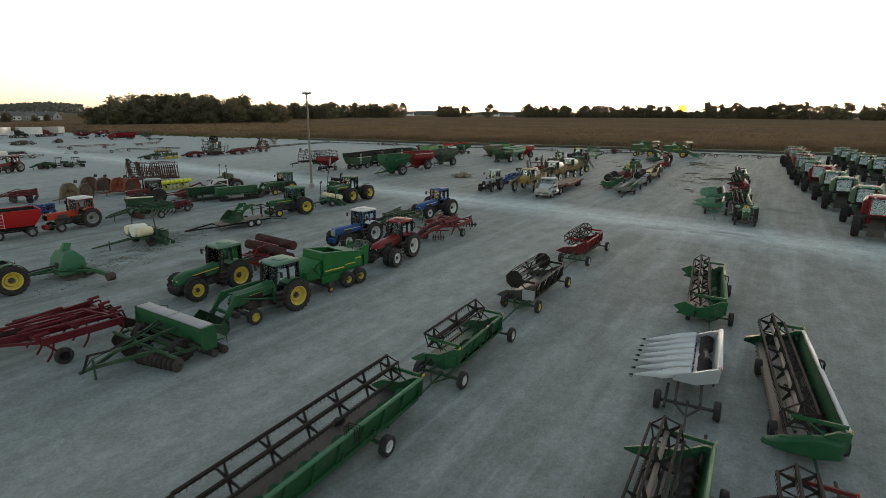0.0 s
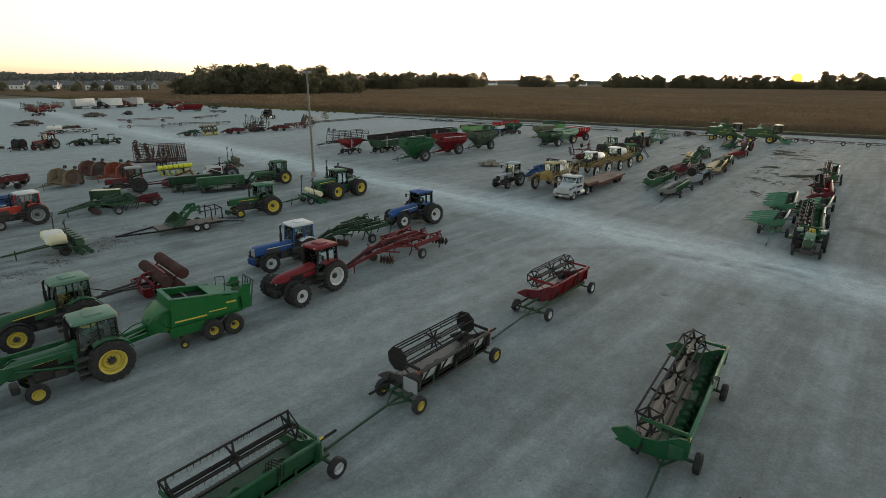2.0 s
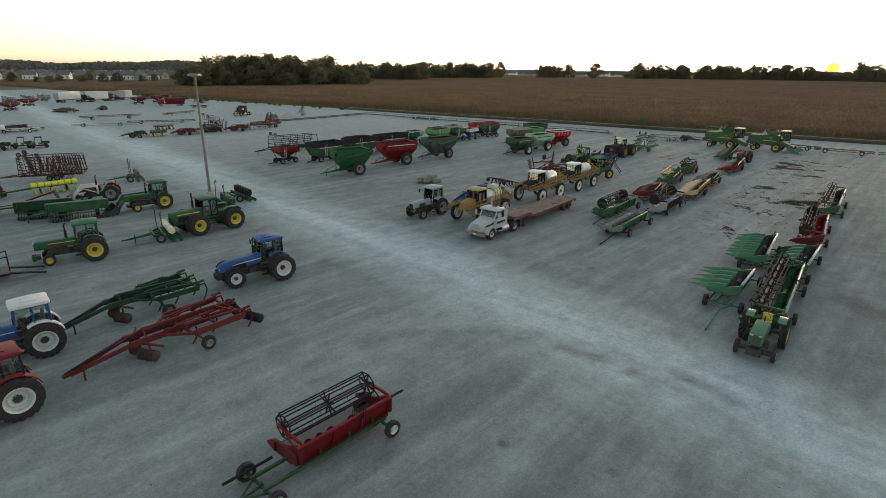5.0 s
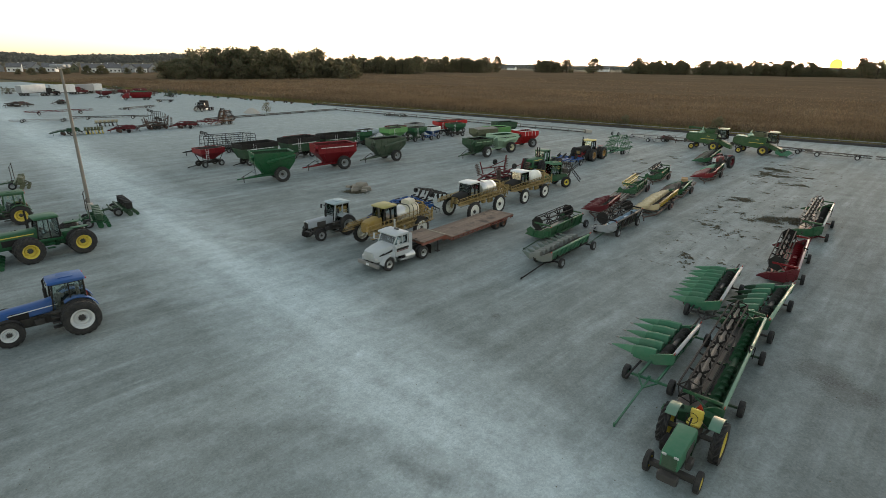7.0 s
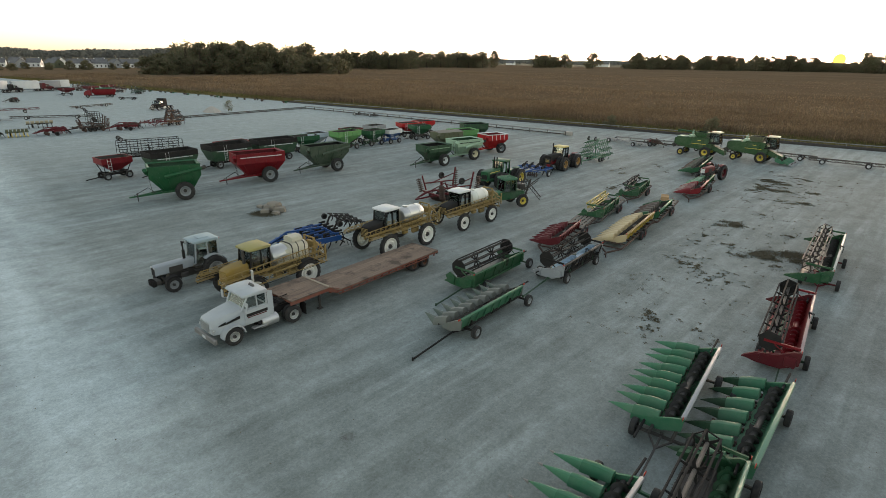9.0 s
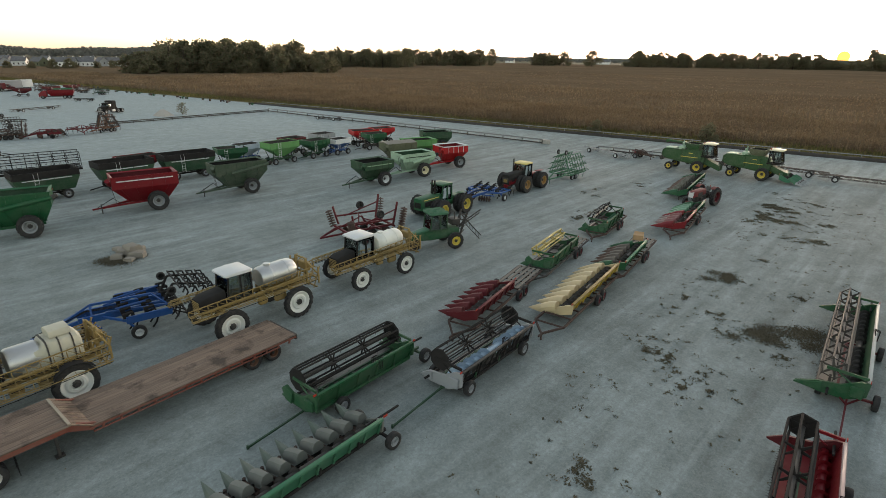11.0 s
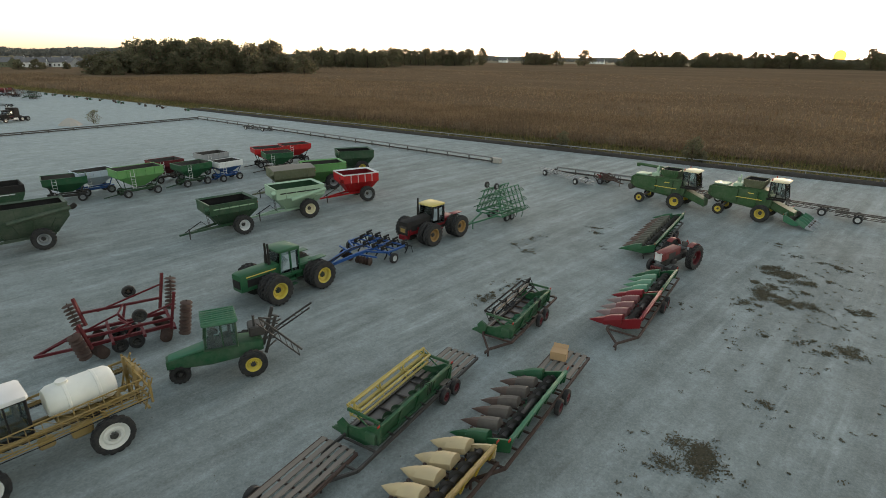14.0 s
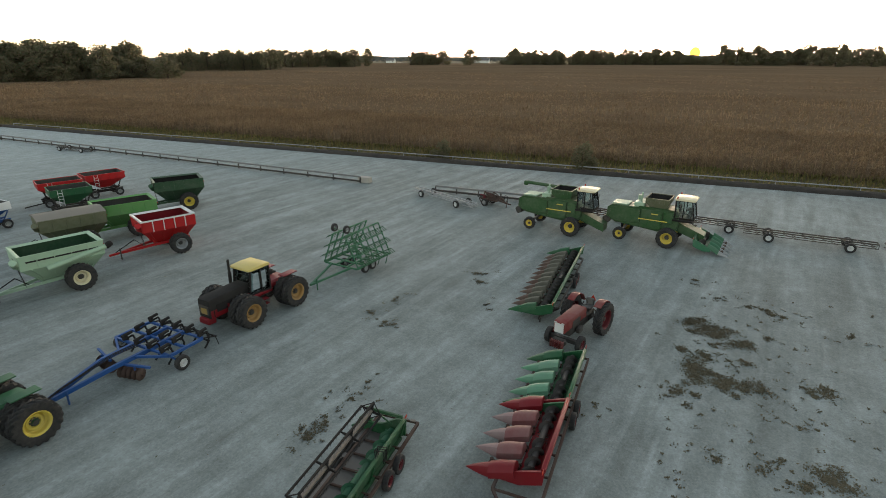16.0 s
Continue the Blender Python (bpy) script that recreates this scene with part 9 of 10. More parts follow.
tractor(-19.1, 117.6, -97, paint(0.13, 0.012, 0.012, 0.35, 0.5), RED_DARK, label="old red open-station tractor with wide front axle", fr=0.42, fw=0.28, boxy=True, cab_on=False, wb=2.5, exhaust=0, nose=WHITE)
ot = tractor(0.42, 51.65, -86, GREEN_OLD, YELLOW, label="old green open-station tractor with yellow seat", fr=0.4, fw=0.2, boxy=True, cab_on=False, wb=2.1, frame=SKYLIT_GREEN, exhaust=0, nose=GREEN_DARK, rr_=0.8, rw=0.36)
for c in list(ot.children):
    if c.name.startswith("seat"):
        c.data.materials[0] = YELLOW
    elif c.name.startswith("front_weight"):
        bpy.data.objects.remove(c)


def hi_clear(x, y, head):
    """A three-wheel green self-propelled applicator with a tall cab and folded rear booms."""
    x, y = beside(x, y, head, 1.1)
    t = thing("self_propelled_applicator", x, y, head, "green self-propelled three-wheeled applicator with tall cab", "applicator")
    part("body", Mesh().loft([rr(-0.6, 1.1, 0.95, 1.45, 0.1), rr(0.6, 1.2, 0.8, 1.55, 0.1), rr(1.7, 1.05, 0.7, 1.5, 0.12), rr(2.9, 0.85, 0.75, 1.3, 0.12), rr(3.6, 0.75, 0.8, 1.2, 0.12)]), GREEN_HEAD, t)
    part("hood_cap", Mesh().loft([rr(1.95, 0.8, 1.45, 1.58, 0.05), rr(3.5, 0.6, 1.18, 1.26, 0.04)]), GREEN_OLD, t)
    cab(t, 0.55, 1.85, 0.72, 1.5, 2.75, GREEN_DARK, GREEN_OLD)
    for i in range(7):
        part("roof_rib", Mesh().box(1.2, -0.66 + i * 0.22, 2.93, 1.5, 0.06, 0.04), GREEN_OLD, t)
    f = Mesh().beam((0, -1.1, 1.0), (0, 1.1, 1.0), 0.18, 0.18).beam((3.1, 0, 0.9), (3.1, 0, 0.4), 0.14, 0.14).rod((3.05, -0.3, 0.5), (3.05, 0.3, 0.5), 0.06)
    f.beam((0, 0.95, 1.0), (0, 0.95, 0.6), 0.16, 0.3).beam((0, -0.95, 1.0), (0, -0.95, 0.6), 0.16, 0.3)
    part("chassis", f, GREEN, t)
    for s in (-1, 1):
        part("boom_mast", Mesh().beam((-0.7, s * 0.4, 0.7), (-1.3, s * 0.5, 2.6), 0.12, 0.14).beam((-0.5, s * 0.4, 1.3), (-1.2, s * 0.5, 2.2), 0.07, 0.07), STEEL, t)
        # one boom hangs beside the mast, the other trails up and back
        p0, p1 = (Vector((-0.5, 0.75, 2.75)), Vector((-2.3, 1.0, 0.75))) if s > 0 else (Vector((-1.0, -0.6, 1.2)), Vector((-3.3, -0.8, 2.3)))
        dn = Vector((0.12, 0, -0.28))
        b = Mesh().beam(p0, p1, 0.07, 0.08).beam(p0 + dn, p1 + dn, 0.06, 0.06).beam((-1.25, s * 0.5, 2.4), p0, 0.07, 0.07)
        for k in range(7):
            b.beam(p0.lerp(p1, k / 7), p0.lerp(p1, (k + 1) / 7) + dn, 0.03, 0.03)
        part("folded_boom", b, STEEL, t)
        for k in range(4):
            part("boom_crank", Mesh().beam((-0.85 - k * 0.12, s * 0.45, 1.0 + k * 0.4), (-1.25 - k * 0.1, s * 0.15, 1.1 + k * 0.36), 0.06, 0.06), STEEL, t)
    part("engine", Mesh().box(-0.4, 0, 1.9, 0.7, 0.9, 0.5, 0.06).rod((-0.3, 0.3, 2.1), (-0.3, 0.3, 2.7), 0.06, 8), STEEL, t)
    for s in (-1, 1):
        wheel(t, 0, s * 1.1, 0.65, 0.35, YELLOW)
        wheel(t, 3.1, s * 0.3, 0.46, 0.26, BLACK)
    return t


hi_clear(-27.85, 88.9, -110)

# ---- sprayers, truck, trailer ----
sprayer(-25.9, 62.9, -85, "yellow high-clearance sprayer with cream tanks and folded booms", paint(0.22, 0.14, 0.025, 0.25, 0.5), paint(0.27, 0.24, 0.08, 0.4, 0.5), paint(0.44, 0.42, 0.33, 0.35), round_tank=False, r=0.88)
sprayer(-26.3, 74.0, -87, "black and yellow high-clearance sprayer with white cab roof and steel tank", BLACK, WHITE, BRIGHT, r=0.9, wb=4.05, z=1.55)
sprayer(-26.8, 82.7, -88, "black and yellow high-clearance sprayer with white cab roof and white tank", BLACK, WHITE, POLY)
truck_tractor(-22.1, 59.4, -88, "white day-cab road tractor with black stripes", paint(0.36, 0.385, 0.4, 0.25, 0.35), wb=3.5)
step_deck(-24.1, 71.6, -85.5, "long step-deck trailer with weathered planks and rusty red side rails")

# ---- combines ----
HULL = paint(0.016, 0.064, 0.018, 0.3)
combine(-25.6, 132.7, 1, HULL, "green combine harvester with cream cab roof and folded auger", YELLOW, CREAM, YELLOW, side=-1.55)
combine(-18.2, 133.8, 0, HULL, "older green combine harvester with a corn head and dark grain tank", YELLOW, CREAM, YELLOW, side=-1.55, auger_out=False, corn=True, dark=OLIVE)
OLD_HULL = paint(0.075, 0.15, 0.085, 0.3, 0.5)
COMBINE_ROW = [(9.34, 50.1, "r"), (8.96, 57.7, "g"), (7.7, 66.1, "g"), (6.94, 73.1, "g"), (5.96, 81.5, "r"), (5.12, 89.0, "g"), (4.5, 97.1, "g"), (4.1, 105.5, "r"), (3.9, 114.0, "g"), (3.1, 122.0, "r"), (2.6, 129.8, "g"),
               (16.7, 84.0, "g"), (15.56, 92.07, "g"), (14.35, 100.07, "g"), (13.33, 108.0, "g"), (12.67, 116.3, "g"), (11.85, 124.5, "g"), (11.0, 132.0, "g")]
base = {}
for px, py, k in COMBINE_ROW:
    if k not in base:
        base[k] = combine(px, py, -98, RED if k == "r" else OLD_HULL, ("red" if k == "r" else "faded green") + " combine harvester parked in a row, head removed", GREY if k == "r" else YELLOW, RED if k == "r" else GREEN_OLD, side=-1.55, tall=True, dark=None)
    else:
        cx, cy = beside(px, py, -98, -1.55)
        copy_thing(base[k], pose(cx, cy, 0, 0, 0, -98 + random.uniform(-3, 3)))

# ---- grain carts and wagons ----
grain_cart(-53.6, 66.4, -105, GREEN, "large green grain cart with folded auger", L=4.8, zt=3.50, r=0.92, inner=GREEN_DARK, spout=STEEL)
grain_cart(-55.2, 76.8, -100, RED, "large red grain cart with white stripe", L=5.6, zt=3.40, r=0.92, stripe=WHITE, inner=RED_DARK)
grain_cart(-55.3, 86.4, -94, paint(0.03, 0.055, 0.034, 0.3, 0.45), "dark olive open grain cart with long side auger", L=5.6, zt=3.30, r=0.82, inner=BLACK, spout=BLACK, hw=1.3)
grain_cart(-48.1, 98.9, -94, GREEN_DARK, "dark green grain cart with white rims", L=4.0, zt=2.8, r=0.82, rim=WHITE, stripe=paint(0.2, 0.3, 0.2), inner=BLACK)
grain_cart(-48.4, 105.5, -100, MINT, "pale mint-green grain cart with black stripe", L=4.6, zt=2.9, r=0.88, rim=CREAM, stripe=BLACK, inner=GREEN_DARK, spout=BLACK)
grain_cart(-49.4, 113.1, -105, RED_BRIGHT, "bright red grain cart with pale rim", L=3.8, zt=2.85, r=0.78, lip=WHITE, inner=RED)
grain_cart(-55.8, 109.5, -103, OLIVE, "olive green grain cart with grey tarp", L=4.4, zt=2.85, tarp=paint(0.16, 0.15, 0.13, 0.3, 0.8))
grain_cart(-56.3, 113.8, -108, LIME, "lime green grain cart with grey inside", L=4.6, zt=2.8, inner=STEEL)
grain_cart(-60.2, 121.0, -115, GREEN_DARK, "dark green grain cart with yellow rims", L=4.4, zt=2.9, rim=YELLOW)
gravity_wagon(-67.8, 115.3, -105, GREEN, "small green gravity wagon with white ladder", STEEL, L=3.4)
gravity_wagon(-72.2, 120.6, -100, RED_BRIGHT, "orange-red gravity wagon at the row's end", BLACK, L=3.8)
gravity_wagon(-71.9, 116.2, -105, RED_BRIGHT, "red gravity wagon behind a green one", BLACK, L=3.8)
gravity_wagon(-68.2, 108.7, -85, BLUE, "blue and white gravity wagon", BLUE, lip=WHITE, band=WHITE, L=3.0, wb=2.1, hw=1.15, zt=2.3)
gravity_wagon(-68.4, 104.9, -84, GREEN, "green gravity wagon with white ladder", GREEN_DARK, L=3.6)
gravity_wagon(-67.8, 99.2, -86, LIME, "lime green gravity wagon with ladder", GREEN_DARK, L=4.6, wb=3.0, zt=2.9)
gravity_wagon(-72.4, 103.5, -85, RED_DARK, "dark red gravity wagon with grey tarp", STEEL, L=3.4)
gravity_wagon(-73.5, 109.5, -85, GREY, "grey gravity wagon behind a blue one", STEEL, L=3.4)
gravity_wagon(-71.5, 95.8, -85, paint(0.42, 0.48, 0.55, 0.2), "pale blue and white gravity wagon behind a green one", BLUE, L=3.6, tongue=1.2)
gravity_wagon(-69.6, 92.6, -100, GREEN, "green gravity wagon with white ladder", STEEL, L=3.8, tongue=1.2)
gravity_wagon(-66.2, 71.9, -88, GREEN_DARK, "long dark green grain wagon with black sides and pale stripe", BLACK, L=5.6, wb=3.2, hw=1.4, zt=3.0, box=True, stripe=WHITE, r=0.5, lip=BLACK, band=BLACK)
gravity_wagon(-66.9, 79.4, -88, GREEN_DARK, "long dark green grain wagon with shaded black inside", BLACK, L=5.6, wb=3.2, hw=1.4, zt=3.0, box=True, stripe=WHITE, r=0.5, lip=BLACK, band=BLACK)
gravity_wagon(-66.9, 86.4, -92, GREEN_DARK, "long dark green grain wagon with pale stripe", BLACK, L=5.8, wb=3.4, hw=1.4, zt=3.0, box=True, stripe=WHITE, r=0.5, lip=BLACK, band=BLACK)
gravity_wagon(-69.0, 66.0, -85, RED, "red wagon behind green grain wagons", BLACK, L=3.4)
gravity_wagon(-71.5, 82.0, -85, RED, "red wagon with grey cover behind grain wagons", BLACK, L=4.5)

# ---- tillage tools ----
chisel_plough(-22.4, 29.7, -85, "dark red disk ripper with long tongue and rear levelling discs", paint(0.11, 0.007, 0.01, 0.12, 0.5), W=3.3, L=5.6, tongue=2.6, z=1.05, rear="discs", rim=GREY, iron=RED_DARK, shanks=7, tall=0.45)
chisel_plough(-27.8, 30.0, -88, "dark green disk ripper with tall bent shanks", GREEN_BLACK, W=2.9, L=4.8, tongue=2.2, z=1.15, rear="none", rim=GREY, iron=GREEN_BLACK, shanks=7, tall=0.4)
bc = chisel_plough(-32.0, 66.6, -98, "blue chisel plough with black springs and rear bar", BLUE, W=3.6, L=4.2, tongue=1.8, z=1.05, tall=0.6, shanks=15)
for s in (-1, 1):
    part("harrow_arm", Mesh().beam((-2.0, s * 0.6, 1.2), (-2.5, s * 0.7, 2.1), 0.1, 0.12).beam((-2.5, s * 0.7, 2.1), (-4.3, s * 0.9, 1.75), 0.08, 0.1), BLACK, bc)
    wheel(bc, -2.3, s * 1.3, 0.24, 0.16, BLACK, lugs=False, z=1.95)
for k in range(4):
    part("spring_bar", Mesh().beam((-2.7 - k * 0.5, -1.5, 2.1 - k * 0.1), (-2.7 - k * 0.5, 1.5, 2.1 - k * 0.1), 0.07, 0.07), BLACK, bc)
    for i in range(5):
        yy = -1.4 + i * 0.7
        part("curved_tine", Mesh().path([(-2.7 - k * 0.5, yy, 2.1 - k * 0.1), (-3.0 - k * 0.5, yy, 2.05 - k * 0.1), (-3.1 - k * 0.5, yy, 1.7 - k * 0.1), (-2.95 - k * 0.5, yy, 1.45 - k * 0.1)], 0.045, 5), BLACK, bc)
chisel_plough(-36.4, 102.7, -84, "blue chisel plough with black sprung shanks and rear harrow bar", BLUE)
chisel_plough(-24.9, -1.4, -94, "long dark red chisel plough with rear discs", paint(0.085, 0.003, 0.01, 0.08), W=3.6, L=6.4, tongue=2.4, z=1.15, rear="discs", rim=BLACK, iron=RED_DARK, shanks=9, tall=0.5)
folded_disk(-35.3, 85.8, -100, "dark red tandem disk harrow with wings folded up", RED_DARK)
wing_tool(-35.7, 117.8, -88, "green field cultivator folded upright with spring tines", GREEN_OLD, W=2.8, H=2.2, L=3.6, teeth=GREEN, lean=24, tongue=3.0)
wing_tool(-79.6, 72.3, -98, "dark folded field cultivator with tall tine wings", BLACK, W=3.0, H=2.0, L=8.0, teeth=BLACK, lean=16)
wing_tool(-79.2, 36.4, -114, "rusty maroon folded disk harrow with upright wings", paint(0.05, 0.016, 0.014, 0.25, 0.6), W=3.2, H=2.3, L=6.8, teeth=RUST_DARK, lean=12, discs=True, tines=False, fins=True)
chisel_plough(-53.2, 20.6, -96, "dark green field cultivator with many curved shanks", GREEN_DARK, W=3.4, L=3.6, tongue=2.2, z=0.95, rear="none", rim=GREY, iron=GREEN_BLACK, shanks=15, tall=0.2)
ripper(-61.2, 13.5, -110, "blue chisel plough beside an orange tractor", BLUE, W=3.0, L=3.0, rear_discs=False, tongue=1.5)
ripper(-75.0, 17.5, -110, "dark red folding mower on black wheels", RED_DARK, W=3.0, L=3.0, front_discs=True, rear_discs=False, rim=BLACK)
disc_mower(-61.6, 30.3, -103, "low dark red trailed mower with raised arm", RED_DARK)
ripper(-53.6, 24.0, -92, "small rusty red harrow frame beside a seed drill", RED_DARK, W=1.8, L=2.6, shanks=7, front_discs=False, rear_discs=False, tongue=1.0, z=0.6)


def roller(x, y, head):
    """A red soil packer: frame with two ribbed roller gangs folded up and a tongue."""
    t = thing("soil_packer", x, y, head, "red soil packer with dark ribbed rollers", "tillage tool", "tillage tools")
    part("frame", Mesh().beam((0, -1.5, 0.8), (0, 1.5, 0.8), 0.14, 0.14).beam((0.9, -1.3, 0.8), (0.9, 1.3, 0.8), 0.14, 0.14).beam((0.9, -0.9, 0.8), (0.3, -0.9, 1.5), 0.1, 0.1).beam((0.9, 0.9, 0.8), (0.3, 0.9, 1.5), 0.1, 0.1).beam((0.3, -1.4, 1.5), (0.3, 1.4, 1.5), 0.12, 0.12).beam((1.5, -1.2, 0.7), (1.5, 1.2, 0.7), 0.12, 0.12).beam((1.5, -1.2, 0.7), (0, -1.4, 0.8), 0.1, 0.1).beam((1.5, 1.2, 0.7), (0, 1.4, 0.8), 0.1, 0.1).beam((1.6, 0.3, 0.7), (1.2, 0.2, 1.35), 0.1, 0.1).beam((1.2, 0.2, 1.35), (0.3, 0.3, 1.5), 0.08, 0.08), RED, t)
    part("tongue", Mesh().beam((-0.2, 0, 0.8), (4.6, 0, 0.45), 0.16, 0.16).beam((0.9, -1.0, 0.8), (2.6, 0, 0.6), 0.1, 0.1).beam((0.9, 1.0, 0.8), (2.6, 0, 0.6), 0.1, 0.1).rod((1.4, 0.15, 0.95), (3.4, 0.08, 0.7), 0.06, 8), STEEL, t)
    part("jack", Mesh().rod((4.2, 0.14, 0.02), (4.2, 0.14, 0.8), 0.05, 8).beam((4.0, 0.1, 0.6), (4.4, 0.1, 1.0), 0.05, 0.05), STEEL, t)
    part("hose_loop", Mesh().path([(3.0, 0, 0.75), (3.9, 0.1, 1.15), (4.5, 0.1, 1.1), (4.7, 0.05, 0.6)], 0.03, 5), BLACK, t)
    for px, pz in ((-0.5, 1.5), (0.45, 1.2), (-0.25, 0.66)):
        m = Mesh().rod((px, -2.1, pz), (px, 2.1, pz), 0.27, 16)
        for i in range(32):
            yy = -2.05 + i * 0.132
            m.rod((px, yy - 0.025, pz), (px, yy + 0.025, pz), 0.34, 16)
        part("roller", m, paint(0.06, 0.02, 0.018, 0.2, 0.6), t)
        part("hanger", Mesh().beam((px, -1.72, pz), (0.4, -1.5, 0.8), 0.06, 0.1).beam((px, 1.72, pz), (0.4, 1.5, 0.8), 0.06, 0.1), RED, t)
    for s in (-1, 1):
        wheel(t, 0.5, s * 0.9, 0.36, 0.24, GREY, lugs=False)
    part("discs", Mesh().rod((1.2, -0.9, 0.35), (1.2, 0.9, 0.35), 0.3, 14), RED, t)
    return t


roller(-28.2, 15.2, -95)
square_baler(-19.5, 14.4, -96, "big green square baler with yellow stripes and tandem wheels")

# ---- planting tools ----
planter(-41.7, 13.6, -92, "green planter with white and cream tanks", GREEN_DARK, GREEN_DARK, n=6, W=4.4, big_tanks=POLY, tongue=3.8, rim=STEEL)
planter(-42.2, 36.0, -100, "green planter with cream round seed tubs", GREEN, CREAM, n=5, W=3.4, box_round=True, tongue=2.6)
planter(-71.0, 43.0, -103, "green planter with olive units and raised markers", GREEN_DARK, OLIVE, n=4, W=3.2, tongue=2.4, rowcol=OLIVE)
yp = planter(-70.6, 34.4, 180, "planter with a row of bright yellow tubs", GREEN_DARK, paint(0.6, 0.6, 0.05, 0.1), n=7, W=4.6, box_round=True, tongue=1.2, marker=False, rowcol=paint(0.36, 0.36, 0.06, 0.2))
part("transport_tongue", Mesh().beam((0.3, 2.2, 0.7), (0.0, 5.4, 0.5), 0.14, 0.16).beam((-0.3, 2.2, 0.7), (0.0, 4.2, 0.55), 0.08, 0.1).rod((0, 5.0, 0.02), (0, 5.0, 0.9), 0.05, 8), GREEN_DARK, yp)
planter(-49.0, 44.6, -100, "folded green planter with raised markers", GREEN, GREEN_DARK, n=6, W=4.0, tongue=1.6)
planter(-51.5, 47.6, -95, "green planter with dark seed boxes", GREEN_DARK, BLACK, n=6, W=4.0, tongue=1.6, marker=False)
grain_drill(-20.2, 2.5, -91, "green grain drill with grey lids and a disc gang", GREEN, GREY, W=5.2, tongue=3.6)
gd = grain_drill(-55.2, 33.1, 164, "long green grain drill parked endwise", GREEN_HEAD, GREEN_OLD, W=5.0, tongue=1.2, discs=False)
part("transport_tongue", Mesh().beam((0.2, 2.3, 0.7), (0.1, 4.5, 0.55), 0.12, 0.14).beam((0.6, 2.4, 0.7), (0.15, 3.8, 0.6), 0.08, 0.1).rod((0.1, 4.1, 0.02), (0.1, 4.1, 0.95), 0.05, 8), GREEN_DARK, gd)
grain_drill(-58.2, 31.0, 164, "dark green grain drill behind another", GREEN_BLACK, GREEN_DARK, W=4.6, tongue=1.2, discs=False)
grain_drill(-56.2, 21.4, 150, "small green grain drill with pale lid", GREEN_DARK, CREAM, W=2.6, tongue=1.4, discs=False)
rotary_cutter(-75.6, 26.3, -72, "maroon folded rotary cutter beside an orange one", paint(0.07, 0.025, 0.02, 0.3, 0.6), STEEL)
rotary_cutter(-71.6, 28.0, -78, "rust-orange folded rotary cutter with dark blade pans", paint(0.16, 0.032, 0.014, 0.25, 0.6))
rotary_cutter(-71.0, 21.8, -66, "tan folded rotary cutter with rusty black underside", paint(0.11, 0.085, 0.05, 0.3, 0.7))
tractor(-60.5, 26.2, -104, RED_DARK, STEEL, roof=GREY, label="dark red tractor with pale grey cab", fr=0.45, fw=0.3, boxy=True, side=1.2, rr_=0.85, wb=2.5, frame=GREY)
gravity_wagon(-52.6, 9.6, -100, RED_BRIGHT, "red forage box wagon", BLACK, L=4.0, box=True, zt=2.4)


def chopper(x, y, head):
    """An old pull-type chopper: a tall angular hood on a low deck, a long side beam with an end roller, tongue and wheels."""
    t = thing("stalk_chopper", x, y, head, "old pale green pull-type chopper with a tall dented hood", "mower", "hay tools")
    part("hood", Mesh().loft([[(-0.9, -1.0, 0.55), (0.7, -1.0, 0.55), (0.7, 1.0, 0.55), (-0.9, 1.0, 0.55)], [(-0.8, -1.0, 1.2), (0.55, -1.0, 1.15), (0.55, 1.0, 1.15), (-0.8, 1.0, 1.2)], [(-0.35, -0.8, 1.75), (0.25, -0.8, 1.65), (0.25, 0.75, 1.65), (-0.35, 0.75, 1.75)]]), GREEN_OLD, t)
    part("spout", Mesh().loft([[(-0.3, -0.35, 1.7), (0.2, -0.35, 1.62), (0.2, 0.1, 1.62), (-0.3, 0.1, 1.7)], [(-0.5, -0.3, 2.15), (-0.1, -0.3, 2.2), (-0.1, 0.05, 2.2), (-0.5, 0.05, 2.15)]]), GREEN_OLD, t)
    part("deck", Mesh().box(-0.2, 0.2, 0.42, 2.2, 2.8, 0.16, 0.04), GREEN_HEAD, t)
    part("side_beam", Mesh().beam((-0.6, 0.8, 0.62), (-1.0, 4.2, 0.55), 0.22, 0.26).beam((0.3, 0.9, 0.6), (-0.9, 3.0, 0.6), 0.1, 0.12), GREEN_HEAD, t)
    part("end_roller", Mesh().rod((-1.2, 4.3, 0.45), (-0.8, 4.35, 0.45), 0.28, 14), RUST_DARK, t)
    part("gearbox", Mesh().box(0.5, 0.3, 0.85, 0.5, 0.5, 0.4, 0.06).rod((0.7, 0.3, 0.85), (2.4, 0.1, 0.7), 0.06, 8), STEEL, t)
    part("tongue", Mesh().beam((0.6, -0.4, 0.5), (3.0, 0, 0.5), 0.12, 0.14).beam((0.6, 0.5, 0.5), (2.4, 0.05, 0.5), 0.1, 0.12), GREEN_HEAD, t)
    for s in (-1, 1):
        wheel(t, -0.8, s * 1.2 + 0.1, 0.34, 0.2, GREY, lugs=False)
    return t


chopper(-37.4, 5.6, -95)


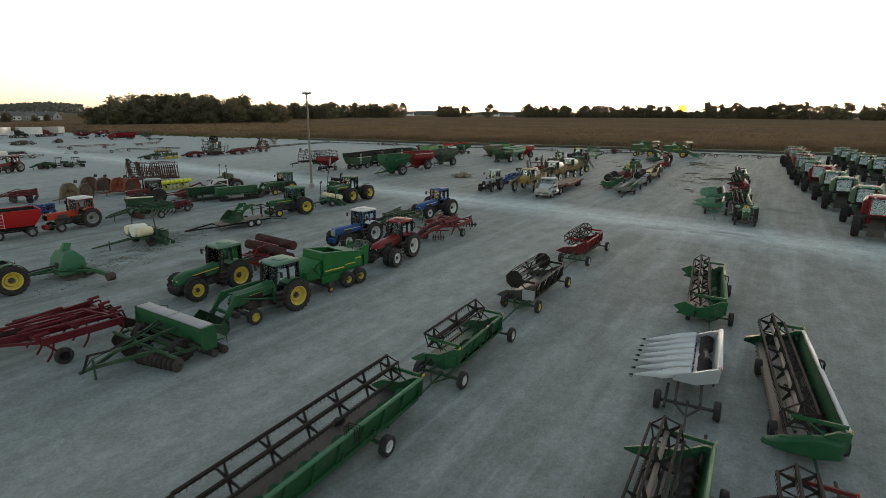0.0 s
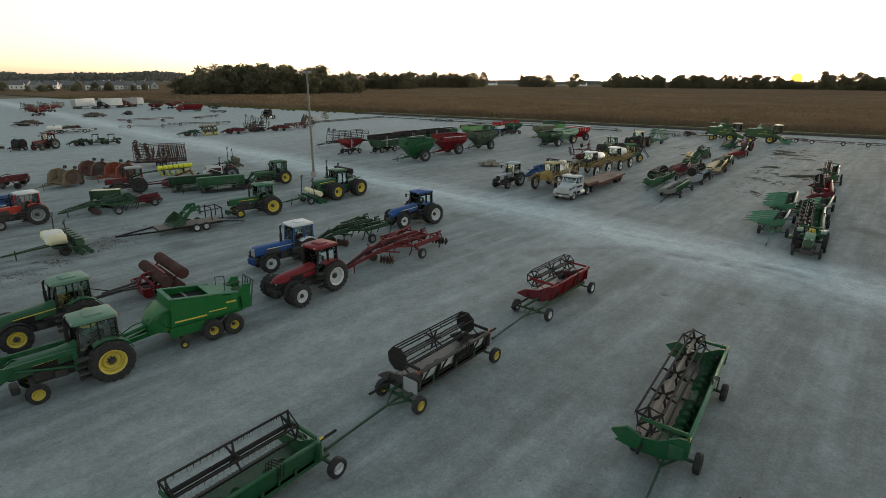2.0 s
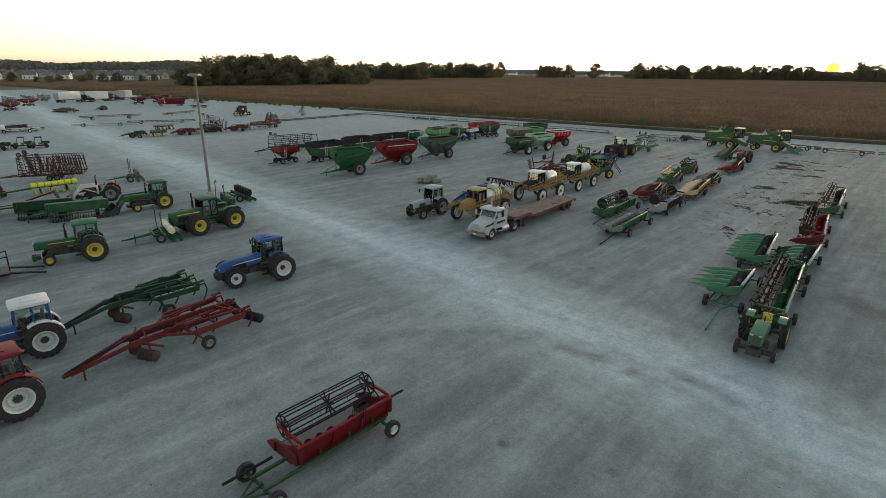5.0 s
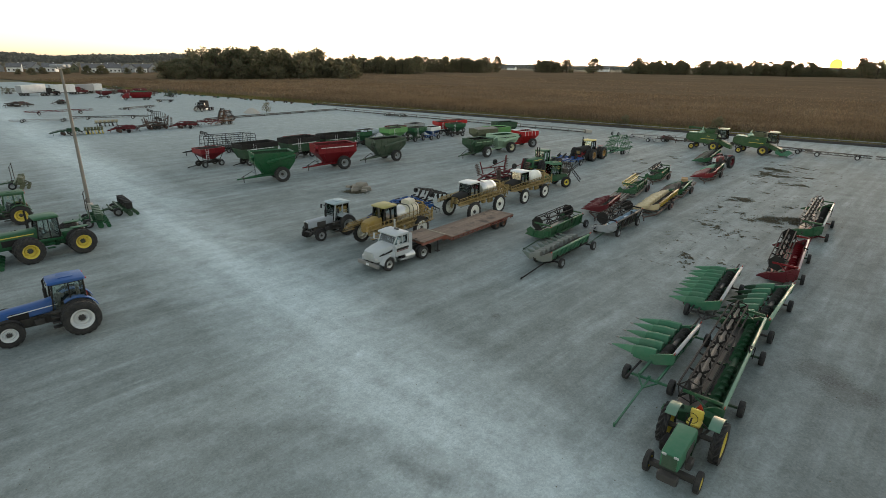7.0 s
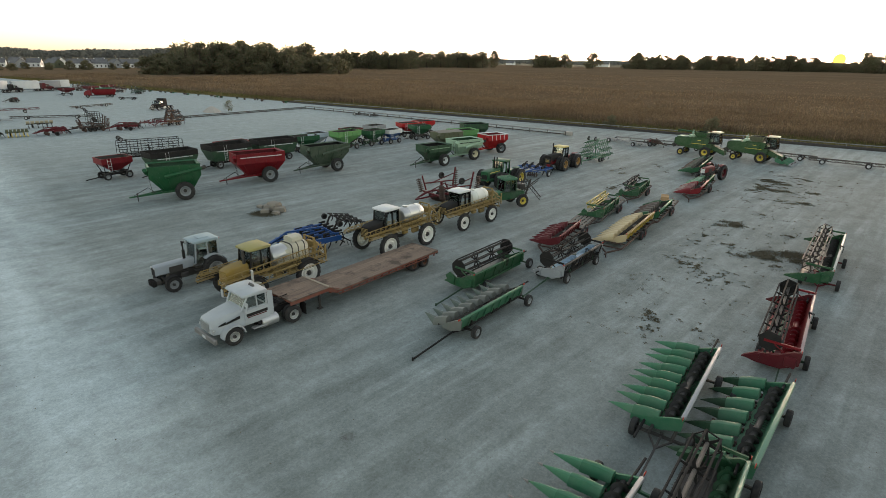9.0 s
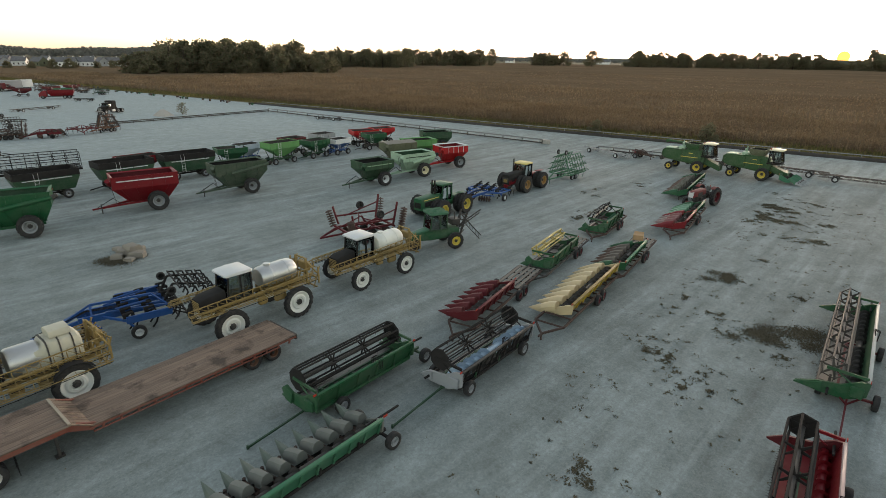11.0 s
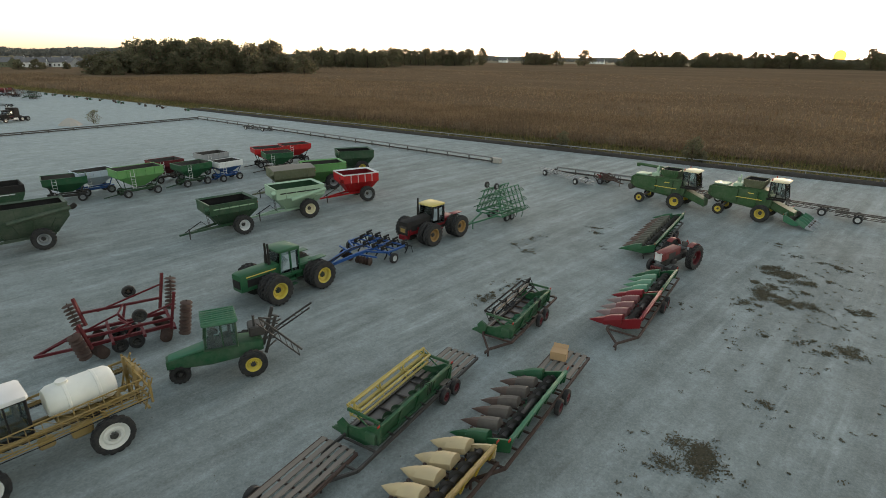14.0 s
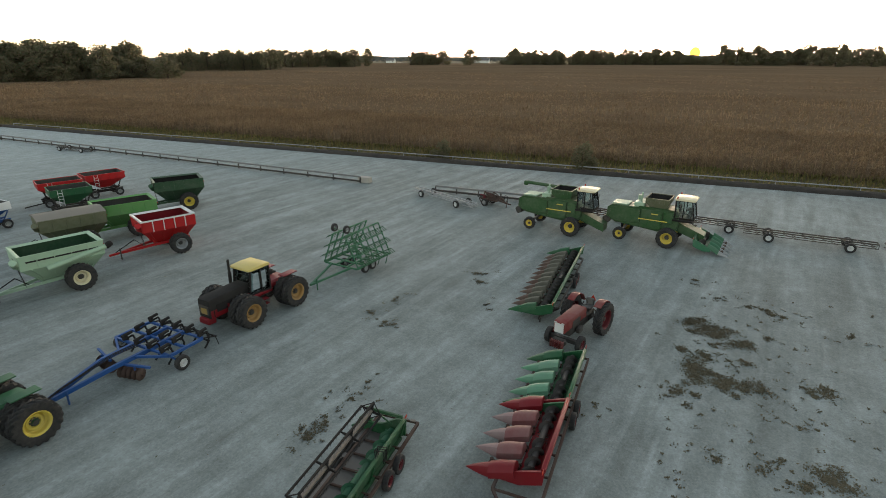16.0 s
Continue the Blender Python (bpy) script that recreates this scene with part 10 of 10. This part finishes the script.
def loader_trailer(x, y, head):
    """A tandem ramp trailer carrying a detached green front loader."""
    t = thing("ramp_trailer", x, y, head, "long dark low trailer with tandem wheels and rear ramps", "trailer")
    f = Mesh()
    for s in (-1, 1):
        f.beam((-2.6, s * 0.9, 0.5), (2.6, s * 0.9, 0.5), 0.1, 0.14).beam((2.6, s * 0.9, 0.5), (5.6, 0, 0.4), 0.09, 0.12)
        f.beam((-2.6, s * 0.7, 0.5), (-4.6, s * 0.7, 0.15), 0.3, 0.06)
    for i in range(9):
        f.beam((-2.6 + i * 0.65, -0.9, 0.5), (-2.6 + i * 0.65, 0.9, 0.5), 0.06, 0.08)
    part("trailer_frame", f, BLACK, t)
    for k in range(6):
        part("deck_plank", Mesh().box(0.0, -0.75 + k * 0.3, 0.59, 5.2, 0.27, 0.05), WOOD, t)
    for ax in (-1.1, -0.3):
        for s in (-1, 1):
            wheel(t, ax, s * 1.1, 0.36, 0.22, WHITE, lugs=False)
    return t


loader_trailer(-40.9, 22.6, -97)
ld = thing("front_loader", -40.6, 24.6, -97, "detached green front loader with bucket, lying on a trailer", "loader", z=0.62)
add_loader(ld, 0.9, 1.5, GREEN)
part("rear_rack", Mesh().beam((0.3, -0.8, 0.1), (0.3, -0.8, 1.2), 0.07, 0.07).beam((0.3, 0.8, 0.1), (0.3, 0.8, 1.2), 0.07, 0.07).beam((0.3, -0.8, 1.2), (0.3, 0.8, 1.2), 0.07, 0.07).beam((-0.6, -0.8, 0.1), (-0.6, -0.8, 1.1), 0.07, 0.07).beam((-0.6, 0.8, 0.1), (-0.6, 0.8, 1.1), 0.07, 0.07).beam((-0.6, -0.8, 1.1), (-0.6, 0.8, 1.1), 0.07, 0.07).beam((-0.6, 0.8, 1.1), (1.2, 0.8, 1.0), 0.06, 0.06).beam((-0.6, -0.8, 1.1), (1.2, -0.8, 1.0), 0.06, 0.06), BLACK, ld)


# ---- the far rows: trailers, trucks, old tools ----
def box_trailer(x, y, head, label, L=9.0, col=WHITE, h=2.6, z=1.1):
    t = thing("box_trailer", x, y, head, label, "trailer", "far trailers")
    part("body", Mesh().box(0, 0, z + h / 2, L, 2.45, h, 0.06), col, t)
    part("chassis", Mesh().beam((-L / 2, -0.5, z - 0.12), (L / 2, -0.5, z - 0.12), 0.1, 0.22).beam((-L / 2, 0.5, z - 0.12), (L / 2, 0.5, z - 0.12), 0.1, 0.22).beam((L * 0.3, 0.8, z), (L * 0.3, 0.8, 0.05), 0.1, 0.1).beam((L * 0.3, -0.8, z), (L * 0.3, -0.8, 0.05), 0.1, 0.1), BLACK, t)
    part("rear_door", Mesh().box(-L / 2 - 0.03, 0, z + h / 2, 0.06, 2.2, h * 0.92), GREY, t)
    for ax in (-L * 0.38, -L * 0.26):
        for s in (-1, 1):
            wheel(t, ax, s * 1.0, 0.5, 0.3, GREY, lugs=False)
    return t


box_trailer(-258, 90.5, 96, "white box trailer at the far end of the lot", 8.5, h=2.9)
box_trailer(-261, 81, 125, "white box trailer tilted beside others", 11, h=2.9)
box_trailer(-263, 99.7, 100, "pale box body on a trailer", 6, GREY, h=2.7)
box_trailer(-266, 104, 100, "white box trailer among the far trailers", 5, h=2.7)
truck_tractor(-257, 84.5, 100, "dark road tractor between white trailers", BLACK, sleeper=True)
truck_tractor(-262, 95.5, 100, "dark red road tractor among the far trailers", RED_DARK, sleeper=True)
for ox, oy, c, lab in ((-268, 69, GREEN_DARK, "dark green"), (-276, 76, OLIVE, "olive"), (-254, 107, RUST_DARK, "rusty brown"), (-262, 112, GREEN_BLACK, "dark green"), (-248, 60, RED_DARK, "dark red"), (-262, 62, GREEN_DARK, "dark green"), (-236, 116, RUST_DARK, "rusty brown"), (-222, 118, GREEN_BLACK, "dark green")):
    wing_tool(ox, oy, -80 + (ox * 7) % 40, lab + " folded tillage tool at the far end of the lot", c, W=2.6, H=1.5, L=3.6, teeth=RUST_DARK, tongue=1.5)
truck_tractor(-154.5, 103.0, -60, "dark road tractor with sleeper box", BLACK, sleeper=True)


def tank_truck(x, y, head):
    t = thing("tender_truck", x, y, head, "red tender truck with a long red box", "truck", "trucks")
    part("cab", Mesh().loft([rr(3.2, 2.2, 0.7, 2.5, 0.15), rr(4.4, 2.2, 0.7, 2.4, 0.2), rr(5.4, 1.8, 0.7, 1.6, 0.2)]), RED, t)
    part("windscreen", Mesh().box(4.45, 0, 2.0, 0.06, 1.8, 0.6), GLASS, t)
    hopper(t, "box", (-4.0, 3.0, 1.25, 2.6), (-3.4, 2.4, 0.6, 0.9), RED, BLACK)
    part("chassis", Mesh().box(0.4, 0, 0.75, 8.4, 0.9, 0.25), BLACK, t)
    part("bumper", Mesh().box(5.45, 0, 0.6, 0.15, 2.2, 0.35, 0.04), WHITE, t)
    for ax in (-2.6, -1.4, 4.4):
        for s in (-1, 1):
            wheel(t, ax, s * 1.0, 0.5, 0.3, GREY, lugs=False)


tank_truck(-212, 103.5, -110)
gravity_wagon(-228, 98, -100, RED_DARK, "red wagon in the far corner", BLACK, L=5)
gravity_wagon(-222, 108, -100, GREEN_OLD, "green wagon in the far corner", BLACK, L=5)
gravity_wagon(-236, 108, -60, RED_DARK, "dark red wagon in the far corner", BLACK, L=5)
gravity_wagon(-244, 116, -60, RED_DARK, "red hopper in the far corner", BLACK, L=5)
gravity_wagon(-243, 66, -60, RED_DARK, "red wagon far down the lot", BLACK, L=6)
gravity_wagon(-221, 57, -60, RED_DARK, "dark red wagon far down the lot", BLACK, L=5)


def long_frame(x, y, head, L, label, col=STEEL, z=0.7, wheels=2, name="conveyor_frame"):
    """A long low lattice on small wheels."""
    t = thing(name, x, y, head, label, "conveyor", "long frames")
    f = Mesh()
    for s in (-0.3, 0.3):
        f.beam((-L / 2, s, z), (L / 2, s, z), 0.08, 0.1).beam((-L / 2, s, z - 0.35), (L / 2, s, z - 0.35), 0.06, 0.06)
    n = int(L / 1.2)
    for i in range(n + 1):
        px = -L / 2 + L * i / n
        f.beam((px, -0.3, z), (px, 0.3, z), 0.05, 0.05)
        for s in (-0.3, 0.3):
            f.beam((px, s, z), (min(L / 2, px + L / n), s, z - 0.35), 0.04, 0.04)
    part("lattice", f, col, t)
    for k in range(wheels):
        ax = L * (0.25 if wheels == 1 else -0.3 + 0.6 * k / max(1, wheels - 1))
        part("axle", Mesh().beam((ax, -0.8, 0.38), (ax, 0.8, 0.38), 0.08, 0.08).beam((ax, 0, 0.38), (ax, 0, z), 0.1, 0.1), col, t)
        for s in (-1, 1):
            wheel(t, ax, s * 0.85, 0.38, 0.22, WHITE, lugs=False)
    return t


long_frame(-8.9, 140.6, 5, 9.0, "dark steel header trailer frame on white-rimmed wheels", STEEL, 0.75)
long_frame(0.5, 141.6, 6, 9.0, "dark steel header trailer frame on white-rimmed wheels", STEEL, 0.75)
long_frame(-16.5, 141.2, 2, 8.0, "dark steel pipe frame behind the combines", STEEL, 0.8, 1)
long_frame(-26.2, 139.6, 4, 9.0, "dark steel frame on wheels between the combines", RUST_DARK, 0.7)
long_frame(-40.6, 136.9, -18, 9.4, "pale steel irrigation frame on small wheels", PIPE, 0.65)
feed_rail(-43.5, 139.7, -31.0, 141.4, 5, "long thin steel pipe on short stands", 0.7)
ripper(-35.6, 138.0, -10, "small dark tool carrier on black wheels", RUST_DARK, W=1.2, L=2.0, tongue=0.8, front_discs=False, rear_discs=False, shanks=3, z=0.7)
long_frame(-107.5, 132.4, 12, 8.0, "dark flat implement frame at the edge of the lot", STEEL, 0.5)
long_frame(-167.3, 69.0, 84, 15, "long red and white conveyor on wheels", RED_DARK, 1.1)
long_frame(-148.5, 61.5, 66, 13, "grey flatbed frame on small wheels", PIPE, 0.6)
long_frame(-172.4, 89.5, 117, 13, "grey conveyor on small wheels", STEEL, 0.7)
long_frame(-147, 75, 66, 16, "long grey conveyor frame", STEEL, 0.7)
long_frame(-148, 45, 70, 9, "long dark header frame", STEEL, 0.7)
planter(-118.6, 63.6, 175, "dark and yellow planter in the far rows", GREEN_DARK, OLIVE, n=6, W=3.4, tongue=1.5, marker=False, rowcol=YELLOW)
chisel_plough(-119.2, 59.6, -95, "dark green tillage tool in the far rows", GREEN_BLACK, W=3.0, L=2.6, tongue=1.6, rim=GREY, iron=GREEN_BLACK, shanks=9)
planter(-131.0, 69.4, 175, "planter with tan tubs in the far rows", STEEL, paint(0.3, 0.26, 0.17, 0.3), n=6, W=4.4, tongue=1.5, box_round=True, marker=False)
chisel_plough(-117.2, 68.8, -95, "dark red tillage tool in the far rows", RED_DARK, W=3.4, L=3.0, tongue=1.4, rim=BLACK, iron=RED_DARK, shanks=11, tall=0.5)
folded_disk(-118.2, 75.2, -100, "dark folded disk harrow with upright gangs", RUST_DARK)
wing_tool(-121.0, 76.5, -100, "dark folded tool with tall masts in the far rows", STEEL, W=5.0, H=2.4, L=2.5, tines=False)
chisel_plough(-116.4, 80.6, -95, "dark red disk tool in the far rows", RED_DARK, W=3.2, L=3.4, tongue=1.6, rim=BLACK, iron=RUST_DARK, shanks=11, tall=0.6)
wing_tool(-118.3, 90.5, -60, "rust-red folded harrow in the far rows", RUST, W=2.6, H=2.2, L=2.4, lean=26, discs=True)
ripper(-117.5, 86.0, -10, "long dark red drill in the far rows", RED_DARK, W=5, L=1.2, tongue=0.8, front_discs=False, rear_discs=False)
utility_vehicle(-116.6, 39.6, -100, "dark green work buggy with black canopy", GREEN_DARK)
utility_vehicle(-115.0, 41.9, -98, "dark green work buggy with black canopy", GREEN_DARK)
chisel_plough(-115.6, 36.6, -95, "small dark green implement beside a buggy", GREEN_BLACK, W=1.8, L=1.8, tongue=1.2, rim=BLACK, iron=GREEN_BLACK, shanks=5, tall=0.3)
round_baler(-116, 27.2, -60, "black rolled implement in the far rows", BLACK)
ripper(-118, 22, -60, "dark tool in the far rows", STEEL, W=3)
nurse_tank(-146.5, 40.6, -95, "white poly tank on a small trailer")
long_frame(-145.6, 43.4, 80, 9.5, "long white boom frame beside a tank", WHITE, 0.9)
ripper(-149, 44.4, -95, "dark tool far down the lot", STEEL, W=2.4)
ripper(-202, 66, -60, "dark harrow far down the lot", STEEL, W=5)
long_frame(-196, 106, 45, 6, "dark low flat boat-shaped wagon", BLACK, 0.8)
ripper(-204.5, 77.6, -60, "small dark implement on wheels", STEEL, W=1.6, L=1.6)
ripper(-176, 42, -60, "dark rake on wheels", STEEL, W=4)

# gravel heap and concrete rubble
hp = thing("gravel_heap", -140.5, 108.5, 0, "low heap of pale gravel", "gravel heap")
hm = Mesh()
hm.loft([[(k * 3.0 * math.cos(6.28318 * i / 18) * (1 + 0.12 * math.sin(i * 2.3)), k * 2.2 * math.sin(6.28318 * i / 18), z) for i in range(18)] for k, z in ((1.0, -0.02), (0.75, 0.45), (0.45, 1.0), (0.15, 1.4))])
part("mound", hm, CONCRETE, hp)
rock = random.Random(5)
for ox, oy, k in ((0, 0, 1.0), (1.0, 0.4, 0.85), (-0.9, 0.4, 0.75), (0.4, -0.8, 0.65), (-0.3, 0.9, 0.7), (1.5, -0.3, 0.5), (-1.5, -0.2, 0.5), (0.3, 0.3, 0.9)):
    rb = thing("concrete_rubble", -44.0 + ox, 70.4 + oy, rock.uniform(0, 90), "broken tan concrete block among weeds", "rubble", "rubble pile", z=0.35 if k == 0.9 else 0.0)
    a, b, h = 0.62 * k, 0.45 * k, 0.55 * k
    rings = [[(px * f + rock.uniform(-0.06, 0.06), py * f + rock.uniform(-0.06, 0.06), z) for px, py in ((-a, -b), (0, -b * 1.15), (a, -b), (a * 1.1, 0), (a, b), (0, b * 1.1), (-a, b), (-a * 1.1, 0))] for f, z in ((0.95, -0.02), (1.0, h * 0.5), (0.86, h * 0.9), (0.5, h))]
    part("chunk", Mesh().loft(rings), paint(0.2, 0.18, 0.15, 0.4, 0.85), rb)

# small parts and spare units lined up along the far field edge
bits = random.Random(11)
for i in range(20):
    u = -258 + 5.5 * i + bits.uniform(-3.0, 3.0)
    bx_, by_ = field(u, -1.9 - bits.uniform(0, 1.6))
    c, nm = bits.choice(((GREEN, "green"), (GREEN_DARK, "dark green"), (RED_DARK, "dark red"), (RUST_DARK, "rusty"), (STEEL, "dark steel")))
    sp_ = thing("spare_part", bx_, by_, bits.uniform(0, 180), nm + " spare implement part lying at the field edge", "implement part", "spare parts")
    w_ = bits.uniform(0.5, 1.3)
    part("bar", Mesh().beam((-w_, 0, 0.35), (w_, 0, 0.35 + bits.uniform(0, 0.3)), 0.16, 0.2), c, sp_)
    part("bracket", Mesh().box(bits.uniform(-0.4, 0.4), 0.1, 0.3, 0.4, 0.5, 0.6, 0.05), c, sp_)
    part("disc", Mesh().rod((-w_ * 0.6, -0.3, 0.28), (-w_ * 0.6, -0.22, 0.28), 0.28, 12), RUST_DARK, sp_)

# the rim of the sun behind the trees
sm = Mesh()
sa, sd = radians(SUN_AZ), 2600.0
c = Vector((-11 + sd * math.cos(sa), 90 + sd * math.sin(sa), 22.0))
ux, uz = Vector((-math.sin(sa), math.cos(sa), 0)), Vector((0, 0, 1))
sm.add([c + ux * (22 * math.cos(6.28318 * i / 32)) + uz * (22 * math.sin(6.28318 * i / 32)) for i in range(32)], [tuple(range(32))])
so = tagged(new("setting_sun", sm.data("setting_sun", 0)), "setting sun on the horizon", "sun", kind="structure")
m, t, p = mat("sun_disc")
t.nodes.remove(p)
e = node(t, "ShaderNodeEmission", Color=(1.0, 0.42, 0.05, 1), Strength=0.9)
t.links.new(e.outputs[0], t.nodes["Material Output"].inputs[0])
so.data.materials.append(m)
